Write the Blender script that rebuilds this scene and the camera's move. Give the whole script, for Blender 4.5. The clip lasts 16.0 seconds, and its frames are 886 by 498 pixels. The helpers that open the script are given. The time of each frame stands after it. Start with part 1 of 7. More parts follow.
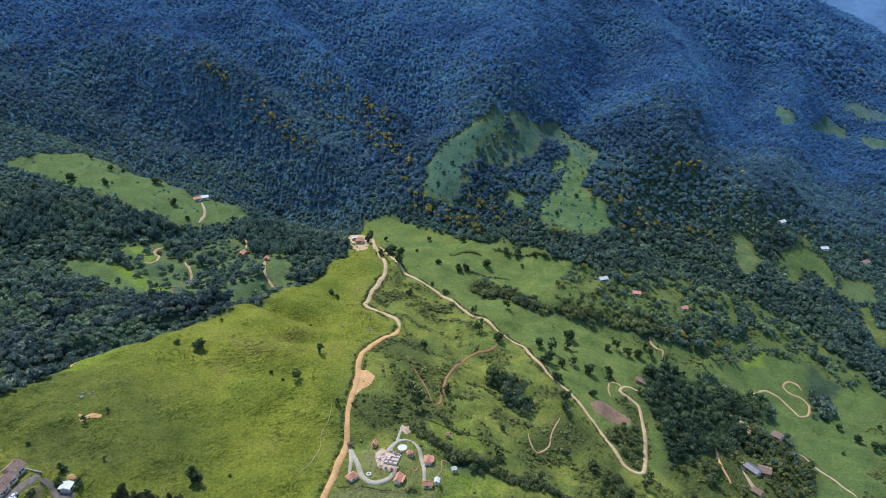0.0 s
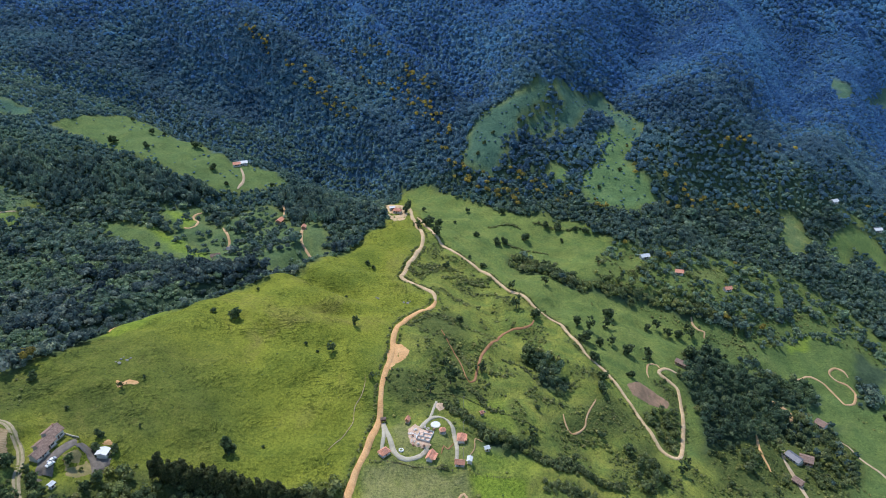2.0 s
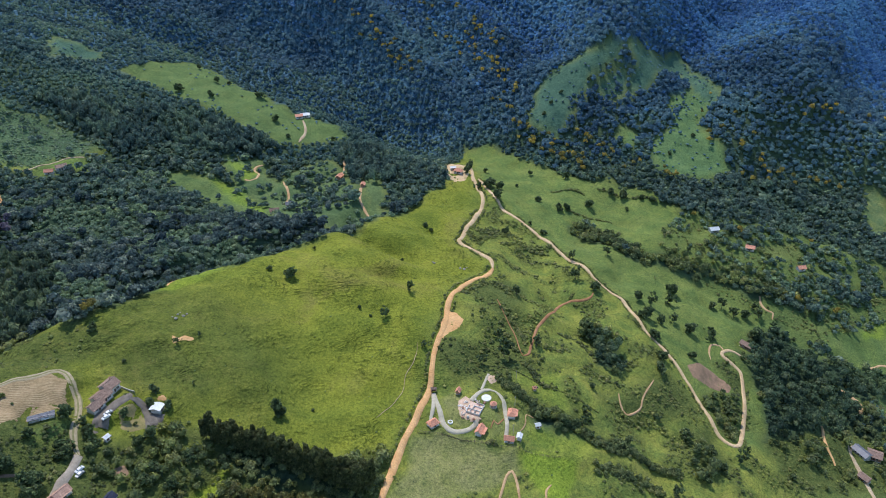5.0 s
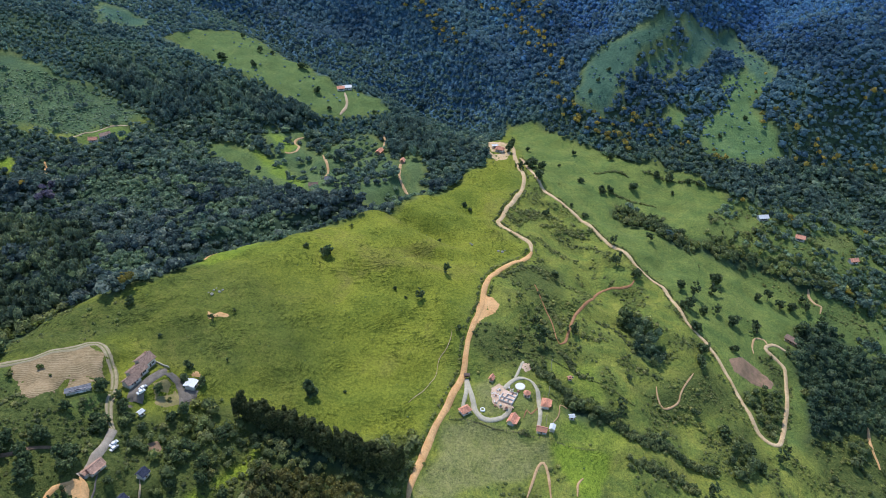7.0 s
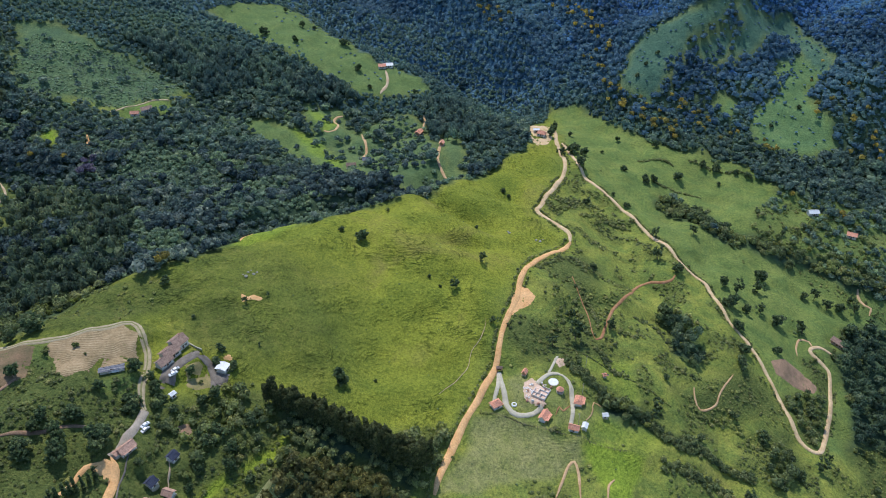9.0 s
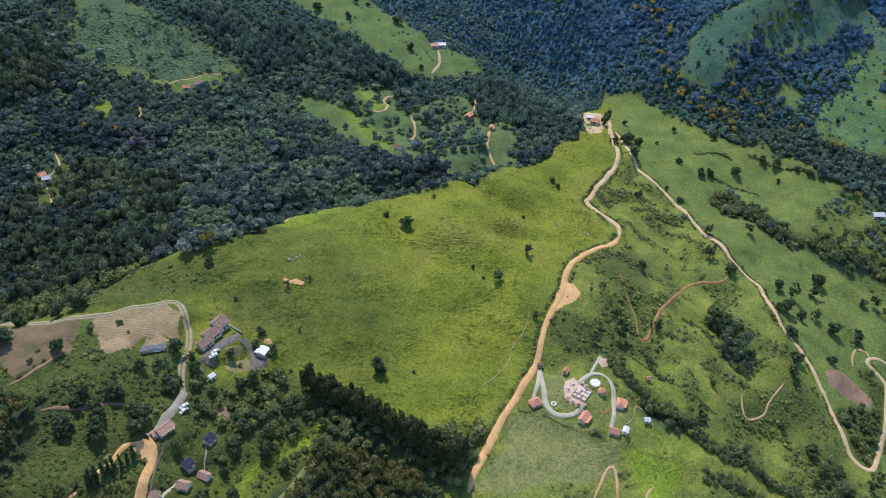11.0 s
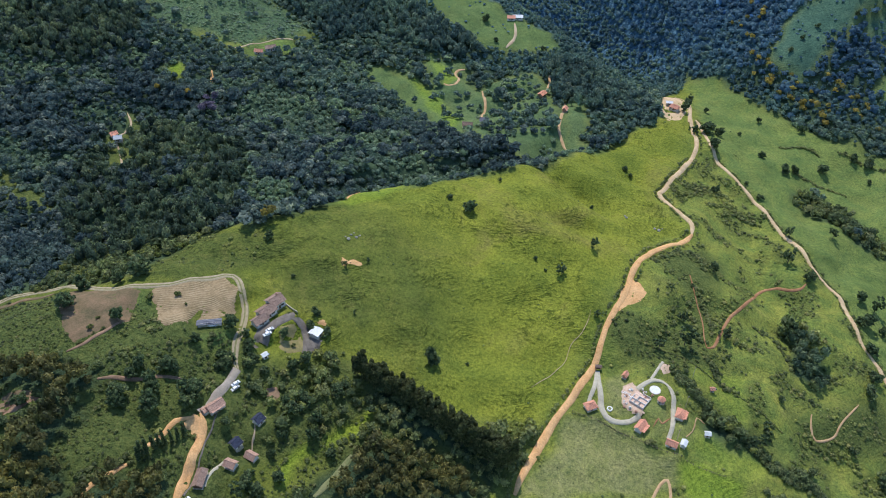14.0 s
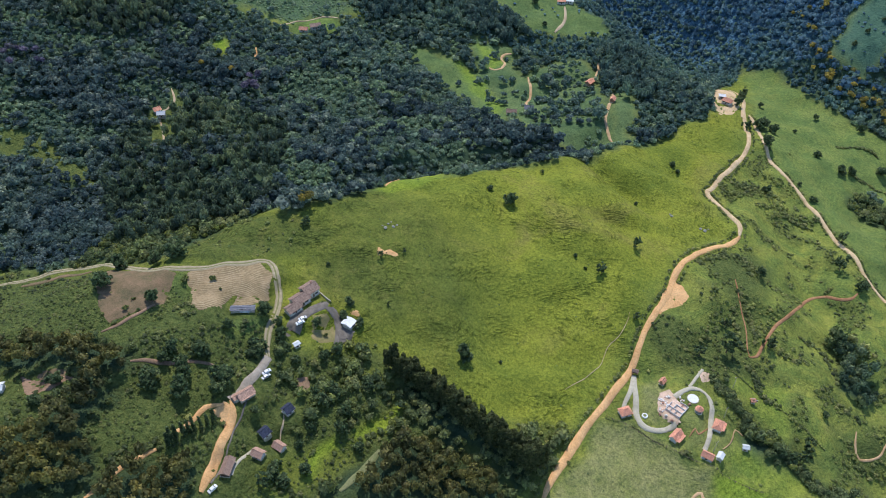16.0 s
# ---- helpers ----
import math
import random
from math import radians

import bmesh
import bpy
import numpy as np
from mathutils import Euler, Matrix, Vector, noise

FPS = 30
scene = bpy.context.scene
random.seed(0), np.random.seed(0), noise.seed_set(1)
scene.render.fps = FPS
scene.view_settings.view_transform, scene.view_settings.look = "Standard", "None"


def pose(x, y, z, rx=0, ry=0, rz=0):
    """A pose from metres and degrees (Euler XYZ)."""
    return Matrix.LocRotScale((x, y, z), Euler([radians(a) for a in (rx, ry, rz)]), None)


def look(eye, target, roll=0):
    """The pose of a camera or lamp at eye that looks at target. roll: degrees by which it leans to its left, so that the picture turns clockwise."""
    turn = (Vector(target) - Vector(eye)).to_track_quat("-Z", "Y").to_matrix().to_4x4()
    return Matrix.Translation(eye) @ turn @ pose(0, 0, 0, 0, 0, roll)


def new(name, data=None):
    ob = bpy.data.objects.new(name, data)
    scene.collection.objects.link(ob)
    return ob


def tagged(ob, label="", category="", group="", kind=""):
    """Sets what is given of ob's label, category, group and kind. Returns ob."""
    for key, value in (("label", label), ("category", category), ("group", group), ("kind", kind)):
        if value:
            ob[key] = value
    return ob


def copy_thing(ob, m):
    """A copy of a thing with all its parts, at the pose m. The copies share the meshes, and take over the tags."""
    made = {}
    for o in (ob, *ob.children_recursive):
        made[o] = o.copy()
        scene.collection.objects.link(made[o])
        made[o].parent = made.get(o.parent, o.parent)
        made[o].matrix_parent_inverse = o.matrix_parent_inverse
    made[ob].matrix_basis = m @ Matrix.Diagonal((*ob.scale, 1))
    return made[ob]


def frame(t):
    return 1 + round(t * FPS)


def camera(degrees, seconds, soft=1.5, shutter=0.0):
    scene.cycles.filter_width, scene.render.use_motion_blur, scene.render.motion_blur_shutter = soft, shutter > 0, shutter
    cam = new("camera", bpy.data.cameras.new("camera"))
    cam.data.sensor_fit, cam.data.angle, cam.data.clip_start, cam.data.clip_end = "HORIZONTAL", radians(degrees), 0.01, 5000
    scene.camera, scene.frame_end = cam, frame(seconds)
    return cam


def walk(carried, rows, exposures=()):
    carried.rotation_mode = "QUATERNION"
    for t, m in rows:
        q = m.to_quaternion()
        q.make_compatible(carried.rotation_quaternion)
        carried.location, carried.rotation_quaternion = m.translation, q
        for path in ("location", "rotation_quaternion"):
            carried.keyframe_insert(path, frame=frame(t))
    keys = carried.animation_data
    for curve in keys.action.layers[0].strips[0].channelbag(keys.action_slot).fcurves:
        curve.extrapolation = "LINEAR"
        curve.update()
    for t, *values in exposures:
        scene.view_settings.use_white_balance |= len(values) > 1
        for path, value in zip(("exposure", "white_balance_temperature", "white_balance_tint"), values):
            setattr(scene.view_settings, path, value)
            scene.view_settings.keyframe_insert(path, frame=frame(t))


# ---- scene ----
cam = camera(61.21, 16.0, soft=0.95)
rows = [
    (0.0, look((-1.61, -43.78, 289.87), (64.88, 404.81, 79.29), 0.04)),
    (0.5, look((-1.54, -41.06, 289.96), (58.93, 405.99, 74.36), 0.07)),
    (1.0, look((-1.40, -38.35, 290.15), (52.76, 407.02, 69.44), 0.08)),
    (1.5, look((-1.20, -35.64, 290.42), (46.09, 407.94, 64.60), 0.12)),
    (2.0, look((-0.96, -32.94, 290.76), (39.83, 408.67, 59.85), 0.14)),
    (2.5, look((-0.70, -30.23, 291.16), (33.55, 409.31, 55.31), 0.15)),
    (3.0, look((-0.43, -27.52, 291.62), (26.95, 409.84, 50.87), 0.16)),
    (3.5, look((-0.15, -24.81, 292.12), (20.51, 410.23, 46.55), 0.17)),
    (4.0, look((0.12, -22.10, 292.66), (14.08, 410.48, 42.28), 0.19)),
    (6.5, look((1.03, -8.40, 295.64), (-17.92, 410.27, 22.95), 0.18)),
    (7.0, look((1.07, -5.63, 296.25), (-23.94, 410.07, 19.54), 0.18)),
    (7.5, look((1.05, -2.86, 296.85), (-29.07, 410.01, 16.44), 0.17)),
    (8.0, look((0.97, -0.07, 297.45), (-34.45, 410.05, 13.64), 0.16)),
    (8.5, look((0.82, 2.72, 298.04), (-40.52, 409.89, 10.81), 0.17)),
    (9.0, look((0.60, 5.52, 298.61), (-48.06, 409.44, 7.95), 0.16)),
    (11.5, look((-1.53, 19.60, 301.20), (-84.69, 405.48, -5.69), 0.15)),
    (12.0, look((-2.16, 22.42, 301.66), (-91.83, 404.29, -8.40), 0.16)),
    (12.5, look((-2.85, 25.24, 302.11), (-99.21, 402.97, -11.00), 0.14)),
    (13.0, look((-3.59, 28.05, 302.54), (-105.41, 401.76, -13.65), 0.15)),
    (13.5, look((-4.39, 30.85, 302.96), (-111.63, 400.46, -16.24), 0.15)),
    (14.0, look((-5.23, 33.64, 303.38), (-117.88, 398.95, -18.90), 0.15)),
    (14.5, look((-6.10, 36.42, 303.79), (-124.26, 397.35, -21.43), 0.16)),
    (15.0, look((-7.00, 39.18, 304.20), (-130.26, 395.64, -24.05), 0.16)),
    (15.5, look((-7.92, 41.92, 304.62), (-136.13, 393.89, -26.56), 0.13)),
    (16.0, look((-8.85, 44.64, 305.05), (-141.84, 392.03, -29.07), 0.12)),
]
walk(cam, rows)

# ---- light: a high sun beyond the hills, a clear sky ----
SUN_WAY = Vector((-0.215, 0.485, 0.848))
world = bpy.data.worlds.new("sky")
scene.world = world
world.use_nodes = True
sky = world.node_tree.nodes.new("ShaderNodeTexSky")
sky.sky_type, sky.sun_disc = "NISHITA", False
sky.sun_elevation, sky.sun_rotation = radians(58), radians(-24)
sky.altitude, sky.air_density, sky.dust_density, sky.ozone_density = 900, 1.0, 0.3, 4.5
world.node_tree.nodes["Background"].inputs["Strength"].default_value = 0.15
world.node_tree.links.new(sky.outputs[0], world.node_tree.nodes["Background"].inputs["Color"])
sun = new("sun", bpy.data.lights.new("sun", "SUN"))
sun.data.energy, sun.data.angle, sun.data.color = 2.35, radians(0.53), (1.0, 0.972, 0.945)
sun.matrix_world = look(SUN_WAY * 900, (0, 0, 0))
scene.view_settings.exposure = 0.56


# ---- materials ----
def material(name, rough=0.9, metal=0.0, spec=0.3):
    m = bpy.data.materials.new(name)
    m.use_nodes = True
    b = m.node_tree.nodes["Principled BSDF"]
    b.inputs["Roughness"].default_value, b.inputs["Metallic"].default_value = rough, metal
    b.inputs["Specular IOR Level"].default_value = spec
    return m, m.node_tree, b


def node(tree, kind, **values):
    n = tree.nodes.new(kind)
    for key, value in values.items():
        n.inputs[key.replace("_", " ")].default_value = value
    return n


def noise_at(tree, size, detail=4.0, rough=0.6, warp=0.0, stretch=None):
    """Noise whose main features are `size` metres across, in world space of the object."""
    co = tree.nodes.new("ShaderNodeTexCoord")
    out = co.outputs["Object"]
    if stretch:
        mp = tree.nodes.new("ShaderNodeMapping")
        mp.inputs["Scale"].default_value = stretch[0]
        mp.inputs["Rotation"].default_value = (0, 0, radians(stretch[1]))
        tree.links.new(out, mp.inputs["Vector"])
        out = mp.outputs[0]
    n = node(tree, "ShaderNodeTexNoise", Scale=1.0 / size, Detail=detail, Roughness=rough, Distortion=warp)
    tree.links.new(out, n.inputs["Vector"])
    return n.outputs["Fac"]


def ramp(tree, fac, stops):
    r = tree.nodes.new("ShaderNodeValToRGB")
    e = r.color_ramp.elements
    while len(e) < len(stops):
        e.new(0.5)
    for el, (at, colour) in zip(e, stops):
        el.position, el.color = at, (*colour, 1)
    tree.links.new(fac, r.inputs["Fac"])
    return r.outputs["Color"]


def mix(tree, fac, a, b, blend="MIX"):
    m = tree.nodes.new("ShaderNodeMix")
    m.data_type, m.blend_type = "RGBA", blend
    for socket, value in ((m.inputs[0], fac), (m.inputs[6], a), (m.inputs[7], b)):
        if isinstance(value, bpy.types.NodeSocket):
            tree.links.new(value, socket)
        else:
            socket.default_value = value if isinstance(value, float) else (*value, 1)
    return m.outputs[2]


def bump(tree, b, fac, strength, distance):
    n = node(tree, "ShaderNodeBump", Strength=strength, Distance=distance)
    tree.links.new(fac, n.inputs["Height"])
    if b.inputs["Normal"].links:
        tree.links.new(b.inputs["Normal"].links[0].from_socket, n.inputs["Normal"])
    tree.links.new(n.outputs[0], b.inputs["Normal"])


def leaf_material(name, dark, mid, light, grain=0.9, stand=70.0, through_=0.4, shake=1.0):
    """Foliage: each crown its own tint, patches of lighter stands, leaves that vary and let some light through."""
    m, t, b = material(name, 0.6, 0.0, 0.22)
    geo = t.nodes.new("ShaderNodeNewGeometry")
    tint = t.nodes.new("ShaderNodeAttribute")
    tint.attribute_name = "tint"
    own = ramp(t, tint.outputs["Fac"], [(0.0, dark), (0.45, mid), (0.8, mid), (1.0, light)])
    leaf = ramp(t, geo.outputs["Random Per Island"], [(0.0, tuple(1 - shake * v for v in (0.4, 0.38, 0.34))), (0.6, (1.0, 1.0, 1.0)), (1.0, tuple(1 + shake * v for v in (0.5, 0.45, 0.3)))])
    patch = ramp(t, noise_at(t, stand, 3), [(0.32, (0.58, 0.66, 0.74)), (0.5, (1.0, 1.0, 1.0)), (0.68, (1.42, 1.36, 1.12))])
    grainy = ramp(t, noise_at(t, grain, 3, 0.7), [(0.3, (0.72, 0.72, 0.75)), (0.7, (1.25, 1.25, 1.18))])
    c = mix(t, 1.0, mix(t, 1.0, mix(t, 1.0, own, patch, "MULTIPLY"), leaf, "MULTIPLY"), grainy, "MULTIPLY")
    t.links.new(c, b.inputs["Base Color"])
    thin = t.nodes.new("ShaderNodeBsdfTranslucent")
    t.links.new(c, thin.inputs["Color"])
    both = t.nodes.new("ShaderNodeMixShader")
    both.inputs[0].default_value = through_
    t.links.new(b.outputs[0], both.inputs[1])
    t.links.new(thin.outputs[0], both.inputs[2])
    t.links.new(both.outputs[0], t.nodes["Material Output"].inputs["Surface"])
    return m


def plain_material(name, colour, vary=0.25, size=1.0, rough=0.85, metal=0.0, spec=0.3, relief=0.02):
    """One surface with blotches at two scales and a little relief."""
    m, t, b = material(name, rough, metal, spec)
    lo, hi = tuple(v * (1 - vary) for v in colour), tuple(min(1.0, v * (1 + vary)) for v in colour)
    c = ramp(t, noise_at(t, size, 4), [(0.3, lo), (0.7, hi)])
    g = ramp(t, noise_at(t, size * 0.15, 3), [(0.3, (0.86,) * 3), (0.7, (1.1,) * 3)])
    t.links.new(mix(t, 1.0, c, g, "MULTIPLY"), b.inputs["Base Color"])
    if relief:
        bump(t, b, noise_at(t, size * 0.3, 4), 0.5, relief)
    return m


def ground_material():
    m, t, b = material("ground_cover", 0.95, 0.0, 0.1)

    def cover(name):
        a = t.nodes.new("ShaderNodeAttribute")
        a.attribute_name = name
        return a.outputs["Fac"]

    tuft = ramp(t, noise_at(t, 1.5, 6, 0.8), [(0.36, (0.50, 0.56, 0.56)), (0.49, (0.98, 0.99, 1.0)), (0.64, (1.34, 1.29, 1.18))])
    broad = ramp(t, noise_at(t, 14, 5, 0.65, 0.6), [(0.3, (0.84, 0.88, 0.90)), (0.7, (1.14, 1.12, 1.06))])
    blades = ramp(t, noise_at(t, 0.55, 3, 0.7), [(0.36, (0.70, 0.74, 0.74)), (0.5, (1.0, 1.0, 1.0)), (0.64, (1.26, 1.23, 1.16))])
    texture = mix(t, 1.0, mix(t, 1.0, tuft, broad, "MULTIPLY"), blades, "MULTIPLY")
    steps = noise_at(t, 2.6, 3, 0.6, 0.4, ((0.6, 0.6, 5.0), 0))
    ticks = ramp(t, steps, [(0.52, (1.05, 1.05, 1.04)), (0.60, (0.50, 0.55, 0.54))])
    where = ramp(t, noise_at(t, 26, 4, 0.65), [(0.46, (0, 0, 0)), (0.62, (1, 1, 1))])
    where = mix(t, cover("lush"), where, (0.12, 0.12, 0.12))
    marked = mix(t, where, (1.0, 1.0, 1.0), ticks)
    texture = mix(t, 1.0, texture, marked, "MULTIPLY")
    grass = ramp(t, noise_at(t, 60, 5, 0.62, 0.9),
                 [(0.25, (0.115, 0.152, 0.026)), (0.40, (0.166, 0.196, 0.029)), (0.56, (0.214, 0.230, 0.033)), (0.78, (0.222, 0.192, 0.056))])
    lush = ramp(t, noise_at(t, 22, 6, 0.74, 0.8), [(0.3, (0.092, 0.142, 0.042)), (0.43, (0.180, 0.224, 0.050)), (0.56, (0.300, 0.298, 0.060)), (0.74, (0.345, 0.300, 0.090))])
    scrub = ramp(t, noise_at(t, 2.6, 6, 0.8, 0.3), [(0.3, (0.052, 0.078, 0.025)), (0.48, (0.110, 0.142, 0.040)), (0.62, (0.168, 0.192, 0.054)), (0.78, (0.225, 0.222, 0.080))])
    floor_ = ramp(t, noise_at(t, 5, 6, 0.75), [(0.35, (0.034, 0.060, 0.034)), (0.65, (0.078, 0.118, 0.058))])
    pale = ramp(t, noise_at(t, 9, 6, 0.75), [(0.32, (0.180, 0.200, 0.062)), (0.68, (0.285, 0.268, 0.112))])
    lime = ramp(t, noise_at(t, 8, 4), [(0.35, (0.175, 0.265, 0.028)), (0.65, (0.260, 0.345, 0.038))])
    # mountain meadow grass, its green shifted to blue to stand in for haze
    upland_haze = ramp(t, noise_at(t, 18, 6, 0.7), [(0.3, (0.048, 0.104, 0.074)), (0.55, (0.080, 0.150, 0.100)), (0.75, (0.118, 0.186, 0.116))])
    dell = ramp(t, noise_at(t, 24, 6, 0.7, 0.4), [(0.3, (0.056, 0.098, 0.038)), (0.52, (0.110, 0.162, 0.054)), (0.75, (0.178, 0.206, 0.072))])
    rough_ = ramp(t, noise_at(t, 9, 6, 0.72, 0.5), [(0.3, (0.056, 0.080, 0.024)), (0.5, (0.098, 0.120, 0.030)), (0.7, (0.150, 0.148, 0.044))])
    c = mix(t, cover("rough"), mix(t, cover("lush"), grass, lush), rough_)
    for name, colour in (("dell", dell), ("upland_haze", upland_haze), ("pale", pale), ("lime", lime)):
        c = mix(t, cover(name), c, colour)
    c = mix(t, 1.0, c, texture, "MULTIPLY")
    # mountain floor: haze blue and canopy-like mottling put into the ground colour
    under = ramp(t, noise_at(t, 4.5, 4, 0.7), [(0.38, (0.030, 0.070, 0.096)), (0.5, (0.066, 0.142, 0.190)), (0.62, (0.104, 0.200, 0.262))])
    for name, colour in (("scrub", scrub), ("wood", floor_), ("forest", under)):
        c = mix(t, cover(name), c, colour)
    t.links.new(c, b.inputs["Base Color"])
    bump(t, b, noise_at(t, 1.8, 6, 0.8), 0.7, 0.7)
    bump(t, b, steps, 0.4, 0.8)
    trod = t.nodes.new("ShaderNodeMath")
    trod.operation = "MULTIPLY"
    t.links.new(steps, trod.inputs[0])
    t.links.new(where, trod.inputs[1])
    bump(t, b, trod.outputs[0], 0.8, 2.2)
    lumps = t.nodes.new("ShaderNodeMath")
    lumps.operation = "MULTIPLY"
    t.links.new(noise_at(t, 2.2, 5, 0.7, 0.3), lumps.inputs[0])
    t.links.new(cover("scrub"), lumps.inputs[1])
    bump(t, b, lumps.outputs[0], 0.9, 2.4)
    canopy = t.nodes.new("ShaderNodeMath")
    canopy.operation = "MULTIPLY"
    t.links.new(noise_at(t, 5.0, 3, 0.6), canopy.inputs[0])
    t.links.new(cover("forest"), canopy.inputs[1])
    bump(t, b, canopy.outputs[0], 1.0, 6.0)
    return m


def earth_material(name, light, dark, size=3.0):
    m, t, b = material(name, 0.95, 0.0, 0.15)
    c = ramp(t, noise_at(t, size * 2, 5, 0.65), [(0.3, dark), (0.68, light)])
    g = ramp(t, noise_at(t, size * 0.25, 4), [(0.3, (0.8,) * 3), (0.7, (1.12,) * 3)])
    t.links.new(mix(t, 1.0, c, g, "MULTIPLY"), b.inputs["Base Color"])
    bump(t, b, noise_at(t, size * 0.4, 5), 0.5, 0.15)
    return m


def furrowed(m, colour, turn):
    """Pale curving rows of cut straw over the soil."""
    t, b = m.node_tree, m.node_tree.nodes["Principled BSDF"]
    co = t.nodes.new("ShaderNodeTexCoord")
    mp = t.nodes.new("ShaderNodeMapping")
    mp.inputs["Rotation"].default_value = (0, 0, radians(turn))
    t.links.new(co.outputs["Object"], mp.inputs["Vector"])
    bands = node(t, "ShaderNodeTexWave", Scale=0.27, Distortion=9.0, Detail=2.5, Detail_Scale=0.3)
    bands.bands_direction = "Y"
    t.links.new(mp.outputs[0], bands.inputs["Vector"])
    worn = ramp(t, noise_at(t, 5, 4, 0.7), [(0.4, (0.15,) * 3), (0.62, (0.62,) * 3)])
    rows_ = mix(t, 1.0, ramp(t, bands.outputs["Fac"], [(0.6, (0, 0, 0)), (0.85, (1, 1, 1))]), worn, "MULTIPLY")
    old = b.inputs["Base Color"].links[0].from_socket
    t.links.new(mix(t, rows_, old, colour), b.inputs["Base Color"])
    return m


GROUND = ground_material()
DIRT = earth_material("dirt_road", (0.80, 0.48, 0.225), (0.60, 0.32, 0.13))
PALE_DIRT = earth_material("pale_dirt", (0.60, 0.47, 0.31), (0.42, 0.29, 0.17))
CREAM_DIRT = earth_material("cream_dirt", (0.72, 0.53, 0.32), (0.52, 0.35, 0.18))
TAN_DIRT = earth_material("tan_dirt", (0.64, 0.43, 0.24), (0.45, 0.27, 0.13))
RED_EARTH = earth_material("red_earth", (0.46, 0.25, 0.13), (0.30, 0.14, 0.065))
GRAVEL = earth_material("gravel", (0.24, 0.205, 0.168), (0.135, 0.117, 0.098), 1.5)
LANE = earth_material("worn_paving", (0.46, 0.39, 0.31), (0.29, 0.245, 0.19), 1.5)
DRY_GRASS = earth_material("dry_lawn", (0.34, 0.26, 0.12), (0.20, 0.19, 0.07), 2.0)
PINK_EARTH = earth_material("pink_earth", (0.74, 0.52, 0.39), (0.50, 0.36, 0.23), 1.5)
GRASSY = earth_material("grassy_ride", (0.27, 0.255, 0.125), (0.15, 0.18, 0.07), 2.0)
RUTS = earth_material("rutted_track", (0.46, 0.38, 0.25), (0.30, 0.25, 0.14), 1.2)
TRACK_BED = earth_material("grassy_track_bed", (0.27, 0.25, 0.12), (0.17, 0.18, 0.065), 1.4)
CONCRETE = earth_material("concrete_drive", (0.58, 0.52, 0.39), (0.42, 0.38, 0.28), 1.2)
TAN_FIELD = earth_material("stubble", (0.38, 0.27, 0.15), (0.20, 0.145, 0.072), 4.0)
PLOT_SOIL = earth_material("bare_plot_soil", (0.36, 0.225, 0.145), (0.20, 0.14, 0.085), 2.5)
furrowed(TAN_FIELD, (0.52, 0.41, 0.25), -18)
BROWN_FIELD = earth_material("fallow_soil", (0.255, 0.165, 0.096), (0.125, 0.108, 0.055), 3.0)
# west, dale and young wood leaves have a little distance haze in their blue
LEAF_WEST = leaf_material("leaf_wood", (0.044, 0.080, 0.080), (0.112, 0.166, 0.155), (0.285, 0.335, 0.275), 1.0, 45)
LEAF_FARM = leaf_material("leaf_farm_wood", (0.104, 0.142, 0.060), (0.205, 0.246, 0.098), (0.325, 0.335, 0.140), 0.9, 30)
LEAF_DALE = leaf_material("leaf_dale_wood", (0.062, 0.126, 0.122), (0.118, 0.208, 0.192), (0.210, 0.292, 0.230), 1.0, 45)
# mountain leaves: the blue is distance haze painted into the base colour
LEAF_FAR_HAZE = leaf_material("leaf_mountain_haze", (0.084, 0.165, 0.220), (0.112, 0.212, 0.278), (0.155, 0.262, 0.295), 2.0, 90, 0.45, 0.3)
LEAF_UPPER_HAZE = leaf_material("leaf_upper_mountain_haze", (0.086, 0.212, 0.400), (0.106, 0.262, 0.490), (0.138, 0.315, 0.490), 2.0, 90, 0.45, 0.3)
LEAF_LONE = leaf_material("leaf_pasture_tree", (0.066, 0.104, 0.048), (0.128, 0.180, 0.076), (0.205, 0.250, 0.105), 0.8, 40)
LEAF_SCRUB = leaf_material("leaf_scrub", (0.135, 0.175, 0.056), (0.225, 0.255, 0.082), (0.310, 0.305, 0.115), 0.7, 25)
LEAF_BRACKEN = leaf_material("leaf_bracken", (0.078, 0.102, 0.041), (0.138, 0.168, 0.057), (0.248, 0.250, 0.096), 0.7, 25)
LEAF_EUCALYPT = leaf_material("leaf_eucalypt", (0.098, 0.102, 0.038), (0.170, 0.166, 0.058), (0.255, 0.226, 0.086), 0.9, 30)
LEAF_TALL = leaf_material("leaf_tall_stand", (0.074, 0.112, 0.074), (0.146, 0.198, 0.118), (0.250, 0.292, 0.158), 0.9, 30, 0.45)
# stand leaf follows the west wood, with the same slight haze blue painted in
LEAF_STAND = leaf_material("leaf_hill_stand", (0.074, 0.128, 0.108), (0.142, 0.215, 0.170), (0.235, 0.300, 0.215), 0.9, 30)
LEAF_COPSE = leaf_material("leaf_copse", (0.062, 0.104, 0.062), (0.120, 0.178, 0.098), (0.215, 0.265, 0.140), 0.9, 30)
LEAF_YOUNG = leaf_material("leaf_young_wood", (0.130, 0.205, 0.128), (0.210, 0.298, 0.188), (0.285, 0.350, 0.220), 0.9, 40)
LEAF_FRESH = leaf_material("leaf_fresh_forest", (0.096, 0.170, 0.142), (0.158, 0.248, 0.196), (0.225, 0.310, 0.230), 0.9, 40, 0.45, 0.6)
LEAF_ROW = leaf_material("leaf_eucalypt_row", (0.080, 0.100, 0.040), (0.140, 0.158, 0.060), (0.205, 0.212, 0.086), 0.9, 30, 0.45)
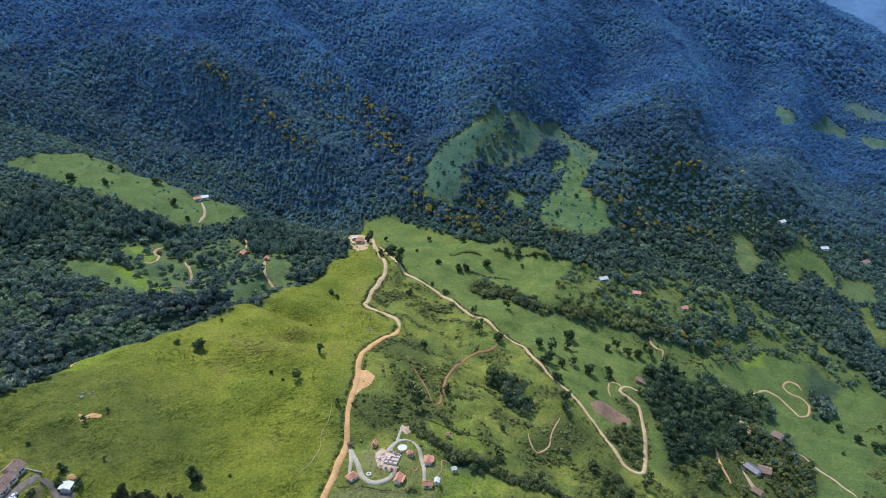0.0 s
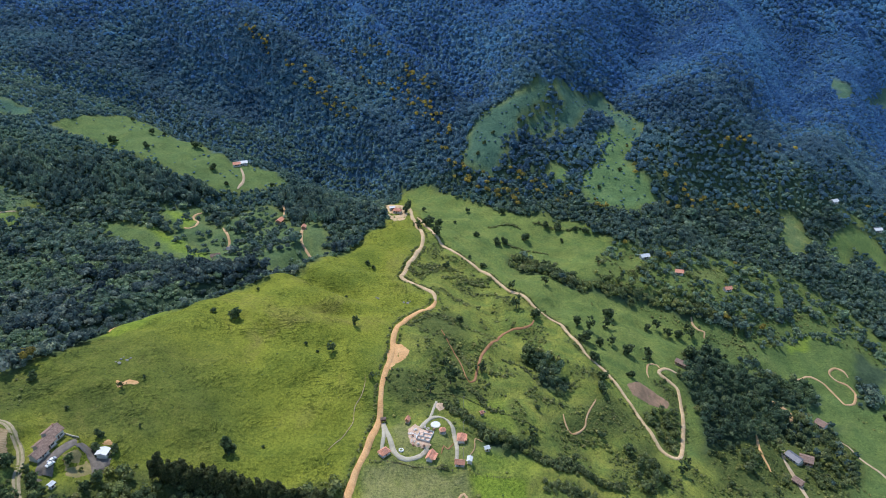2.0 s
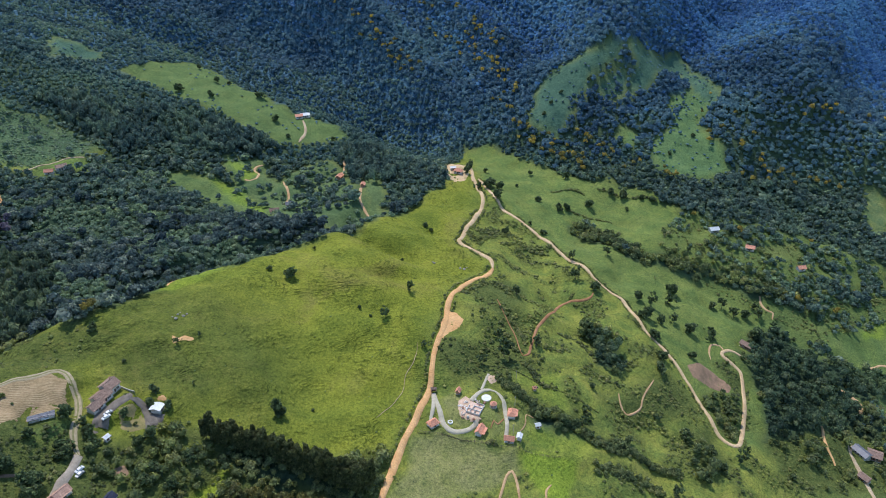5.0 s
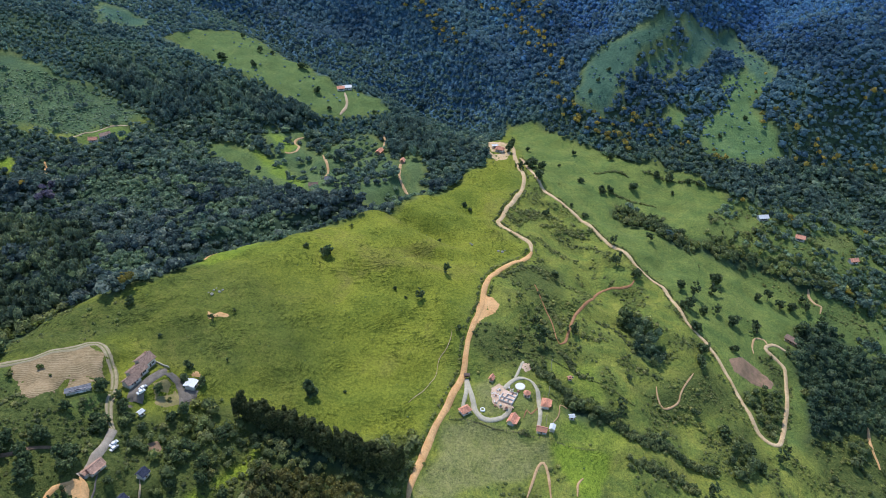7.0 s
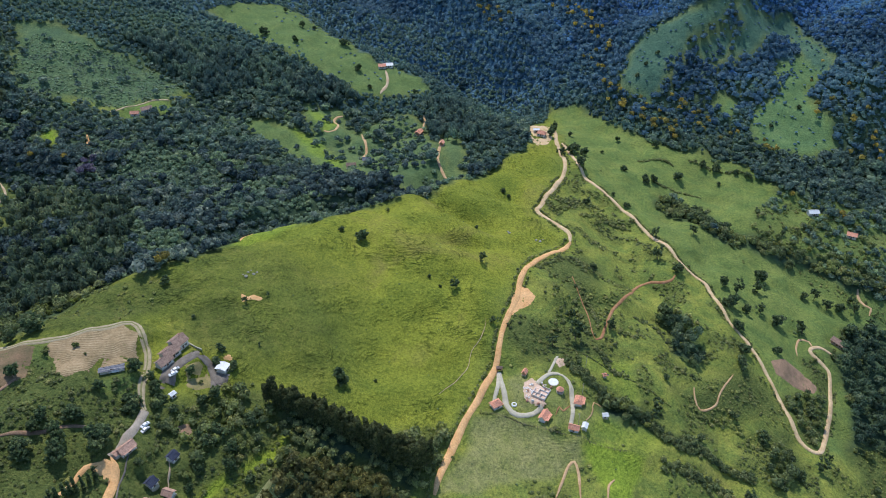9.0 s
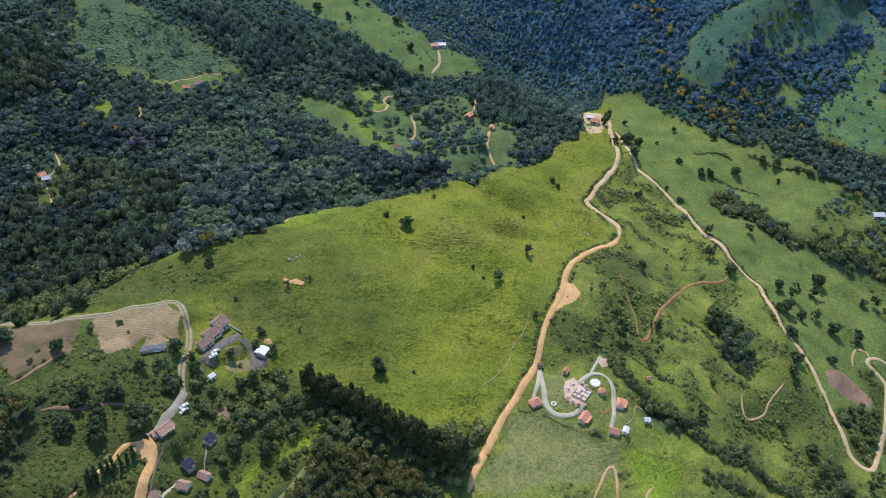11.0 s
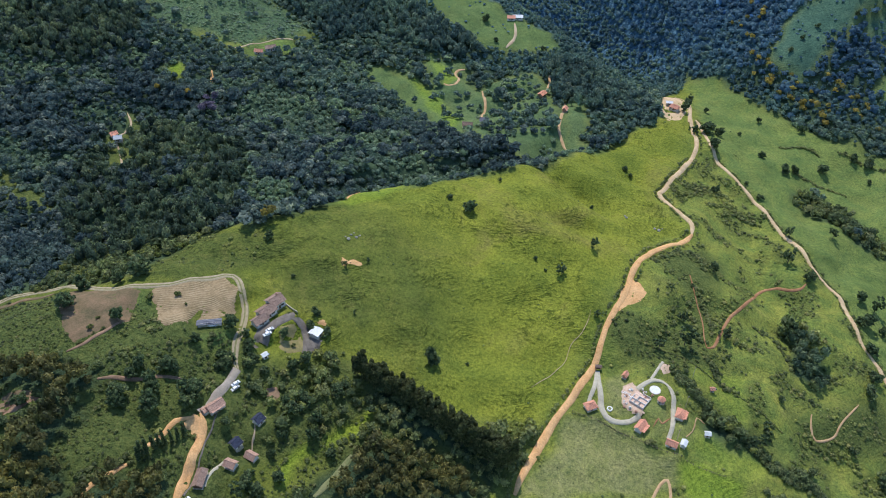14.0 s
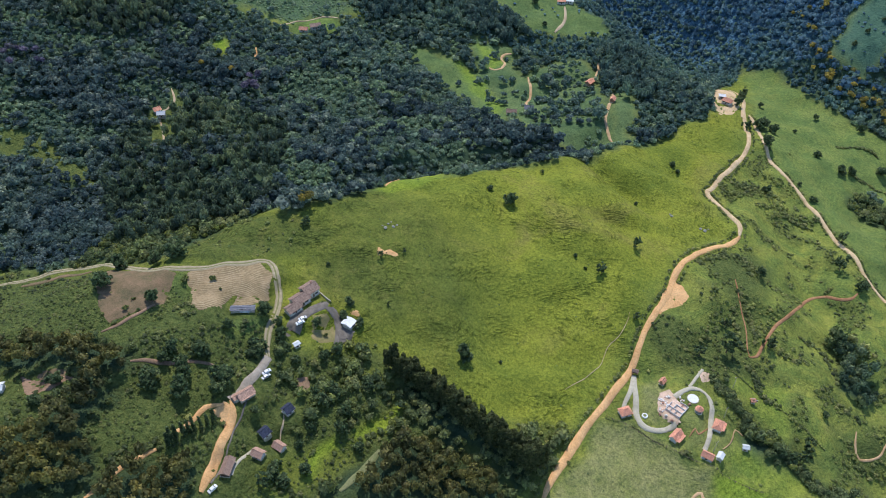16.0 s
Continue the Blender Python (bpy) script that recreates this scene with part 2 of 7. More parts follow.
LEAF_YELLOW = leaf_material("leaf_yellow_flower", (0.20, 0.18, 0.05), (0.36, 0.28, 0.06), (0.50, 0.38, 0.08), 1.2, 60)
LEAF_PURPLE = leaf_material("leaf_purple_flower", (0.085, 0.095, 0.115), (0.165, 0.145, 0.200), (0.240, 0.205, 0.285), 1.0, 60)
# far hills: the blue of haze is given as their surface colour
HAZED_HILL = plain_material("hazed_hill", (0.12, 0.225, 0.38), 0.15, 120.0, 1.0, 0.0, 0.0, 0)
ROCK = plain_material("pale_rock", (0.30, 0.29, 0.24), 0.3, 0.8, 0.9, 0.0, 0.2, 0.05)
BARK = plain_material("bark", (0.13, 0.10, 0.075), 0.35, 0.4)
# ---- lie of the land: spot heights (east, north, height) by landform ----
KNOLL = [(-96, 385, 29), (9, 358, 15), (-20, 380, 21), (-34, 355, 21), (-141, 313, 35), (-190, 306, 47),
         (-84, 273, 17), (-121, 322, 32), (-49, 311, 13), (38, 450, -1), (15, 600, 0), (25, 299, 3),
         (36, 272, 0), (-4, 281, 4), (-165, 263, 38), (-142, 261, 30), (-192, 278, 40), (-229, 255, 52),
         (-162, 203, 36), (-144, 192, 26), (-205, 177, 50), (-63, 248, 12), (-40, 460, 18), (-20, 530, 8)]
EAST = [(51, 336, 3), (105, 346, -10), (79, 316, -5), (56, 291, -6), (143, 385, -18), (181, 311, -45),
        (213, 386, -45), (226, 468, -46), (257, 449, -52), (330, 424, -79), (257, 515, -34), (157, 557, -27),
        (187, 522, -24), (422, 597, -55), (427, 629, -54), (501, 678, -52), (437, 678, -14), (332, 666, -20),
        (600, 500, -110), (300, 250, -75), (100, 190, -30), (700, 900, -75)]
WEST = [(-124, 529, 2), (-89, 600, -6), (-283, 482, 14), (-206, 485, 6), (-150, 550, -10), (-286, 373, 24),
        (-423, 435, 22), (-363, 414, 8), (-297, 309, 10), (-351, 504, 20), (-260, 449, 12), (-144, 727, 0),
        (-194, 754, 15), (-336, 774, 33), (-420, 790, 62), (-327, 567, 18), (-420, 250, 25), (-600, 500, 60),
        (-320, 160, 40), (-700, 800, 110)]
MOUNTAIN = [(211, 680, -3), (160, 645, -10), (191, 821, 66), (-236, 975, 20), (-41, 896, 27), (-156, 1015, 62),
            (-417, 1044, 60), (417, 970, 58), (60, 700, -25), (-50, 1300, 170), (-500, 1400, 190), (450, 1300, 150),
            (-700, 1700, 330), (100, 1700, 330), (600, 1650, 220), (860, 1260, -40), (1100, 1600, 70), (-900, 1150, 150),
            (0, 2300, 480), (900, 2300, 200), (1700, 2000, -120), (1500, 1200, -140)]
OUTER = [(0, -100, 0), (-400, -100, 30), (400, -100, -80), (-1500, 500, 150), (1500, 300, -160), (-1500, 2000, 350),
         (0, -1500, 0), (-2500, -1500, 60), (2500, -1500, -120), (2500, 1000, -180), (-3000, 1500, 300), (3000, 2500, -220),
         (0, 4500, 420), (-2500, 4500, 420), (2200, 4500, -60)]


def spline(spots, stiff):
    """Thin-plate surface near the spot heights; returns a function of x and y."""
    p = np.array(spots, float)
    xy, z = p[:, :2] / 500.0, p[:, 2]

    def kernel(d2):
        return 0.5 * d2 * np.log(d2 + 1e-12)

    n = len(p)
    a = np.zeros((n + 3, n + 3))
    a[:n, :n] = kernel(((xy[:, None] - xy[None]) ** 2).sum(-1)) + stiff * np.eye(n)
    a[:n, n], a[:n, n + 1:], a[n, :n], a[n + 1:, :n] = 1, xy, 1, xy.T
    w = np.linalg.solve(a, np.r_[z, 0, 0, 0])

    def surface(x, y):
        x, y = np.asarray(x, float) / 500.0, np.asarray(y, float) / 500.0
        out = w[n] + w[n + 1] * x + w[n + 2] * y
        for k in range(n):
            out = out + w[k] * kernel((x - xy[k, 0]) ** 2 + (y - xy[k, 1]) ** 2)
        return out

    return surface


base_height = spline(KNOLL + EAST + WEST + MOUNTAIN + OUTER, 0.002)


def along(x, y, line):
    """Distance from a polyline in plan, and how far along it (0 to 1) the nearest place lies."""
    x, y = np.asarray(x, float), np.asarray(y, float)
    best, part = np.full(x.shape, 1e9), np.zeros(x.shape)
    n = len(line) - 1
    for k in range(n):
        (ax, ay), (bx, by) = line[k][:2], line[k + 1][:2]
        ll = (bx - ax) ** 2 + (by - ay) ** 2 + 1e-9
        s = np.clip(((x - ax) * (bx - ax) + (y - ay) * (by - ay)) / ll, 0, 1)
        d = np.hypot(x - ax - s * (bx - ax), y - ay - s * (by - ay))
        near = d < best
        best, part = np.where(near, d, best), np.where(near, (k + s) / n, part)
    return best, part


def ripple(x, y):
    """Gentle unevenness of the ground, from sums of waves in several directions."""
    out = 0.0
    for k, (wave, tall) in enumerate([(95, 1.6), (61, 1.1), (38, 1.1), (23, 0.62), (14, 0.26), (9, 0.13)]):
        for j in range(3):
            a = 0.7 + 2.1 * j + 1.3 * k
            u = (x * np.cos(a) + y * np.sin(a)) * 2 * np.pi / wave
            v = (y * np.cos(a) - x * np.sin(a)) * 2 * np.pi / (wave * 2.3)
            out = out + tall / 2 * np.sin(u + 1.7 * np.sin(v + k)) 
    return out




PADS = []


def height(x, y):
    x, y = np.asarray(x, float), np.asarray(y, float)
    z = base_height(x, y) + ripple(x, y)
    for line, tall, wide in SPURS:
        d, s = along(x, y, line)
        z = z + tall * np.sin(np.pi * np.clip(s * 0.9 + 0.05, 0, 1)) ** 0.5 * np.exp(-(d / wide) ** 2)
    for px, py, r, level in PADS:
        w = np.clip((r + 4.0 - np.hypot(x - px, y - py)) / 4.0, 0, 1)
        z = z + (level - z) * w * w * (3 - 2 * w)
    return z
# spurs and ravines: course, height, half-width
SPURS = [
    ([(-286, 1185), (-209, 1095), (-145, 1012), (-82, 948), (-39, 886), (26, 797), (60, 730)], 44.1, 48),  # wooded spur under the west summit
    ([(-348, 1084), (-255, 1019), (-188, 971), (-123, 895), (-66, 823), (-27, 763)], -46.6, 46),  # ravine west of it
    ([(-406, 934), (-320, 954), (-194, 823), (-97, 794), (-27, 737), (21, 701)], -31.1, 36),  # stream bed between the hill farm and the mountain
    ([(-156, 1158), (-84, 1043), (-46, 963), (16, 854), (56, 760)], -46.6, 41),  # ravine
    ([(-98, 1203), (-37, 1073), (8, 971), (60, 872), (88, 782), (95, 731)], 44.1, 41),  # middle spur
    ([(-54, 1207), (12, 1080), (56, 1003), (95, 930), (118, 854), (93, 784)], -57, 48),  # deep ravine
    ([(312, 1174), (249, 1000), (214, 890), (184, 823), (160, 794), (127, 757)], 33.7, 54),  # summit spur
    ([(460, 1246), (455, 1153), (342, 937), (266, 824), (263, 772)], -51.8, 50),  # east face ravine
    ([(555, 1300), (554, 1134), (480, 922), (382, 736), (320, 674)], 38.9, 54),  # east spur
    ([(737, 1364), (738, 1215), (592, 942), (420, 710), (335, 631)], -36.3, 54),  # east ravine
    ([(899, 1435), (899, 1284), (693, 981), (462, 690), (407, 629)], 36.3, 60),  # outer spur
    ([(978, 1408), (990, 1314), (817, 1057), (600, 800)], -41.4, 54),  # outer ravine
    ([(-49, 395), (-38, 399), (-21, 403)], -6.6, 9),  # fold in the knoll
    ([(-96, 398), (-77, 390), (-43, 373)], 5.7, 13),  # swell in the knoll
    ([(-67, 463), (-41, 445), (-19, 428)], -5.7, 11),  # fold
    ([(-27, 514), (-8, 487), (7, 471)], -5.7, 10),  # fold
    ([(-66, 467), (-49, 448), (-30, 438), (-9, 431)], -4.5, 9),  # fold below the crest
    ([(-40, 510), (-16, 485), (3, 476)], -4.0, 8),  # fold
    ([(-80, 444), (-60, 423), (-40, 409)], 3.5, 10),  # swell below the crest
    ([(-21, 403), (-4, 416), (12, 427)], -3.5, 7),  # fold above the bend
    ([(-28, 499), (-5, 479), (8, 453)], 3.0, 8),  # swell
    ([(-242, 314), (-220, 332), (-198, 357), (-183, 384), (-159, 405), (-143, 424), (-117, 445), (-94, 462), (-68, 495), (-45, 531), (-25, 563)], -13, 13),  # fall of the ground behind the crest
    ([(64, 475), (83, 417), (93, 377), (116, 343)], -7.6, 16),  # gully below the east pasture
]
# ---- plan: roads, fields and woods as lines and outlines (east, north) ----
RIDGE_ROAD = [(-29, 220), (-28, 228), (-25, 242), (-20, 261), (-14, 280), (-6, 305), (-5, 318), (-3, 333), (3, 357), (5, 375), (12, 396), (18, 405), (29, 418), (37, 435)]
EAST_ROAD = [(33, 595), (40, 579), (50, 544), (68, 521), (80, 505), (102, 468), (119, 438), (130, 423), (138, 393), (149, 374), (159, 351), (165, 329), (170, 313), (179, 308), (188, 322), (197, 346), (205, 373), (204, 381), (196, 388), (196, 392), (204, 395), (214, 392)]
RED_TRACK = [(109, 425), (105, 419), (98, 417), (89.9, 418.3), (81.5, 411.3), (69.2, 378.8), (60.8, 363.4), (56.4, 349.1), (53.5, 339.6), (50.0, 337.2)]
FAINT_TRACK = [(134, 343), (123, 325), (119, 316), (110, 311), (107, 316), (107, 323)]
FARM_ROAD = [(-340, 203), (-328, 214), (-315, 226), (-304, 239), (-283, 247), (-242, 243), (-222, 250), (-205, 261), (-196, 274), (-190, 274), (-182, 265), (-176, 254), (-172, 240), (-168, 230), (-164, 225)]
PAVED_LANE = [(-164, 225), (-164, 216), (-165, 205), (-166, 197)]
FARM_DRIVE = [(-166, 197), (-163, 194), (-161, 187), (-159, 176), (-157, 166), (-155, 157)]
CYPRESS_LANE = [(-167, 194), (-173, 189), (-174, 183), (-175, 178), (-176, 174), (-177, 168)]
HILL_TRACK = [(-146, 726), (-140, 703), (-143, 678)]
BEND_TRACK = [(-180, 602), (-175, 600), (-170, 603), (-170, 615), (-176, 624), (-175, 631), (-170, 634)]
HUT_TRACK = [(-145, 601), (-138, 583), (-135, 572), (-133, 552), (-124, 534), (-119, 534)]
GLEN_TRACK = [(-72, 591), (-69, 564), (-68, 541), (-66, 528), (-60, 514), (-57, 510)]
GLEN_DRIVE = [(-95, 646), (-92, 633), (-92, 619), (-93, 612)]
KNOB_TRACK = [(-354, 552), (-342, 565), (-331, 579), (-320, 589), (-316, 591)]
WOOD_TRACK = [(-352, 515), (-342, 497)]
LOOP_TRACK = [(321, 418), (338, 428), (349, 421), (353, 407), (354, 398), (364, 402), (374, 415), (371, 424), (362, 428), (361, 435), (369, 440), (375, 436), (376, 431)]
DALE_TRACK = [(285, 387), (290, 384), (294, 379), (294, 373), (289, 365)]
DALE_LANE = [(251, 344), (246, 332), (245, 323), (246, 317), (246, 312)]
DALE_ROAD = [(270, 339), (264, 328), (263, 321), (263, 310), (261, 293), (260, 282)]
FAR_LANE = [(324, 356), (331, 333), (337, 319), (340, 307)]
SPUR_TRACK = [(253, 472), (252, 465), (255, 458), (259, 457), (256, 450)]
SPUR_LANE = [(185, 383), (186, 390), (190, 398), (196, 398), (197, 394)]
DRIVE_WEST = [(-4, 302), (-1, 290), (2, 279), (7, 275), (14, 276), (20, 281)]
DRIVE_PRONG = [(-4, 301), (-4, 291), (-5, 285), (-5, 281)]
DRIVE_EAST = [(17, 296), (21, 302), (25, 305), (31, 305), (35, 299), (36, 290), (36, 281), (35, 274)]
DRIVE_SPUR = [(23, 305), (28, 319)]
FOOTPATH = [(27, 277), (29, 282), (31, 280), (35, 286)]
LOW_TRACK = [(28, 233), (31, 242), (34, 251), (37, 254), (39, 248), (40, 235)]
LOW_BEND = [(53, 237), (54, 245), (57, 249)]
# woods
CREST = [(-311, 237), (-297, 245), (-277, 248), (-264, 253), (-245, 253), (-241, 262), (-238, 268), (-239, 281), (-233, 290), (-229, 299), (-225, 310), (-214, 318), (-201, 312), (-182, 342), (-167, 371), (-145, 391), (-129, 410), (-105, 429), (-80, 448), (-52, 483), (-28, 520), (0, 566), (12, 588)]
FOOT = [(27, 716), (57, 695), (77, 663), (124, 625), (161, 613), (191, 596), (212, 569), (237, 561), (306, 562), (347, 559), (375, 542), (418, 520), (440, 470), (456, 430)]
MEADOW_HILL = [(-348, 777), (-339, 795), (-322, 834), (-298, 862), (-291, 920), (-250, 871), (-190, 766), (-162, 744), (-124, 732), (-102, 719), (-104, 694), (-133, 680), (-159, 669), (-185, 687), (-224, 709), (-256, 722), (-295, 750), (-330, 767)]
MEADOW_GLEN = [(-210, 637), (-176, 642), (-142, 592), (-128, 598), (-110, 619), (-88, 607), (-67, 547), (-49, 504), (-58, 481), (-84, 483), (-120, 498), (-152, 539), (-183, 577)]
MEADOW_KNOB = [(-352, 554), (-341, 568), (-318, 590), (-310, 586), (-306, 572), (-319, 566), (-328, 558), (-338, 551)]
MEADOW_BEND = [(-201, 630), (-186, 627), (-176, 625), (-170, 610), (-174, 603), (-182, 605), (-193, 616)]
MEADOW_SMALL = [(-388, 509), (-377, 512), (-368, 494), (-376, 495)]
SCRUB_WEST = [(-437, 557), (-353, 621), (-308, 609), (-348, 559), (-376, 544), (-408, 536)]
SCRUB_SLOPE = [(-447, 362), (-420, 361), (-373, 341), (-352, 320), (-385, 330), (-423, 334)]
SCRUB_TERRACE = [(-426, 596), (-388, 616), (-342, 624), (-301, 609), (-326, 586), (-350, 551), (-381, 556), (-406, 558)]
STRIP_MEADOW = [(-212, 599), (-198, 595), (-171, 576), (-144, 537), (-150, 529), (-175, 554), (-205, 583)]
SCRUB_GLADE = [(-320, 517), (-249, 534), (-184, 471), (-212, 435), (-281, 463)]
PEAK_MEADOW = [(177, 789), (189, 792), (198, 789), (196, 778), (184, 767), (159, 754), (150, 738), (135, 718), (128, 700), (117, 688), (97, 698), (90, 712), (94, 740), (113, 769), (132, 786), (145, 785), (164, 781)]
PEAK_LOW = [(242, 758), (271, 765), (290, 743), (270, 720), (266, 686), (281, 680), (278, 638), (244, 625), (222, 627), (206, 635), (204, 659), (214, 686), (229, 697), (239, 725)]
PEAK_PATCH = [(181, 689), (189, 697), (197, 689), (188, 666), (180, 672), (176, 686)]
DALE_MEADOW = [(416, 642), (428, 638), (430, 626), (430, 611), (412, 580), (398, 583), (398, 596), (409, 624)]
DALE_FIELD = [(436, 587), (460, 613), (478, 627), (494, 637), (512, 634), (528, 642), (523, 627), (528, 612), (507, 575), (502, 587), (499, 612), (476, 602), (454, 571), (439, 570), (459, 598)]
DALE_EAST = [(532, 607), (556, 620), (570, 610), (565, 593), (540, 560), (528, 570), (512, 577)]
FAR_MEADOW = [(765, 1160), (752, 1098), (759, 1073), (711, 1021), (716, 1060), (741, 1116)]
FAR_FIELD = [(1002, 1316), (1023, 1296), (1049, 1234), (1024, 1197), (998, 1222), (1000, 1284)]
BELT_NORTH = [(105, 533), (125, 545), (152, 519), (145, 499), (123, 510)]
BELT_EAST = [(146, 518), (178, 502), (213, 497), (255, 489), (292, 488), (302, 476), (291, 466), (253, 472), (216, 480), (182, 486), (144, 491)]
WOOD_DALE = [(213, 398), (232, 423), (258, 444), (265, 430), (277, 422), (291, 415), (308, 418), (330, 423), (338, 415), (327, 393), (305, 376), (294, 382), (287, 361), (263, 339), (246, 336), (228, 326), (217, 322), (205, 323), (204, 334), (214, 354), (211, 373)]
WOOD_COPSE = [(95, 378), (102, 384), (115, 364), (120, 347), (113, 338), (99, 343)]
HEDGE_EAST = [(47, 294), (57, 295), (71, 288), (85, 284), (105, 284), (102, 279), (83, 279), (66, 284), (49, 288)]
WOOD_SOUTH = [(-103, 209), (-95, 220), (-72, 224), (-53, 221), (-40, 213), (-113, 178), (-109, 191)]
WOOD_CORNER = [(-191, 130), (-189, 143), (-180, 160), (-166, 167), (-159, 160), (-156, 146)]
WOOD_BANK = [(-265, 166), (-248, 174), (-228, 180), (-209, 188), (-215, 196), (-237, 193), (-259, 186), (-278, 177)]
WOOD_FARM = [(-174, 226), (-167, 235), (-141, 235), (-124, 247), (-98, 240), (-72, 230), (-96, 222), (-109, 213), (-131, 214), (-148, 215), (-165, 217)]
WOOD_LOW = [(-144, 179), (-132, 195), (-126, 205), (-107, 208), (-112, 191), (-117, 177), (-139, 165)]
WOOD_ROW = [(-111, 251), (-88, 245), (-61, 237), (-37, 229), (-41, 217), (-65, 225), (-88, 230), (-105, 237)]
EUCALYPT_ROW = [(-114, 251), (-94, 247), (-70, 239), (-50, 234), (-34, 231)]
CYPRESS_ROW = [(-167, 186), (-168, 183), (-169, 180), (-171, 178), (-172, 176), (-173, 174), (-174, 171), (-175, 169), (-175, 167)]
# fields
PLOUGHED = [(-220, 247), (-197, 272), (-186, 267), (-179, 254), (-187, 242), (-199, 228), (-206, 230)]
FALLOW = [(-265, 230), (-262, 241), (-234, 243), (-225, 245), (-222, 236), (-219, 227), (-225, 220), (-235, 206), (-240, 210), (-249, 219)]
PALE_FIELD = [(-12, 272), (1, 275), (26, 266), (40, 267), (38, 249), (-23, 221), (-19, 248)]
LIME_FIELD = [(41, 262), (53, 271), (71, 267), (71, 255), (69, 240), (54, 234)]
RAW_EARTH = [(0.9, 353.4), (4.6, 368.2), (9.9, 366.4), (13.8, 359.3), (11.8, 354.1), (6.2, 348.5), (1.0, 339.4)]
FARM_YARD = [(-162, 252), (-157, 263), (-148, 266), (-140, 256), (-135, 255), (-137, 249), (-144, 249), (-150, 254), (-159, 255)]
ESTATE_LAWN = [(-1, 295), (7, 307), (17, 296), (13, 288), (14, 283), (20, 279), (14, 276), (5, 280)]
FARM_LOOP = [(-161, 244), (-161, 253), (-158, 259), (-154, 263), (-148, 262), (-144, 257), (-140, 253)]
FALLOW_TRACK = [(-234, 201), (-231, 205), (-225, 216), (-221, 223)]
ROAD_VERGE = [(-310, 223), (-300, 234), (-278, 241)]
STREAM = [(-415, 955), (-328, 978), (-204, 867), (-104, 856), (-28, 782), (21, 716)]
EARTH_PAD = [(14, 292), (22, 300), (30, 292), (25, 280), (15, 285)]
EARTH_PLOT = [(162.4, 365.9), (172.8, 372.3), (184.3, 369.3), (191.7, 359.1), (187.2, 352.6), (176.2, 353.2), (164.3, 357.1)]
KNOB_PAD = [(3, 616), (7, 636), (18, 644), (25, 612), (21, 588), (12, 579), (5, 589)]
GRASS_SCAR = [(-148, 311), (-144, 310), (-142, 312), (-137, 313), (-135, 312), (-138, 310), (-142, 309), (-144, 307), (-146, 306)]
DARK_EAST = [(-6, 328), (6, 344), (35, 345), (62, 337), (55, 320), (91, 298), (80, 283), (53, 305), (33, 316), (6, 312)]
SCRUB_MID = [(16, 399), (46, 428), (61, 416), (49, 378), (58, 351), (45, 329), (34, 371)]
GLADE_LONG = [(-247, 595), (-228, 601), (-208, 591), (-182, 579), (-150, 559), (-130, 489), (-154, 513), (-192, 555), (-224, 571), (-242, 578)]
GLADE_YARD = [(-147, 608), (-131, 637), (-104, 635), (-92, 630), (-84, 585), (-66, 538), (-54, 513), (-66, 502), (-85, 509), (-105, 495), (-130, 526), (-145, 572)]
GLADE_TRACK = [(-73, 590), (-53, 600), (-43, 507), (-53, 506), (-64, 526)]
YOUNG_SLOPE = [(-484, 653), (-448, 665), (-401, 642), (-366, 641), (-310, 617), (-323, 588), (-355, 559), (-381, 564), (-430, 550)]
YOUNG_TOP = [(-405, 794), (-385, 833), (-352, 796), (-366, 755), (-407, 743), (-428, 753)]
YOUNG_BANK = [(-308, 500), (-264, 511), (-213, 521), (-150, 465), (-165, 399), (-209, 412), (-271, 455)]
YOUNG_CREST = [(-194, 351), (-176, 376), (-149, 401), (-115, 439), (-106, 462), (-132, 442), (-165, 404), (-192, 377)]
LIME_BANK = [(-117, 213), (-111, 225), (-105, 233), (-100, 231), (-104, 222), (-109, 214), (-114, 209)]
LIME_PATCH = [(-126, 191), (-127, 199), (-123, 206), (-118, 204), (-121, 196), (-120, 186), (-123, 181)]
ROUGH_GRASS = [(-188, 288), (-165, 316), (-134, 313), (-112, 288), (-115, 269), (-130, 264), (-145, 271), (-171, 274)]
ROUGH_CREST = [(-312, 236), (-282, 251), (-263, 273), (-239, 303), (-192, 317), (-164, 315), (-186, 285), (-195, 273), (-228, 250)]
MIXED_SOUTH = [(200, 325), (204, 299), (205, 283), (253, 290), (290, 294), (335, 346), (319, 370), (291, 368), (251, 341), (217, 330)]
BANK_STRIP = [(-102, 210), (-104, 200), (-107, 191), (-109, 185)]
BANK_PATH = [(-211, 192), (-206, 195), (-198, 199), (-186, 207), (-179, 209)]
BARE_BANK = [(-246, 173), (-238, 176), (-232, 178), (-229, 172), (-235, 168), (-237, 163)]
DARK_TRACK_EAST = [(95, 317), (121, 336), (144, 348), (148, 337), (134, 313), (107, 304)]
THICKET_SOUTH = [(148, 314), (163, 316), (166, 293), (156, 274), (144, 275)]
SCRUB_YARD = [(-142, 245), (-129, 257), (-114, 257), (-104, 244), (-123, 245), (-137, 237)]
MIXED_DALE = [(236, 558), (304, 556), (344, 553), (372, 537), (415, 516), (438, 466), (454, 427), (461, 438), (401, 434), (401, 462), (385, 465), (358, 465), (323, 451), (303, 443), (287, 471), (241, 482), (214, 492)]
CREST_MEADOW = [(-174, 357), (-171, 377), (-167, 390), (-147, 408), (-140, 403), (-141, 391), (-156, 369)]
CREST_TRACK = [(-170, 368), (-170, 376), (-168, 384)]
FOREST_TRACK = [(-384, 444), (-372, 430), (-375, 416), (-363, 402), (-348, 384)]
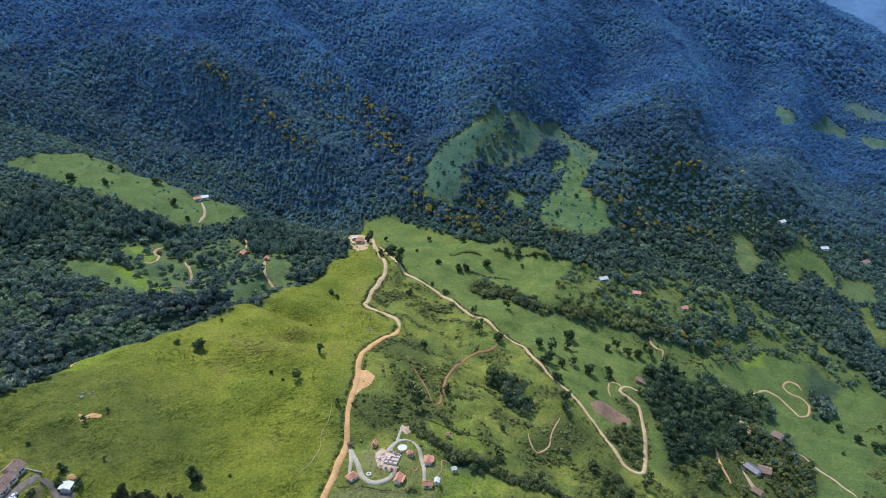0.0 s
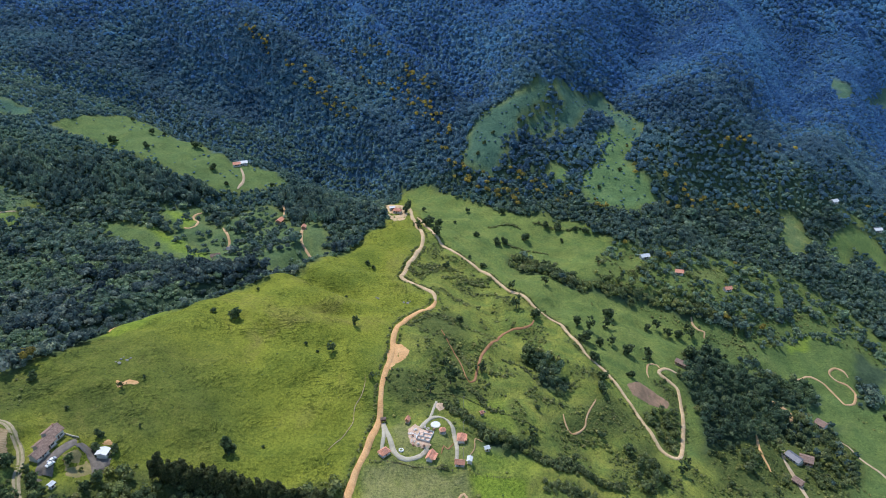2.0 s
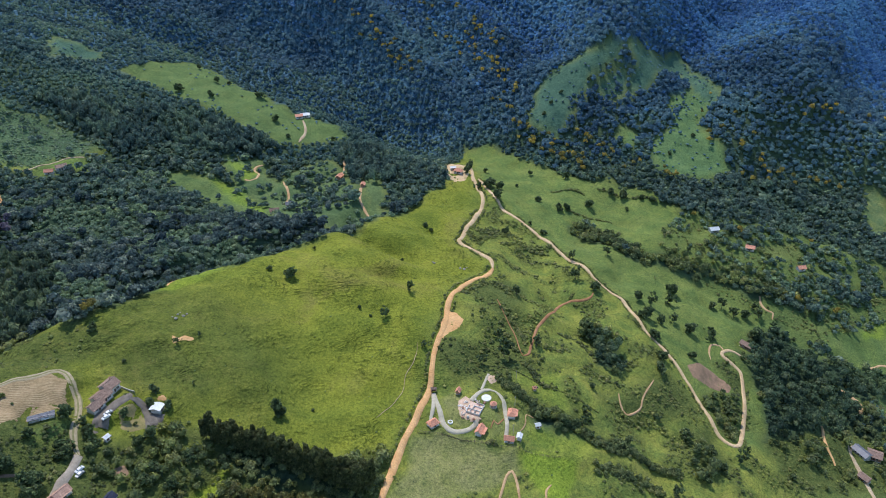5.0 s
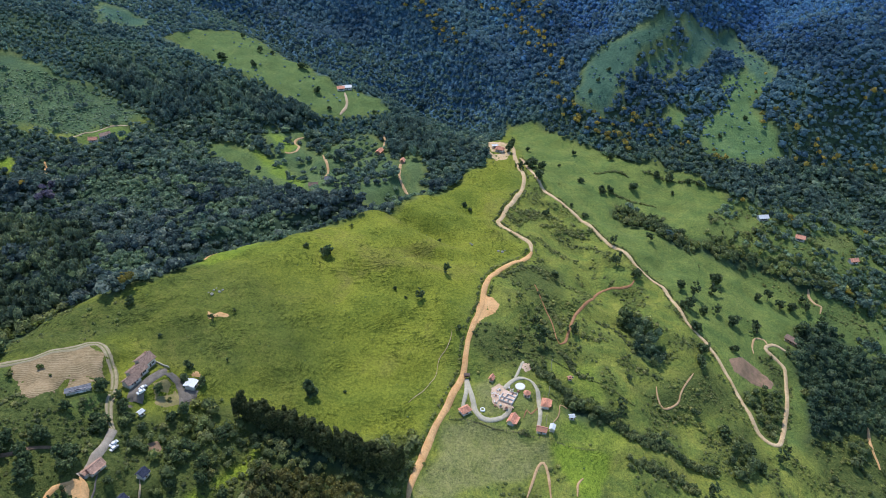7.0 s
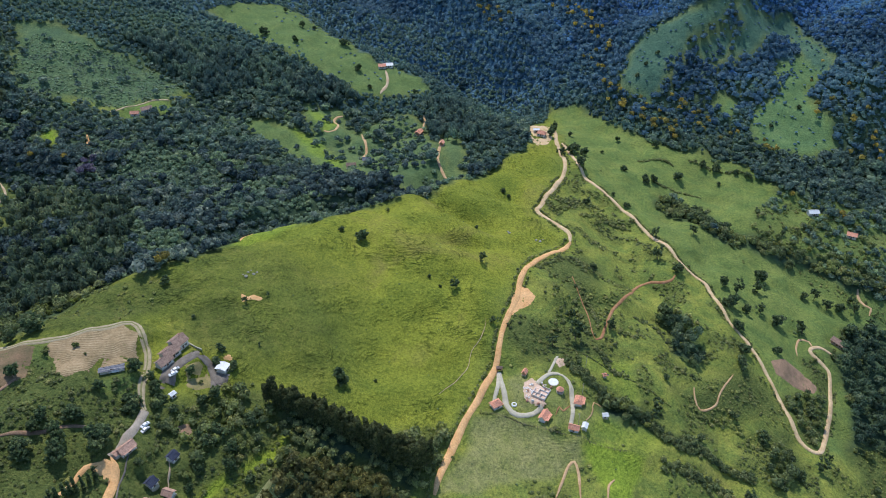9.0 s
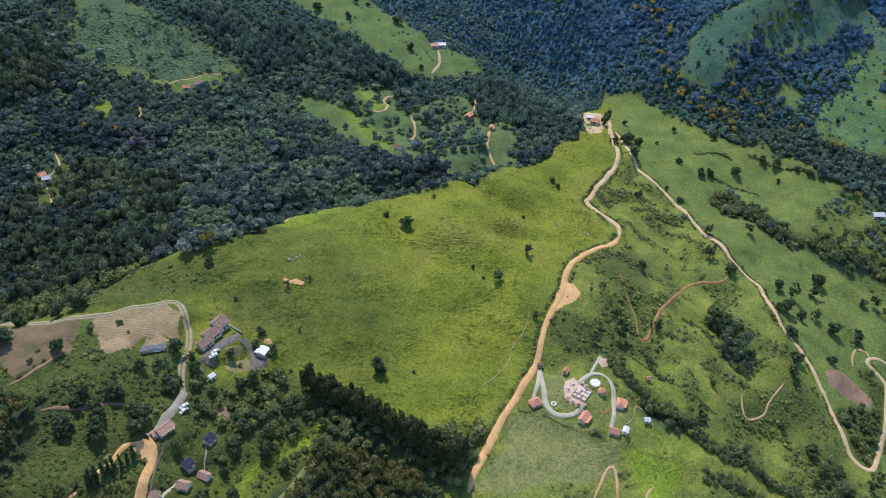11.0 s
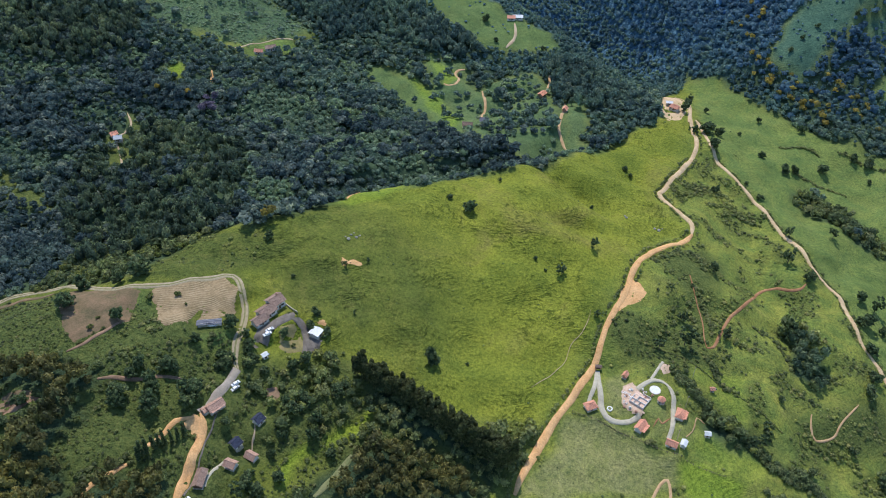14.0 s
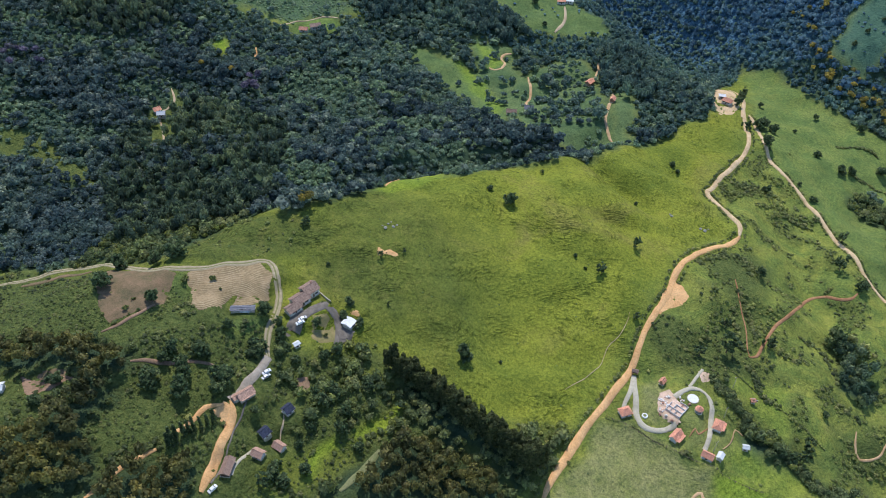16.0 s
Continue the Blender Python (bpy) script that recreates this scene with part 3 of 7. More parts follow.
FOREST_GAP = [(-381, 417), (-374, 427), (-379, 443), (-367, 432), (-366, 417), (-342, 382), (-350, 379), (-371, 402)]
GLADE_WEST = [(-451, 345), (-435, 354), (-406, 348), (-380, 341), (-367, 336), (-372, 326), (-391, 326), (-421, 334), (-440, 332)]
GULLY_A = [(196, 772), (191, 760), (185, 747), (173, 734), (161, 721)]
GULLY_B = [(133, 722), (144, 732), (153, 742)]
GULLY_C = [(257, 753), (248, 732), (235, 709), (226, 689)]
ROUGH_FLANK = [(-210, 349), (-169, 369), (-109, 352), (-81, 302), (-91, 256), (-132, 275), (-186, 286)]
WOOD_LEFT = [(-227, 182), (-218, 187), (-211, 177), (-204, 159), (-196, 153), (-189, 144), (-192, 131), (-227, 116), (-241, 136), (-227, 151), (-223, 161), (-217, 170)]
HAIRPIN_SCRUB = [(183, 383), (199, 385), (205, 377), (193, 341), (184, 319), (175, 312), (168, 320), (168, 336), (187, 351), (190, 371)]
SCRUB_ROW = [(-52, 250), (-40, 255), (-25, 258), (-28, 244), (-29, 228), (-31, 219), (-39, 224), (-43, 239)]
YARD_APRON = [(-147, 258), (-142, 259), (-138, 259), (-137, 254), (-140, 250), (-143, 247)]
YARD_PARKING = [(-166, 255), (-163, 256), (-161, 250), (-163, 244), (-162, 239), (-165, 242), (-166, 250)]
DRY_LAWN = [(-156, 254), (-151, 259), (-146, 255), (-143, 249), (-148, 244), (-153, 245)]
BARE_SPOT = [(-144, 267), (-141, 270), (-139, 267), (-141, 265)]
HEDGE_YARD = [(-162, 256), (-160, 258), (-158, 261), (-156, 265), (-153, 266)]
HEDGE_HOUSE = [(-171, 262), (-172, 257), (-171, 252), (-170, 246), (-168, 240)]
YARD_WALL = [(-164, 271), (-160, 269), (-156, 267), (-153, 266)]
TURNING = [(-171, 188), (-169, 191), (-167, 195), (-164, 194), (-162, 192), (-161, 187), (-163, 186), (-166, 188), (-169, 186)]
STONE_PATH = [(-145, 204), (-143, 200), (-143, 197), (-142, 194)]
COTTAGE_PATH = [(-149, 184), (-150, 181), (-150, 176), (-150, 172), (-149, 169)]
LANE_DRAIN = [(-160, 200), (-159, 193), (-159, 187), (-157, 181), (-155, 171), (-154, 162)]
SITE_BARE = [(9, 296), (14, 301), (18, 296), (22, 285), (21, 281), (14, 282), (10, 286)]
BANK_BARE = [(26, 317), (31, 318), (33, 314), (29, 311)]
SHED_PATH = [(52, 292), (48, 293), (47, 287), (46, 283), (43, 278)]
DALE_STRIP = [(276, 536), (292, 541), (314, 533), (298, 515), (272, 521)]
DALE_GAP = [(352, 495), (373, 493), (397, 493), (382, 478), (360, 475)]
DALE_LIME = [(332, 455), (351, 472), (371, 475), (356, 462), (332, 448)]
STAND_WEST = [(-364, 334), (-384, 422), (-349, 443), (-260, 413), (-222, 331), (-244, 293), (-285, 267)]
STAND_HILL = [(-394, 672), (-373, 698), (-332, 693), (-279, 701), (-238, 698), (-184, 682), (-157, 660), (-177, 647), (-219, 643), (-261, 641), (-289, 615), (-311, 622), (-353, 648)]
STAND_GLEN = [(-101, 679), (-61, 678), (-35, 625), (-31, 575), (-58, 577), (-85, 597), (-97, 637)]
GLADE_EAST = [(127, 340), (145, 357), (157, 341), (164, 326), (155, 317), (134, 321)]
THICKET_EAST = [(142, 307), (152, 306), (166, 299), (159, 282), (143, 270), (140, 287)]
THICKET_BEND = [(165, 340), (182, 351), (196, 351), (186, 322), (178, 312), (171, 317)]
MIXED_EAST = [(190, 551), (217, 567), (264, 561), (301, 551), (341, 551), (290, 415), (262, 429), (248, 454), (209, 472), (173, 495)]
SPUR_MEADOW = [(322, 444), (336, 456), (364, 462), (376, 450), (379, 435), (373, 411), (360, 395), (343, 392), (325, 388), (334, 409), (321, 418), (310, 426)]
MEADOW_EDGE = [(400, 434), (416, 433), (436, 430), (449, 420), (365, 310), (341, 307), (337, 326), (335, 350), (323, 362), (324, 378), (338, 393), (358, 392), (383, 399), (396, 416), (396, 427)]
MEADOW_MID = [(253, 452), (287, 459), (298, 440), (290, 433), (253, 433)]
SCRUB_HOUSE = [(-166, 225), (-147, 230), (-115, 235), (-109, 220), (-122, 202), (-129, 183), (-140, 167), (-153, 182), (-153, 200)]
PEAK_SHOULDER = [(197, 783), (229, 815), (250, 835), (280, 860), (288, 837), (298, 769), (299, 752), (289, 731), (281, 727), (269, 764), (267, 815), (236, 771), (216, 743), (194, 736), (196, 757), (205, 771)]
FAR_STRIP = [(810, 1117), (935, 1249), (954, 1218), (939, 1181), (919, 1188), (874, 1172), (786, 1079)]
FAR_PATCH = [(957, 1174), (971, 1156), (979, 1132), (956, 1099), (933, 1109), (942, 1144)]
DALE_VERGE = [(484, 647), (504, 660), (526, 651), (509, 642)]
DALE_SLOPE = [(515, 558), (528, 556), (522, 522), (488, 473), (504, 509), (504, 531)]
BELT_SPUR = [(397, 461), (408, 459), (417, 434), (401, 426), (398, 415), (381, 396), (371, 401), (380, 426)]
GROVE_LANE = [(284, 368), (302, 372), (331, 374), (315, 353), (286, 346), (274, 350)]
GROVE_LOW = [(286, 332), (315, 349), (326, 337), (315, 314), (295, 303), (272, 302)]
BRACKEN = [(-312, 212), (-308, 222), (-291, 232), (-267, 227), (-248, 216), (-235, 207), (-241, 203), (-252, 193), (-278, 184)]
BANK_BROWN = [(-251, 169), (-232, 175), (-226, 176), (-231, 167), (-241, 162)]
GREEN_BANK = [(-208, 176), (-191, 191), (-179, 204), (-172, 191), (-186, 164), (-197, 155), (-205, 162)]
MEADOW_YARD = [(-188, 234), (-178, 241), (-173, 233), (-174, 229), (-181, 224), (-187, 227)]
KNOB_LOOP = [(28, 587), (28, 603), (27, 627), (22, 643), (15, 646)]
PLANTATION_TRACK = [(-178, 163), (-182, 157), (-186, 151), (-188, 145), (-190, 135)]
UPPER_ROAD = [(37, 435), (36, 445), (29, 453), (14, 472), (17, 481), (32, 529), (35, 556), (30, 587), (27, 603)]
PEAK_MID = [(180, 761), (198, 770), (194, 735), (174, 732), (160, 740), (165, 753)]
RED_PATCH = [(-150, 223), (-145, 226), (-141, 222), (-144, 217)]
AT_POLES = [(43.6, 314.2), (41.5, 295.8), (38.9, 274.6)]
LAWN_SOUTH = [(46, 295), (61, 290), (76, 285), (87, 276), (71, 266), (55, 273), (46, 280)]
RED_PATH = [(50.0, 337.2), (48.2, 342.7), (45.8, 356.7), (41.5, 368.9), (36.7, 386.3)]
GLADE_UPPER = [(-431, 804), (-418, 815), (-396, 815), (-374, 809), (-370, 788), (-387, 774), (-414, 761)]
STAND_TOP = [(-547, 516), (-462, 572), (-424, 530), (-426, 491), (-459, 466), (-503, 459)]
ROUGH_VERGE = [(-245, 247), (-237, 268), (-228, 281), (-208, 291), (-192, 291), (-191, 280), (-201, 272), (-211, 258), (-222, 251)]
FIELD_STRIP = [(-226, 244), (-221, 247), (-209, 234), (-209, 221), (-219, 219), (-222, 232)]
YARD_GROVE = [(-161, 234), (-151, 237), (-141, 249), (-128, 258), (-118, 236), (-156, 214), (-161, 220)]
LANE_GROVE = [(-182, 264), (-174, 258), (-163, 240), (-162, 231), (-165, 229), (-173, 244)]
LAWN_EAST = [(39, 326), (50, 325), (60, 328), (72, 330), (73, 300), (66, 299), (60, 303), (52, 306), (45, 311)]
FARM_VERGE = [(-335, 243), (-268, 248), (-220, 260), (-196, 279), (-182, 275), (-170, 249), (-166, 227), (-189, 226), (-215, 215), (-305, 217)]
DALE_SIDE = [(399, 468), (420, 463), (418, 438), (404, 413), (392, 416), (384, 426), (380, 432)]
LAWN_LOW = [(24, 291), (32, 291), (42, 288), (54, 293), (54, 284), (20, 266), (23, 275)]
EDGE_WEST = [(-434, 325), (-387, 334), (-337, 327), (-270, 306), (-266, 260), (-303, 247), (-337, 233)]
STRIP_EAST = [(127, 495), (150, 489), (182, 484), (216, 478), (250, 470), (250, 462), (218, 451), (178, 435), (147, 446)]
SPUR_LAWN = [(255, 468), (268, 464), (290, 465), (304, 452), (294, 438), (273, 447), (252, 447), (248, 462)]
EAST_GARDEN = [(275, 534), (308, 549), (314, 534), (287, 517), (268, 518)]
# hedges and lines of bushes
HEDGE_A = [(100, 595), (119, 600), (130, 596)]
HEDGE_B = [(144, 602), (157, 598), (168, 592), (190, 591)]
HEDGE_C = [(111, 560), (124, 559), (148, 556)]
HEDGE_D = [(45, 482), (59, 488), (70, 485), (80, 481)]
HEDGE_E = [(30, 494), (48, 503), (63, 500)]
HEDGE_F = [(37, 366), (42, 349), (48, 340)]
HEDGE_G = [(56, 362), (61, 351), (70, 348), (79, 350)]
HEDGE_H = [(51, 330), (59, 320), (67, 316)]
HEDGE_I = [(102, 315), (111, 307), (123, 309), (132, 307)]
HEDGE_J = [(16, 392), (28, 404), (40, 411), (46, 398)]
HEDGE_K = [(35, 493), (47, 496), (59, 493), (75, 484)]
HEDGE_L = [(17, 485), (28, 480), (47, 500)]
HEDGE_M = [(40, 377), (48, 362), (52, 347)]
HEDGE_N = [(77, 368), (91, 365), (96, 349)]
HEDGE_O = [(-104, 226), (-82, 219), (-57, 217), (-44, 217)]
HEDGE_P = [(-175, 168), (-182, 161), (-189, 155), (-192, 149)]
HEDGEROW_A = [(33, 315), (38, 311), (43, 307), (48, 304), (53, 301), (57, 298), (62, 295), (69, 292), (91, 280), (104, 280), (122, 276), (134, 275)]
HEDGEROW_B = [(83, 264), (98, 265), (110, 263), (122, 261)]
HEDGE_Q = [(18, 327), (35, 327), (52, 320), (77, 311), (91, 303)]
HEDGE_R = [(-12, 272), (1, 273), (12, 270), (32, 266)]
CATTLE_PATH = [(-14, 335), (-14, 329), (-16, 318), (-20, 311), (-21, 300), (-24, 294), (-29, 285), (-34, 277)]
FENCE = [(-12, 273), (1, 272), (18, 268), (32, 266), (48, 266), (64, 266)]
# pasture trees: crown half-widths in metres and places
TREES_NORTH = [(43, 580, 5.5), (47, 553, 5), (33, 573, 3.5), (26, 621, 4), (23, 603, 3.5), (84, 629, 2.5), (117, 622, 3.5), (68, 593, 1.6), (85, 569, 3), (102, 557, 3.2), (109, 560, 3), (132, 576, 4), (166, 592, 4.5), (155, 596, 3), (41, 618, 2.4), (83, 511, 2.6), (51, 500, 3), (73, 523, 1.6), (166, 575, 1.8), (192, 587, 3), (182, 590, 2.4)]
TREES_EAST = [(101, 474, 3.4), (99, 443, 4.2), (111, 428, 4.4), (131, 487, 3.2), (51, 401, 3.2), (35, 352, 2.8), (38, 335, 4.2), (25, 328, 3), (59, 347, 3.6), (97, 375, 4.2), (143, 405, 4.6), (151, 423, 4), (142, 427, 3.6), (174, 453, 5), (168, 437, 4.6), (165, 410, 3.8), (153, 403, 3.4), (144, 385, 3.6), (176, 405, 4.6), (168, 375, 3), (207, 449, 3.2)]
TREES_DALE = [(193, 405, 4.8), (215, 451, 3.4), (223, 445, 3.8), (232, 446, 4), (245, 450, 3.8), (243, 459, 3), (144, 364, 3.4), (141, 352, 3.8), (229, 418, 4.6), (252, 437, 4), (83, 300, 3.4), (76, 290, 3.2), (80, 292, 2.6), (129, 313, 2.2), (65, 298, 2), (90, 322, 2.2), (144, 302, 3.4), (184, 304, 2.2), (163, 286, 2.8), (177, 296, 3), (217, 327, 3), (127, 261, 4), (149, 275, 3)]
TREES_KNOLL = [(-96, 384, 4), (-111, 391, 1.8), (-12, 493, 2.6), (-8, 488, 1.8), (-28, 436, 1.2), (-88, 428, 1.3), (-21, 381, 3.2), (52, 581, 4), (28, 641, 3.6), (-34, 354, 3), (-10, 334, 2.4), (-50, 359, 1.3), (-43, 353, 1), (-68, 280, 1), (-84, 271, 4.2), (-189, 308, 2.6), (-185, 329, 1), (-167, 290, 1.2), (-129, 281, 1), (-144, 306, 1.7), (-134, 315, 1.2)]
TREES_FARM = [(-234, 257, 5.2), (-251, 224, 4.6), (-260, 244, 4.2), (-240, 249, 3), (-223, 224, 3.8), (-177, 245, 3.6), (-185, 228, 2.8), (-188, 211, 4.2), (-200, 199, 3), (-199, 205, 3.2), (-199, 189, 4.2), (-188, 197, 4), (-185, 190, 4), (-174, 203, 4.8), (-164, 237, 2.4), (-161, 234, 2.4), (-160, 230, 2.4), (-153, 252, 2.6), (-145, 264, 3), (-136, 263, 2.6), (-231, 170, 3.2), (-232, 159, 3)]
TREES_YARD = [(-170, 234, 2.6), (-171, 228, 3.2), (-170, 223, 3.4), (-173, 249, 2.4), (-169, 244, 2.6), (-165, 239, 2.6), (-162, 233, 2.8), (-161, 228, 2.4), (-174, 205, 4.6), (-172, 198, 4), (-179, 243, 3.4), (-191, 200, 3.4), (-197, 186, 3.6), (-144, 198, 1.8), (-151, 181, 2.4), (-144, 205, 2.2), (-132, 217, 3.2), (-130, 224, 3.4), (-137, 219, 2.6), (-143, 212, 2.4), (-132, 204, 2.6), (-137, 180, 3.4), (-131, 178, 3.2), (-126, 186, 3), (-137, 173, 3), (-155, 198, 2.2), (-120, 209, 2.8), (-110, 206, 2.6), (-121, 217, 3.2), (-118, 235, 3.4), (-133, 195, 2.2), (-155, 251, 2.2), (-146, 272, 2.4), (-153, 240, 2), (-143, 239, 2.6), (-138, 244, 2.8)]
TREES_HILL = [(-281, 755, 5), (-244, 743, 3), (-249, 788, 3), (-242, 807, 3), (-196, 761, 4.5), (-171, 712, 3.5), (-283, 838, 3), (-154, 681, 2.5), (-110, 694, 2.5), (-306, 722, 4), (113, 724, 2.2), (125, 740, 2), (156, 753, 2.4), (105, 712, 2.4), (174, 764, 2), (199, 775, 2.4), (269, 789, 2.4), (252, 685, 2.4), (224, 662, 2.2), (381, 386, 2.6), (388, 372, 3.4), (396, 363, 3.6), (404, 363, 2.8), (366, 358, 1.6), (418, 386, 2)]
BUSHES = [(-231, 215, 1.4), (-219, 243, 1.8), (-207, 248, 1.6), (-232, 222, 1), (-200, 245, 0.8), (-148, 250, 1.2), (10, 318, 1.2)]
# yellow-flowering trees of the mountain and the ridge
YELLOW_A = [(-160, 1003), (-142, 983), (-162, 1011), (-148, 994), (-139, 975), (-166, 1016), (-144, 990), (-161, 1013), (-141, 986), (-147, 995), (-49, 874), (-62, 872), (-38, 853), (-90, 924), (-65, 880), (-88, 909), (-57, 889), (-25, 881), (-52, 866), (-27, 849), (-52, 864), (-67, 889), (-40, 858), (-51, 866), (-88, 927), (-114, 949), (-61, 871), (-56, 864), (-81, 909), (-112, 943), (-62, 884), (-49, 852), (-45, 854), (-76, 905), (-79, 907), (-82, 902), (-102, 922), (-72, 898), (-81, 907), (-64, 888), (-72, 891), (-88, 922), (-105, 941), (-35, 841), (-13, 953)]
YELLOW_B = [(-27, 975), (-29, 977), (-42, 1004), (-23, 967), (-25, 974), (56, 842), (43, 874), (61, 834), (56, 851), (40, 871), (38, 884), (31, 878), (53, 856), (28, 881), (34, 877), (32, 876), (45, 869), (79, 764), (79, 761), (73, 794), (53, 804), (52, 828), (46, 837), (68, 795), (80, 769), (33, 876), (42, 850), (62, 816), (46, 814), (56, 821), (27, 872), (46, 862), (69, 781), (62, 799), (43, 830), (38, 833), (36, 868), (57, 824), (77, 760), (43, 830), (56, 807), (39, 848), (57, 816), (39, 852), (62, 808)]
YELLOW_C = [(63, 792), (37, 841), (49, 832), (32, 865), (55, 764), (92, 686), (89, 688), (79, 705), (88, 705), (80, 707), (61, 762), (63, 758), (69, 741), (73, 735), (67, 764), (92, 689), (93, 686), (74, 714), (19, 876), (-16, 929), (-9, 917), (11, 894), (-8, 911), (5, 898), (21, 862), (-18, 942), (119, 658), (124, 658), (89, 700), (107, 661), (92, 681), (116, 656), (128, 654), (118, 650), (117, 656), (78, 694), (90, 683), (134, 631), (109, 672), (137, 656), (113, 682), (108, 690), (110, 661), (125, 674), (134, 641)]
YELLOW_D = [(99, 667), (138, 649), (132, 639), (128, 649), (131, 641), (156, 670), (143, 678), (137, 692), (148, 679), (145, 684), (168, 659), (162, 649), (158, 653), (160, 671), (167, 663), (316, 662), (300, 711), (312, 654), (319, 645), (333, 650), (267, 684), (296, 671), (296, 667), (287, 754), (310, 680), (265, 673), (271, 725), (315, 650), (282, 693), (408, 723), (399, 715), (436, 711), (369, 706), (449, 729), (377, 711), (411, 716), (395, 718), (471, 733), (391, 715), (222, 625), (213, 636), (216, 624), (220, 625), (212, 623), (217, 624)]
YELLOW_E = [(344, 640), (387, 637), (367, 644), (317, 639), (344, 647), (376, 643), (369, 650), (363, 651), (380, 645), (329, 648), (290, 639), (299, 634), (38, 887), (38, 880), (46, 870), (62, 858), (4, 941), (7, 943), (58, 852), (0, 950), (20, 920), (-5, 957), (-5, 965), (19, 924), (17, 923), (69, 837), (-158, 1004), (-171, 1024), (-146, 988), (-158, 1012), (-181, 1030), (-152, 999), (-140, 992), (-197, 1060), (1083, 1367), (1094, 1337), (1081, 1308), (1091, 1312), (1080, 1368), (1070, 1360), (1075, 1367), (1093, 1334), (190, 641), (184, 640), (174, 632)]
YELLOW_DALE = [(260, 544), (222, 563), (328, 555), (395, 645), (344, 497), (285, 474), (319, 473), (563, 682), (499, 547), (604, 668), (540, 682), (316, 470), (258, 546)]
YELLOW_NEAR = [(-196, 319), (-193, 321), (-344, 469), (-372, 470)]
PURPLE_NEAR = [(-326, 464), (-321, 461), (-325, 456), (-502, 417), (-498, 419), (-502, 409), (-474, 416), (-486, 423), (-492, 419), (-504, 416), (-489, 401), (-476, 414), (-325, 473), (-327, 460), (-318, 460), (-325, 475), (-322, 462), (-329, 470)]
ROCKS = [(-152.7, 327.2), (-150.5, 329.9), (-147.1, 329.1), (-150.6, 326.3), (-149.7, 332.0), (-145.9, 331.2), (13.3, 428.0), (16.2, 427.6), (18.1, 430.0), (-6.1, 431.3), (-4.9, 429.9)]
# buildings: place of each
AT_ESTATE = [(-4.0, 278.5), (9.9, 302.4), (29.1, 291.6), (39.2, 288.3), (21.0, 274.4), (36.5, 270.2), (42.0, 272.0), (53.3, 284.0), (54.1, 311.5)]
AT_SITE = [(19.0, 289.2), (25.6, 298.1)]
AT_FARM = [(-167.1, 254.0), (-166.8, 260.1), (-165.4, 267.3), (-141.2, 261.1), (-156.4, 237.2), (-185.2, 239.9), (-161.6, 202.1), (-143.9, 205.7), (-148.2, 192.5), (-140.0, 190.5), (-145.0, 182.6), (-152.0, 171.0)]
AT_CARS = [(-160.9, 217.7), (-160.1, 215.7), (-161.5, 248.9), (-161.7, 251.7), (-183.8, 239.2), (-152.0, 160.3)]
AT_KNOLL = [(15.0, 601.2), (10.4, 607.1)]
AT_WEST = [(-145.2, 736.4), (-151.0, 732.1), (-125.6, 533.1), (-138.5, 530.4), (-93.8, 606.2), (-67.9, 564.1), (-324.5, 565.1), (-372.1, 414.4), (-377.7, 417.0), (-331.2, 557.0)]
AT_DALE = [(261.0, 525.2), (235.4, 545.4), (219.2, 405.7), (271.2, 327.8), (279.8, 327.2), (314.1, 367.0), (300.9, 510.5), (480.7, 656.6), (534.7, 650.3), (595.0, 654.8)]
AT_EDGE = [(-254.0, 159.6), (5.3, 280.7)]
AT_LOWER = [(261.6, 305.1)]


# level ground cut for the buildings
for pad_list, pad_r in ((AT_ESTATE[:6], 5.5), (AT_SITE, 6.5), (AT_FARM[1:2], 14.0), (AT_FARM[3:5], 4.5), (AT_FARM[5:6], 7.0), (AT_FARM[6:], 5.0), (AT_KNOLL, 7.0), (AT_WEST, 6.0), (AT_DALE, 6.0)):
    PADS += [(pad_x, pad_y, pad_r, float(height(pad_x, pad_y))) for pad_x, pad_y in pad_list]


# ---- shared shape helpers ----
def mesh_from(name, verts, faces, mat, smooth=False):
    """A mesh from arrays of vertices and triangles or quads."""
    me = bpy.data.meshes.new(name)
    verts, faces = np.asarray(verts, np.float32), np.asarray(faces, np.int32)
    k = faces.shape[1]
    me.vertices.add(len(verts))
    me.vertices.foreach_set("co", verts.ravel())
    me.loops.add(faces.size)
    me.loops.foreach_set("vertex_index", faces.ravel())
    me.polygons.add(len(faces))
    me.polygons.foreach_set("loop_start", np.arange(0, faces.size, k, dtype=np.int32))
    me.update(calc_edges=True)
    me.validate()
    me.polygons.foreach_set("use_smooth", np.full(len(me.polygons), smooth))
    me.materials.append(mat)
    return me


def part(name, bm, mat, parent, label=""):
    """Links a bmesh, or a finished mesh, as one mesh object under a thing or a part."""
    if isinstance(bm, bmesh.types.BMesh):
        me = bpy.data.meshes.new(name)
        bm.to_mesh(me)
        bm.free()
        me.materials.append(mat)
    else:
        me = bm
    ob = new(name, me)
    if parent is not None:
        ob.parent = parent
    return tagged(ob, label)


def inside(x, y, poly):
    x, y = np.asarray(x, float), np.asarray(y, float)
    hit = np.zeros(x.shape, bool)
    n = len(poly)
    for k in range(n):
        (ax, ay), (bx, by) = poly[k], poly[(k + 1) % n]
        if ay != by:
            hit ^= ((ay > y) != (by > y)) & (x < (bx - ax) * (y - ay) / (by - ay) + ax)
    return hit


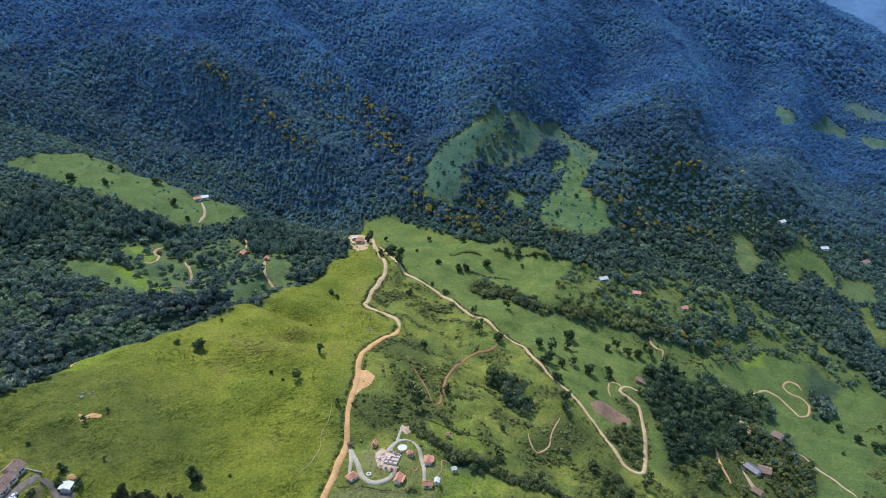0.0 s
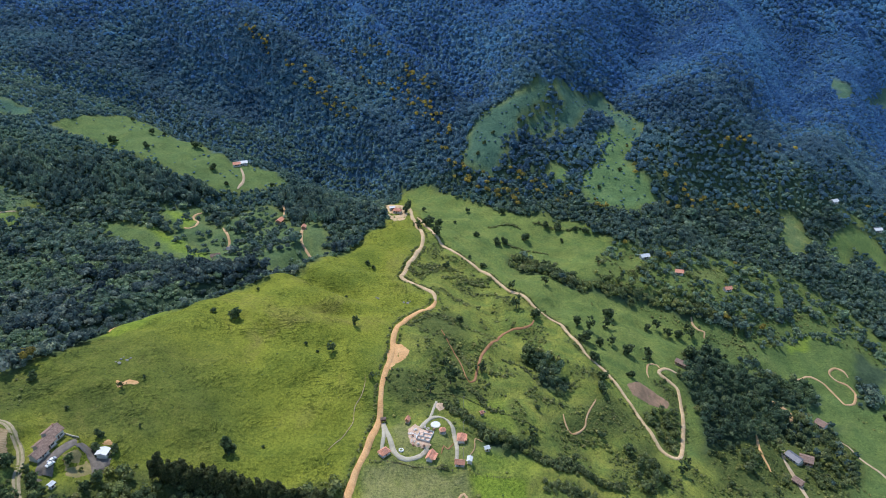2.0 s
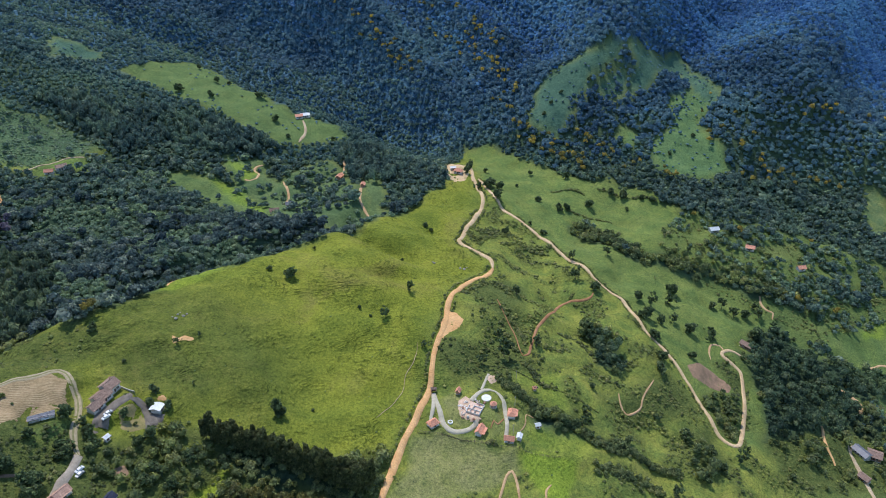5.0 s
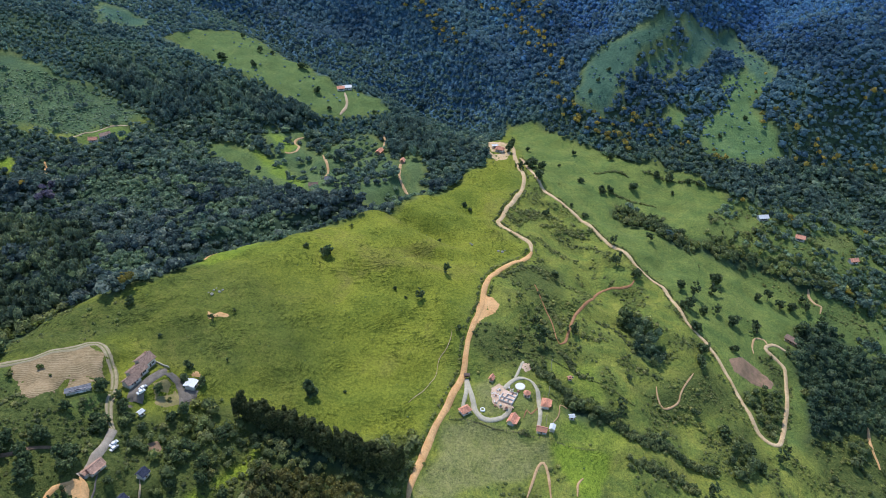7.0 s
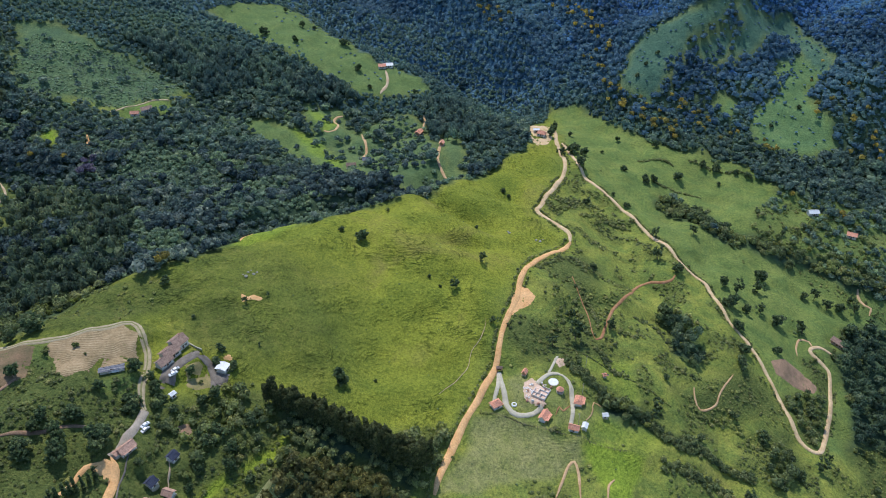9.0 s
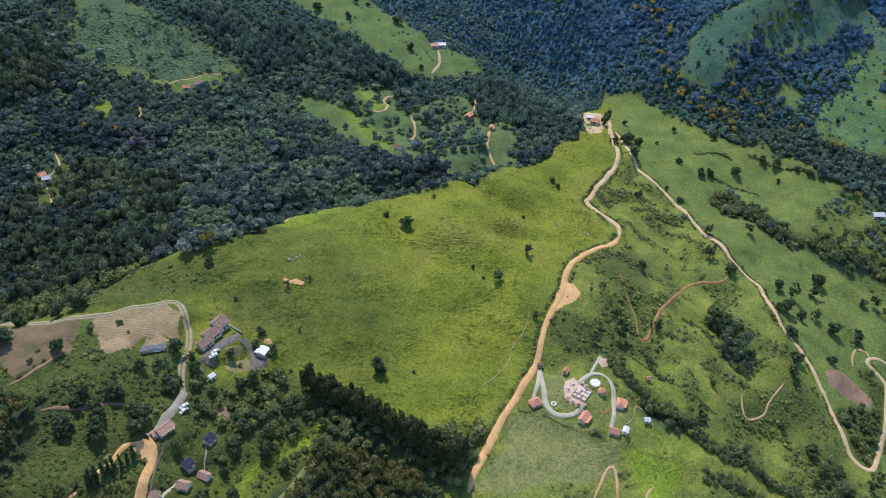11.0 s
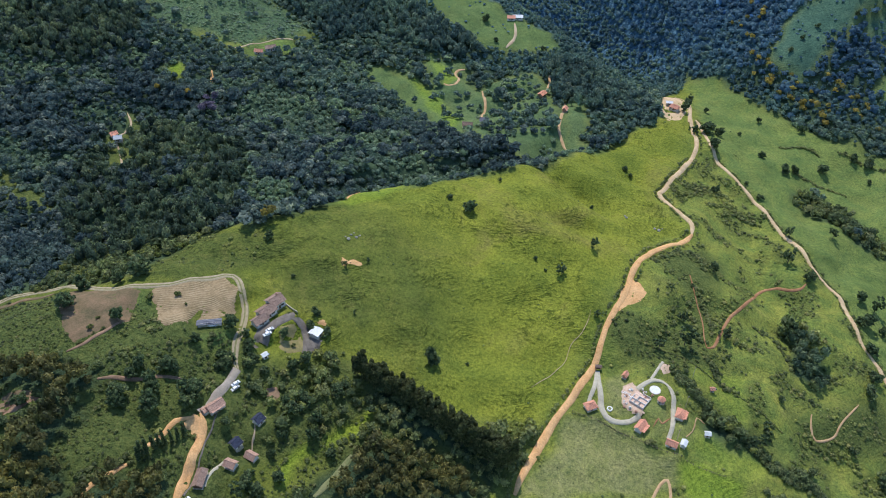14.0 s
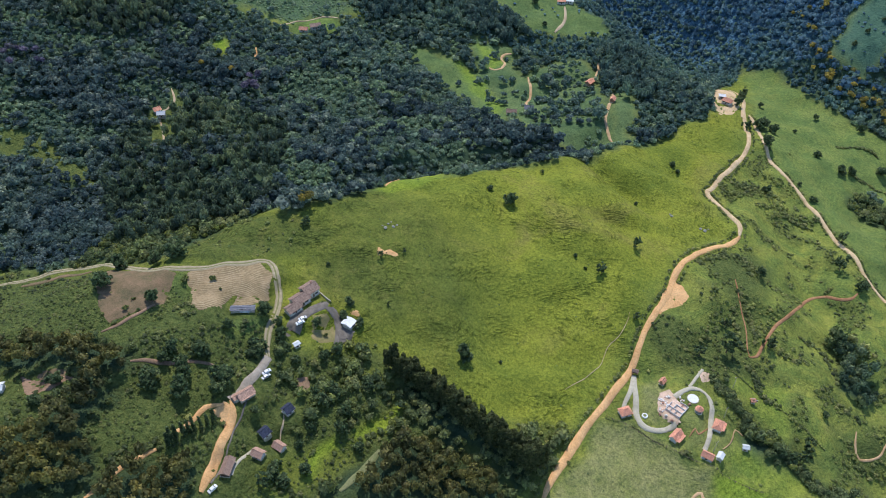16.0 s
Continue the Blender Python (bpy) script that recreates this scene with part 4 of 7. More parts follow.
def spread(x, y, poly, edge):
    """1 well inside an outline, 0 well outside, with an edge of that width."""
    d, _ = along(x, y, list(poly) + [poly[0]])
    return np.clip(0.5 + np.where(inside(x, y, poly), d, -d) / edge, 0, 1)


def ragged(x, y, much=1.0):
    """Plan places shifted a little, so that edges of woods and fields run unevenly."""
    u = np.sin(x / 9.0 + 2.1 * np.sin(y / 13.0)) + 0.6 * np.sin(x / 4.1 - y / 5.3)
    v = np.sin(y / 8.0 + 1.9 * np.sin(x / 11.0)) + 0.6 * np.sin(y / 3.7 + x / 4.9)
    return x + 2.6 * much * u, y + 2.6 * much * v


def smooth_line(line, step):
    """A rounded course through the corners of a line, a point every `step` metres."""
    p = np.array(line, float)
    q = np.vstack([2 * p[0] - p[1], p, 2 * p[-1] - p[-2]])
    out = []
    for k in range(1, len(q) - 2):
        n = max(2, int(np.linalg.norm(q[k + 1] - q[k]) / step))
        for s in np.arange(n) / n:
            a, b, c, d = q[k - 1], q[k], q[k + 1], q[k + 2]
            out.append(0.5 * (2 * b + (c - a) * s + (2 * a - 5 * b + 4 * c - d) * s * s + (3 * b - a - 3 * c + d) * s ** 3))
    out.append(p[-1])
    return np.array(out)


# ---- land cover ----
WILD = CREST + [(4, 600), (6, 640), (20, 690)] + FOOT + [(900, 250), (3000, 250), (3000, 4500), (-3000, 4500), (-3000, 200), (-500, 200)]
CLEARINGS = [GLADE_UPPER, DALE_SIDE, MEADOW_HILL, MEADOW_GLEN, MEADOW_KNOB, MEADOW_BEND, MEADOW_SMALL, PEAK_MEADOW, PEAK_SHOULDER, PEAK_MID, PEAK_LOW, PEAK_PATCH,
             DALE_MEADOW, DALE_FIELD, DALE_VERGE, DALE_EAST, DALE_SLOPE, FAR_MEADOW, FAR_STRIP, FAR_PATCH, FAR_FIELD, STRIP_MEADOW, SCRUB_TERRACE, GLADE_LONG, GLADE_YARD, GLADE_TRACK, YOUNG_SLOPE, CREST_MEADOW, FOREST_GAP, GLADE_WEST]
SCRUBS = [DARK_EAST, SCRUB_MID]
WOODS = [BELT_NORTH, BELT_EAST, WOOD_DALE, WOOD_COPSE, HEDGE_EAST, WOOD_SOUTH, WOOD_CORNER, WOOD_BANK,
         WOOD_ROW, WOOD_LEFT, BELT_SPUR, GROVE_LANE]
EASTSIDE = RIDGE_ROAD + UPPER_ROAD + FOOT + [(700, 300), (400, 100), (0, 150)]
NORTHSIDE = EAST_ROAD[:14] + [(330, 300), (456, 430)] + FOOT[::-1]
NEAR_SCRUB = [(-330, 150), (-330, 235), (-240, 235), (-180, 240), (-160, 240), (-120, 240), (-60, 225), (-45, 200), (-40, 120), (-300, 100)]


def wood_cover(x, y, edge=6.0):
    x, y = ragged(x, y)
    w = spread(x, y, WILD, edge)
    for poly in CLEARINGS:
        w = np.minimum(w, 1 - spread(x, y, poly, edge))
    for poly in WOODS:
        w = np.maximum(w, spread(x, y, poly, edge))
    for poly in (LIME_BANK, LIME_PATCH, SCRUB_YARD):
        w = np.minimum(w, 1 - spread(x, y, poly, 4.0))
    return w


def patchy(x, y, size, seed=0.0):
    """A smooth value from 0 to 1 that clusters things into clumps of about that size."""
    v = 0.0
    for k in range(5):
        a = 1.1 + 1.9 * k + seed
        v = v + np.sin((x * np.cos(a) + y * np.sin(a)) * 6.28 / (size * (0.8 + 0.25 * k)) + 3.1 * k + 1.5 * np.sin((y * np.cos(a) - x * np.sin(a)) * 6.28 / (size * 1.7)))
    return np.clip(0.5 + v / 7.0, 0, 1)


def scrubby(x, y):
    """Where the east pasture has gone to scrub."""
    near = spread(x, y, EASTSIDE, 20.0) * (y < 560) * (1 - spread(x, y, NORTHSIDE, 12.0) * 0.75)
    return near * np.clip((0.65 * patchy(x, y, 30, 3.0) + 0.35 * patchy(x, y, 9, 5.0) - 0.48) * 5.0, 0, 1)


# courses of the roads that are cut into the ground, and their widths
BEDS = [(smooth_line(bed, 6.0), wide) for bed, wide in ((RIDGE_ROAD, 3.1), (UPPER_ROAD, 2.9), (EAST_ROAD, 2.5), (FARM_DRIVE, 2.9), (PAVED_LANE, 3.6), (FARM_LOOP, 4.6), (DRIVE_WEST, 2.2), (DRIVE_EAST, 2.1))]


# ---- ground ----
def steps_of(stops):
    """Grid lines: from stop to stop with a given spacing."""
    out = [stops[0][0]]
    for (a, _), (b, gap) in zip(stops, stops[1:]):
        n = max(1, round((b - a) / gap))
        out += list(a + (b - a) * np.arange(1, n + 1) / n)
    return np.array(out)


GX = steps_of([(-4200, 0), (-1500, 300), (-700, 50), (-420, 9), (-340, 4), (260, 2.6), (480, 5), (1000, 14), (2000, 60), (4200, 300)])
GY = steps_of([(-2500, 0), (-300, 200), (130, 40), (470, 2.6), (720, 4.5), (1100, 9), (1700, 20), (2600, 60), (4600, 250)])
gx, gy = np.meshgrid(GX, GY)
gz = height(gx, gy)
near_ = (np.abs(gx) < 500) & (gy > 100) & (gy < 700)
for bed_line, bed_wide in BEDS:
    bed_d, _ = along(gx[near_], gy[near_], bed_line)
    gz[near_] -= 0.4 * np.clip((bed_wide / 2 + 0.9 - bed_d) / 0.8, 0, 1)
rows_n, cols_n = gx.shape
index = np.arange(rows_n * cols_n).reshape(rows_n, cols_n)
quads = np.stack([index[:-1, :-1], index[:-1, 1:], index[1:, 1:], index[1:, :-1]], -1).reshape(-1, 4)
ground_mesh = mesh_from("ground", np.stack([gx, gy, gz], -1).reshape(-1, 3), quads, GROUND, True)
rx, ry = ragged(gx, gy, 0.8)
covers = {
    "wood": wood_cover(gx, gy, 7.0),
    "lush": np.maximum.reduce([0.8 * spread(rx, ry, EASTSIDE, 30.0), spread(rx, ry, NORTHSIDE, 16.0), spread(rx, ry, WILD, 10.0)]),
    "scrub": np.maximum.reduce([spread(rx, ry, p, 10.0) for p in SCRUBS + [WOOD_FARM, NEAR_SCRUB, BRACKEN, GREEN_BANK, GROVE_LOW, WOOD_LOW, GLADE_EAST, THICKET_EAST, THICKET_BEND, SCRUB_HOUSE, DARK_TRACK_EAST, THICKET_SOUTH, MIXED_SOUTH, SCRUB_YARD, GLADE_WEST, FOREST_GAP, HAIRPIN_SCRUB, SCRUB_ROW]] + [0.6 * scrubby(rx, ry), 0.3 * spread(rx, ry, MIXED_DALE, 10.0), 0.3 * spread(rx, ry, MIXED_EAST, 10.0)]) * (1 - 0.5 * spread(rx, ry, WOOD_LOW, 8)) * (1 - spread(rx, ry, MEADOW_YARD, 4)) * (1 - spread(rx, ry, LIME_BANK, 4)) * (1 - spread(rx, ry, LIME_PATCH, 4)) * (1 - spread(rx, ry, LIME_FIELD, 3)) * (1 - spread(rx, ry, LAWN_SOUTH, 4)) * (1 - 0.8 * spread(rx, ry, LAWN_EAST, 4)) * (1 - spread(rx, ry, LAWN_LOW, 4)) * (1 - spread(rx, ry, PALE_FIELD, 3)) * (1 - spread(rx, ry, ESTATE_LAWN, 3)),
    "pale": np.maximum(spread(rx, ry, PALE_FIELD, 4.0), np.maximum(0.95 * spread(rx, ry, ESTATE_LAWN, 4.0), np.maximum(0.5 * spread(rx, ry, LAWN_LOW, 4.0), 0.4 * spread(rx, ry, EAST_GARDEN, 5.0)))),
    "lime": np.maximum.reduce([0.6 * spread(rx, ry, MEADOW_BEND, 5.0), 0.3 * spread(rx, ry, MEADOW_KNOB, 5.0), 0.7 * spread(rx, ry, LIME_FIELD, 3.0), spread(rx, ry, MEADOW_SMALL, 5.0), 0.6 * spread(rx, ry, STRIP_MEADOW, 5.0), 0.6 * spread(rx, ry, LIME_BANK, 4.0), 0.6 * spread(rx, ry, LIME_PATCH, 4.0), 0.7 * spread(rx, ry, DALE_LIME, 4.0), 0.3 * spread(rx, ry, PEAK_PATCH, 8.0), 0.3 * spread(rx, ry, PEAK_LOW, 8.0), 0.5 * spread(rx, ry, CREST_MEADOW, 5.0), 0.12 * spread(rx, ry, MEADOW_HILL, 8.0), 0.3 * spread(rx, ry, LAWN_SOUTH, 5.0), 0.3 * spread(rx, ry, LAWN_EAST, 5.0), 0.12 * spread(rx, ry, NORTHSIDE, 12.0), 0.1 * spread(rx, ry, GLADE_LONG, 5.0), 0.2 * spread(rx, ry, DALE_FIELD, 8.0)]),
    "rough": np.maximum(np.maximum(np.maximum(np.maximum(0.95 * spread(rx, ry, ROUGH_VERGE, 8.0), 0.7 * spread(rx, ry, FARM_VERGE, 6.0)), 0.85 * spread(rx, ry, ROUGH_GRASS, 26.0)), 0.9 * spread(rx, ry, ROUGH_CREST, 14.0)), np.maximum(0.3 * spread(rx, ry, GLADE_YARD, 8.0), 0.68 * spread(rx, ry, ROUGH_FLANK, 40.0))),
    "upland_haze": np.maximum.reduce([spread(rx, ry, p, 14.0) for p in (GLADE_UPPER, PEAK_MEADOW, PEAK_SHOULDER, PEAK_MID, PEAK_LOW, PEAK_PATCH)] + [np.clip(5 * spread(rx, ry, p, 14.0), 0, 1) for p in (FAR_FIELD, FAR_MEADOW, FAR_STRIP, FAR_PATCH)] + [0.6 * spread(rx, ry, DALE_MEADOW, 12.0)] + [0.3 * spread(rx, ry, p, 10.0) for p in (MEADOW_HILL, MEADOW_GLEN, MEADOW_KNOB, GLADE_LONG, GLADE_YARD, GLADE_TRACK, DALE_FIELD, DALE_EAST)] + [0.12 * spread(rx, ry, NORTHSIDE, 12.0), 0.55 * spread(rx, ry, YOUNG_SLOPE, 12.0)]),
    "dell": np.maximum.reduce([0.9 * spread(rx, ry, EASTSIDE, 20.0) * np.clip((gx - 170) / 90, 0, 1), 0.66 * spread(rx, ry, NORTHSIDE, 12.0), 0.25 * spread(rx, ry, EASTSIDE, 20.0)] + [0.85 * spread(rx, ry, p, 10.0) for p in (MEADOW_YARD, FIELD_STRIP, YOUNG_SLOPE, MEADOW_HILL, MEADOW_GLEN, MEADOW_KNOB, GLADE_LONG, GLADE_YARD, GLADE_TRACK, DALE_FIELD, DALE_EAST, DALE_SLOPE, DALE_VERGE)]),
    # far wooded slopes only, which get the haze-blue floor colour
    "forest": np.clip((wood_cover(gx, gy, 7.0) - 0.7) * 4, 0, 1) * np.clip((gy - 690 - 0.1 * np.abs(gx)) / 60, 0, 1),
}
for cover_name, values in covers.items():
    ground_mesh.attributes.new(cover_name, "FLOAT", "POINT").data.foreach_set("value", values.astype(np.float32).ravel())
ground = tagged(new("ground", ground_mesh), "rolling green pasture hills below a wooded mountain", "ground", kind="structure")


# ---- roads and fields, lying on the ground ----
def road(name, line, wide, mat, label, lift=0.33, rough_edge=0.25, seed=1, ruts=False):
    """A ribbon that follows the ground, a little dished, with uneven shoulders that dip into the grass."""
    rng = np.random.default_rng(seed)
    p = smooth_line(line, 2.2)
    way = np.gradient(p, axis=0)
    way /= np.linalg.norm(way, axis=1)[:, None] + 1e-9
    side = np.c_[-way[:, 1], way[:, 0]]
    n = len(p)
    across = np.array([-0.62, -0.5, -0.12, 0.0, 0.12, 0.5, 0.62])
    wobble = np.stack([np.convolve(rng.normal(0, rough_edge, n + 4), np.ones(5) / 2.2, "valid") for _ in range(2)], 1)
    verts = []
    ends = np.ones(n) if mat in (CONCRETE, GRAVEL, LANE) else np.minimum(1.0, (np.minimum(np.arange(n), np.arange(n)[::-1]) + 1.2) / 4.0) ** 0.7
    for k, a in enumerate(across):
        shift = a * wide * ends + (wobble[:, 0] * (a < -0.4) + wobble[:, 1] * (a > 0.4))
        q = p + side * shift[:, None]
        z = height(q[:, 0], q[:, 1]) + (lift if 0 < k < 6 else -0.25) - (0.05 if k in (2, 4) else 0)
        verts.append(np.c_[q, z])
    verts = np.stack(verts, 1).reshape(-1, 3)
    i = np.arange(n * 7).reshape(n, 7)
    faces = np.stack([i[:-1, :-1], i[1:, :-1], i[1:, 1:], i[:-1, 1:]], -1)
    if ruts:
        faces = faces[:, [0, 1, 4, 5]]
    faces = faces.reshape(-1, 4)
    return tagged(new(name, mesh_from(name, verts, faces, mat, True)), label, "road", kind="structure")


def field(name, poly, mat, label, lift=0.1, gap=1.0, category="field"):
    """A piece of ground with an outline of its own, laid on the lie of the land."""
    p = np.array(poly, float)
    x0, y0, x1, y1 = *p.min(0) - 4, *p.max(0) + 4
    fx, fy = np.meshgrid(np.arange(x0, x1, gap), np.arange(y0, y1, gap))
    jx, jy = ragged(fx, fy, min(0.35, 0.008 * float(np.ptp(p, axis=0).max())))
    d, _ = along(jx, jy, list(poly) + [poly[0]])
    w = np.where(inside(jx, jy, poly), d, -d)
    fz = height(fx, fy) + np.clip(w * 0.2, -0.3, lift)
    keep = w > -1.1
    i = np.arange(fx.size).reshape(fx.shape)
    q = np.stack([i[:-1, :-1], i[:-1, 1:], i[1:, 1:], i[1:, :-1]], -1).reshape(-1, 4)
    q = q[keep.ravel()[q].all(1)]
    used, back = np.unique(q, return_inverse=True)
    v = np.stack([fx, fy, fz], -1).reshape(-1, 3)[used]
    return tagged(new(name, mesh_from(name, v, back.reshape(-1, 4), mat, True)), label, category, kind="structure")


ROADS = [
    ("ridge_road", RIDGE_ROAD, 2.9, DIRT, "tan dirt road winding along the pasture ridge"),
    ("upper_road", UPPER_ROAD, 2.7, CREAM_DIRT, "pale dirt road climbing to the hilltop house"),
    ("hilltop_drive", KNOB_LOOP, 2.6, CREAM_DIRT, "pale dirt drive looping round the hilltop house"),
    ("plantation_track", PLANTATION_TRACK, 1.8, DIRT, "tan track glimpsed between eucalypts"),
    ("valley_road", EAST_ROAD, 2.25, CREAM_DIRT, "pale dirt road descending the pasture to a hairpin"),
    ("red_track", RED_TRACK, 1.45, RED_EARTH, "red earth track cut into the pasture"),
    ("red_path", RED_PATH, 0.55, RED_EARTH, "thin reddish path climbing the pasture"),
    ("cattle_track", FAINT_TRACK, 0.9, TAN_DIRT, "faint worn track through the grass"),
    ("farm_track_bed", FARM_ROAD, 2.9, TRACK_BED, "grassy tan bed of the farm road"),
    ("farm_road", FARM_ROAD, 3.0, RUTS, "pale two-rut farm road round a ploughed field"),
    ("paved_lane", PAVED_LANE, 3.2, LANE, "pale paved lane between the farm buildings"),
    ("farm_drive", FARM_DRIVE, 2.9, DIRT, "tan dirt drive below the gatehouse"),
    ("cypress_lane", CYPRESS_LANE, 1.8, DIRT, "tan dirt lane beside a row of cypresses"),
    ("hill_track", HILL_TRACK, 2.4, PALE_DIRT, "pale track up to the hill house"),
    ("bend_track", BEND_TRACK, 2.0, TAN_DIRT, "tan track bending round a meadow"),
    ("hut_track", HUT_TRACK, 2.0, TAN_DIRT, "pale track to a hut in the glen"),
    ("glen_track", GLEN_TRACK, 2.0, TAN_DIRT, "pale track through the glen"),
    ("glen_drive", GLEN_DRIVE, 2.0, TAN_DIRT, "pale drive to the glen house"),
    ("knob_track", KNOB_TRACK, 1.2, PALE_DIRT, "pale track along a small meadow"),
    ("wood_track", WOOD_TRACK, 2.2, DIRT, "tan track in a gap of the wood"),
    ("loop_track", LOOP_TRACK, 1.7, TAN_DIRT, "pale looping track on a green spur"),
    ("dale_track", DALE_TRACK, 2.3, TAN_DIRT, "pale track at the edge of the wood"),
    ("dale_lane", DALE_LANE, 1.9, DIRT, "tan lane in the dale"),
    ("dale_road", DALE_ROAD, 2.4, PALE_DIRT, "pale road through the dale hamlet"),
    ("far_lane", FAR_LANE, 1.8, PALE_DIRT, "pale lane across the far pasture"),
    ("spur_track", SPUR_TRACK, 1.8, TAN_DIRT, "pale track on a grassy spur"),
    ("spur_lane", SPUR_LANE, 1.3, TAN_DIRT, "pale lane beside the red plot"),
    ("driveway", DRIVE_WEST, 2.2, CONCRETE, "curved concrete driveway of the hillside estate"),
    ("driveway_branch", DRIVE_PRONG, 1.9, CONCRETE, "concrete branch to the gate cottage"),
    ("driveway_loop", DRIVE_EAST, 2.1, CONCRETE, "concrete loop driveway round the lawn"),
    ("driveway_spur", DRIVE_SPUR, 1.3, CONCRETE, "narrow concrete path up the bank"),
    ("footpath", FOOTPATH, 0.9, RED_EARTH, "zigzag red earth footpath on the lawn"),
    ("farm_loop", FARM_LOOP, 3.9, GRAVEL, "grey gravel loop round the farm lawn"),
    ("fallow_track", FALLOW_TRACK, 1.5, PLOT_SOIL, "pale track below the fallow field"),
    ("road_verge", ROAD_VERGE, 2.6, BROWN_FIELD, "brown bare verge of the farm road"),
    ("cattle_path", CATTLE_PATH, 0.22, PALE_DIRT, "thin worn cattle path on the knoll"),
    ("stone_path", STONE_PATH, 0.8, PALE_DIRT, "pale stepped path between the cottages"),
    ("cottage_path", COTTAGE_PATH, 1.0, CONCRETE, "narrow concrete path beside the brown shed"),
    ("lane_drain", LANE_DRAIN, 0.55, GRAVEL, "grey drain along the dirt drive"),
    ("shed_path", SHED_PATH, 0.7, TAN_DIRT, "tan footpath to the white shed"),
    ("crest_track", CREST_TRACK, 1.6, DIRT, "short tan track at the wood's edge"),
    ("forest_track", FOREST_TRACK, 1.3, PALE_DIRT, "pale track winding through the forest"),
    ("bank_path", BANK_PATH, 1.5, PLOT_SOIL, "tan path along the scrubby bank"),
    ("grass_ride", BANK_STRIP, 3.0, GRASSY, "pale grassy ride between trees"),
    ("low_track", LOW_TRACK, 1.2, TAN_DIRT, "tan track turning in the lower field"),
    ("low_bend", LOW_BEND, 1.4, TAN_DIRT, "end of a tan track in the lower field"),
]
for road_seed, (road_name, road_line, road_wide, road_mat, road_label) in enumerate(ROADS):
    road(road_name, road_line, road_wide, road_mat, road_label, lift=0.24 if road_mat is TRACK_BED else 0.33, seed=road_seed, rough_edge=min(0.22, road_wide * 0.06), ruts=road_mat is RUTS)
for field_name, field_line, field_mat, field_label in (
        ("ploughed_field", PLOUGHED, TAN_FIELD, "tan ploughed field with pale furrows"),
        ("fallow_field", FALLOW, BROWN_FIELD, "brown fallow field with scattered bushes"),
        ("bare_slope", RAW_EARTH, DIRT, "raw orange earth spilled beside the road"),
        ("earth_plot", EARTH_PLOT, PLOT_SOIL, "bare brown plot inside the hairpin"),
        ("knoll_yard", KNOB_PAD, CREAM_DIRT, "bare pale yard of the hilltop house"),
        ("yard_apron", YARD_APRON, GRAVEL, "grey gravel apron before the barn"),
        ("yard_parking", YARD_PARKING, GRAVEL, "grey gravel parking beside the farmhouse"),
        ("dry_lawn", DRY_LAWN, DRY_GRASS, "dry tan lawn inside the gravel loop"),
        ("bare_spot", BARE_SPOT, DIRT, "bare orange earth beside the barn"),
        ("turning_place", TURNING, DIRT, "wide tan turning place below the gatehouse"),
        ("site_earth", SITE_BARE, PINK_EARTH, "pinkish bare earth round the unfinished house"),
        ("bank_earth", BANK_BARE, PINK_EARTH, "bare pinkish earth on the estate bank"),
        ("red_patch", RED_PATCH, PLOT_SOIL, "bare reddish earth among the farm shrubs"),
        ("brown_bank", BANK_BROWN, PLOT_SOIL, "bare brown ground beneath a stand of eucalypts"),
        ("bare_bank", BARE_BANK, BROWN_FIELD, "bare brown bank among trees"),
        ("earth_scar", GRASS_SCAR, DIRT, "small orange erosion scar in the pasture")):
    field(field_name, field_line, field_mat, field_label)


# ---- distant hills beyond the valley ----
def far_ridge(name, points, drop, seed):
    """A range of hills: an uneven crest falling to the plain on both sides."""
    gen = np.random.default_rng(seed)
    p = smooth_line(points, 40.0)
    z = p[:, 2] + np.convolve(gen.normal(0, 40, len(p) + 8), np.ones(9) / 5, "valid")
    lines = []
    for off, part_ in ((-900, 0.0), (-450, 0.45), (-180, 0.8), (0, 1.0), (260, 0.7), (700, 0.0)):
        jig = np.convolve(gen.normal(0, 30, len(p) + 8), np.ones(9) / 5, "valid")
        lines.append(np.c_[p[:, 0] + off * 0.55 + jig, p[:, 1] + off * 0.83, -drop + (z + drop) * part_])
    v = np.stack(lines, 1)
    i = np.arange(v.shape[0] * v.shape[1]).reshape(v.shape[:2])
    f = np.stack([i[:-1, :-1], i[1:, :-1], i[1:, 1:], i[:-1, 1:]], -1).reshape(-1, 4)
    return tagged(new(name, mesh_from(name, v.reshape(-1, 3), f, HAZED_HILL, True)), "distant hills beyond the valley, coloured in haze blue", "hills", kind="structure")


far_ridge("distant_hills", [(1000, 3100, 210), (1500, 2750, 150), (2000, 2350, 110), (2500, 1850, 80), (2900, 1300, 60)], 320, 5)


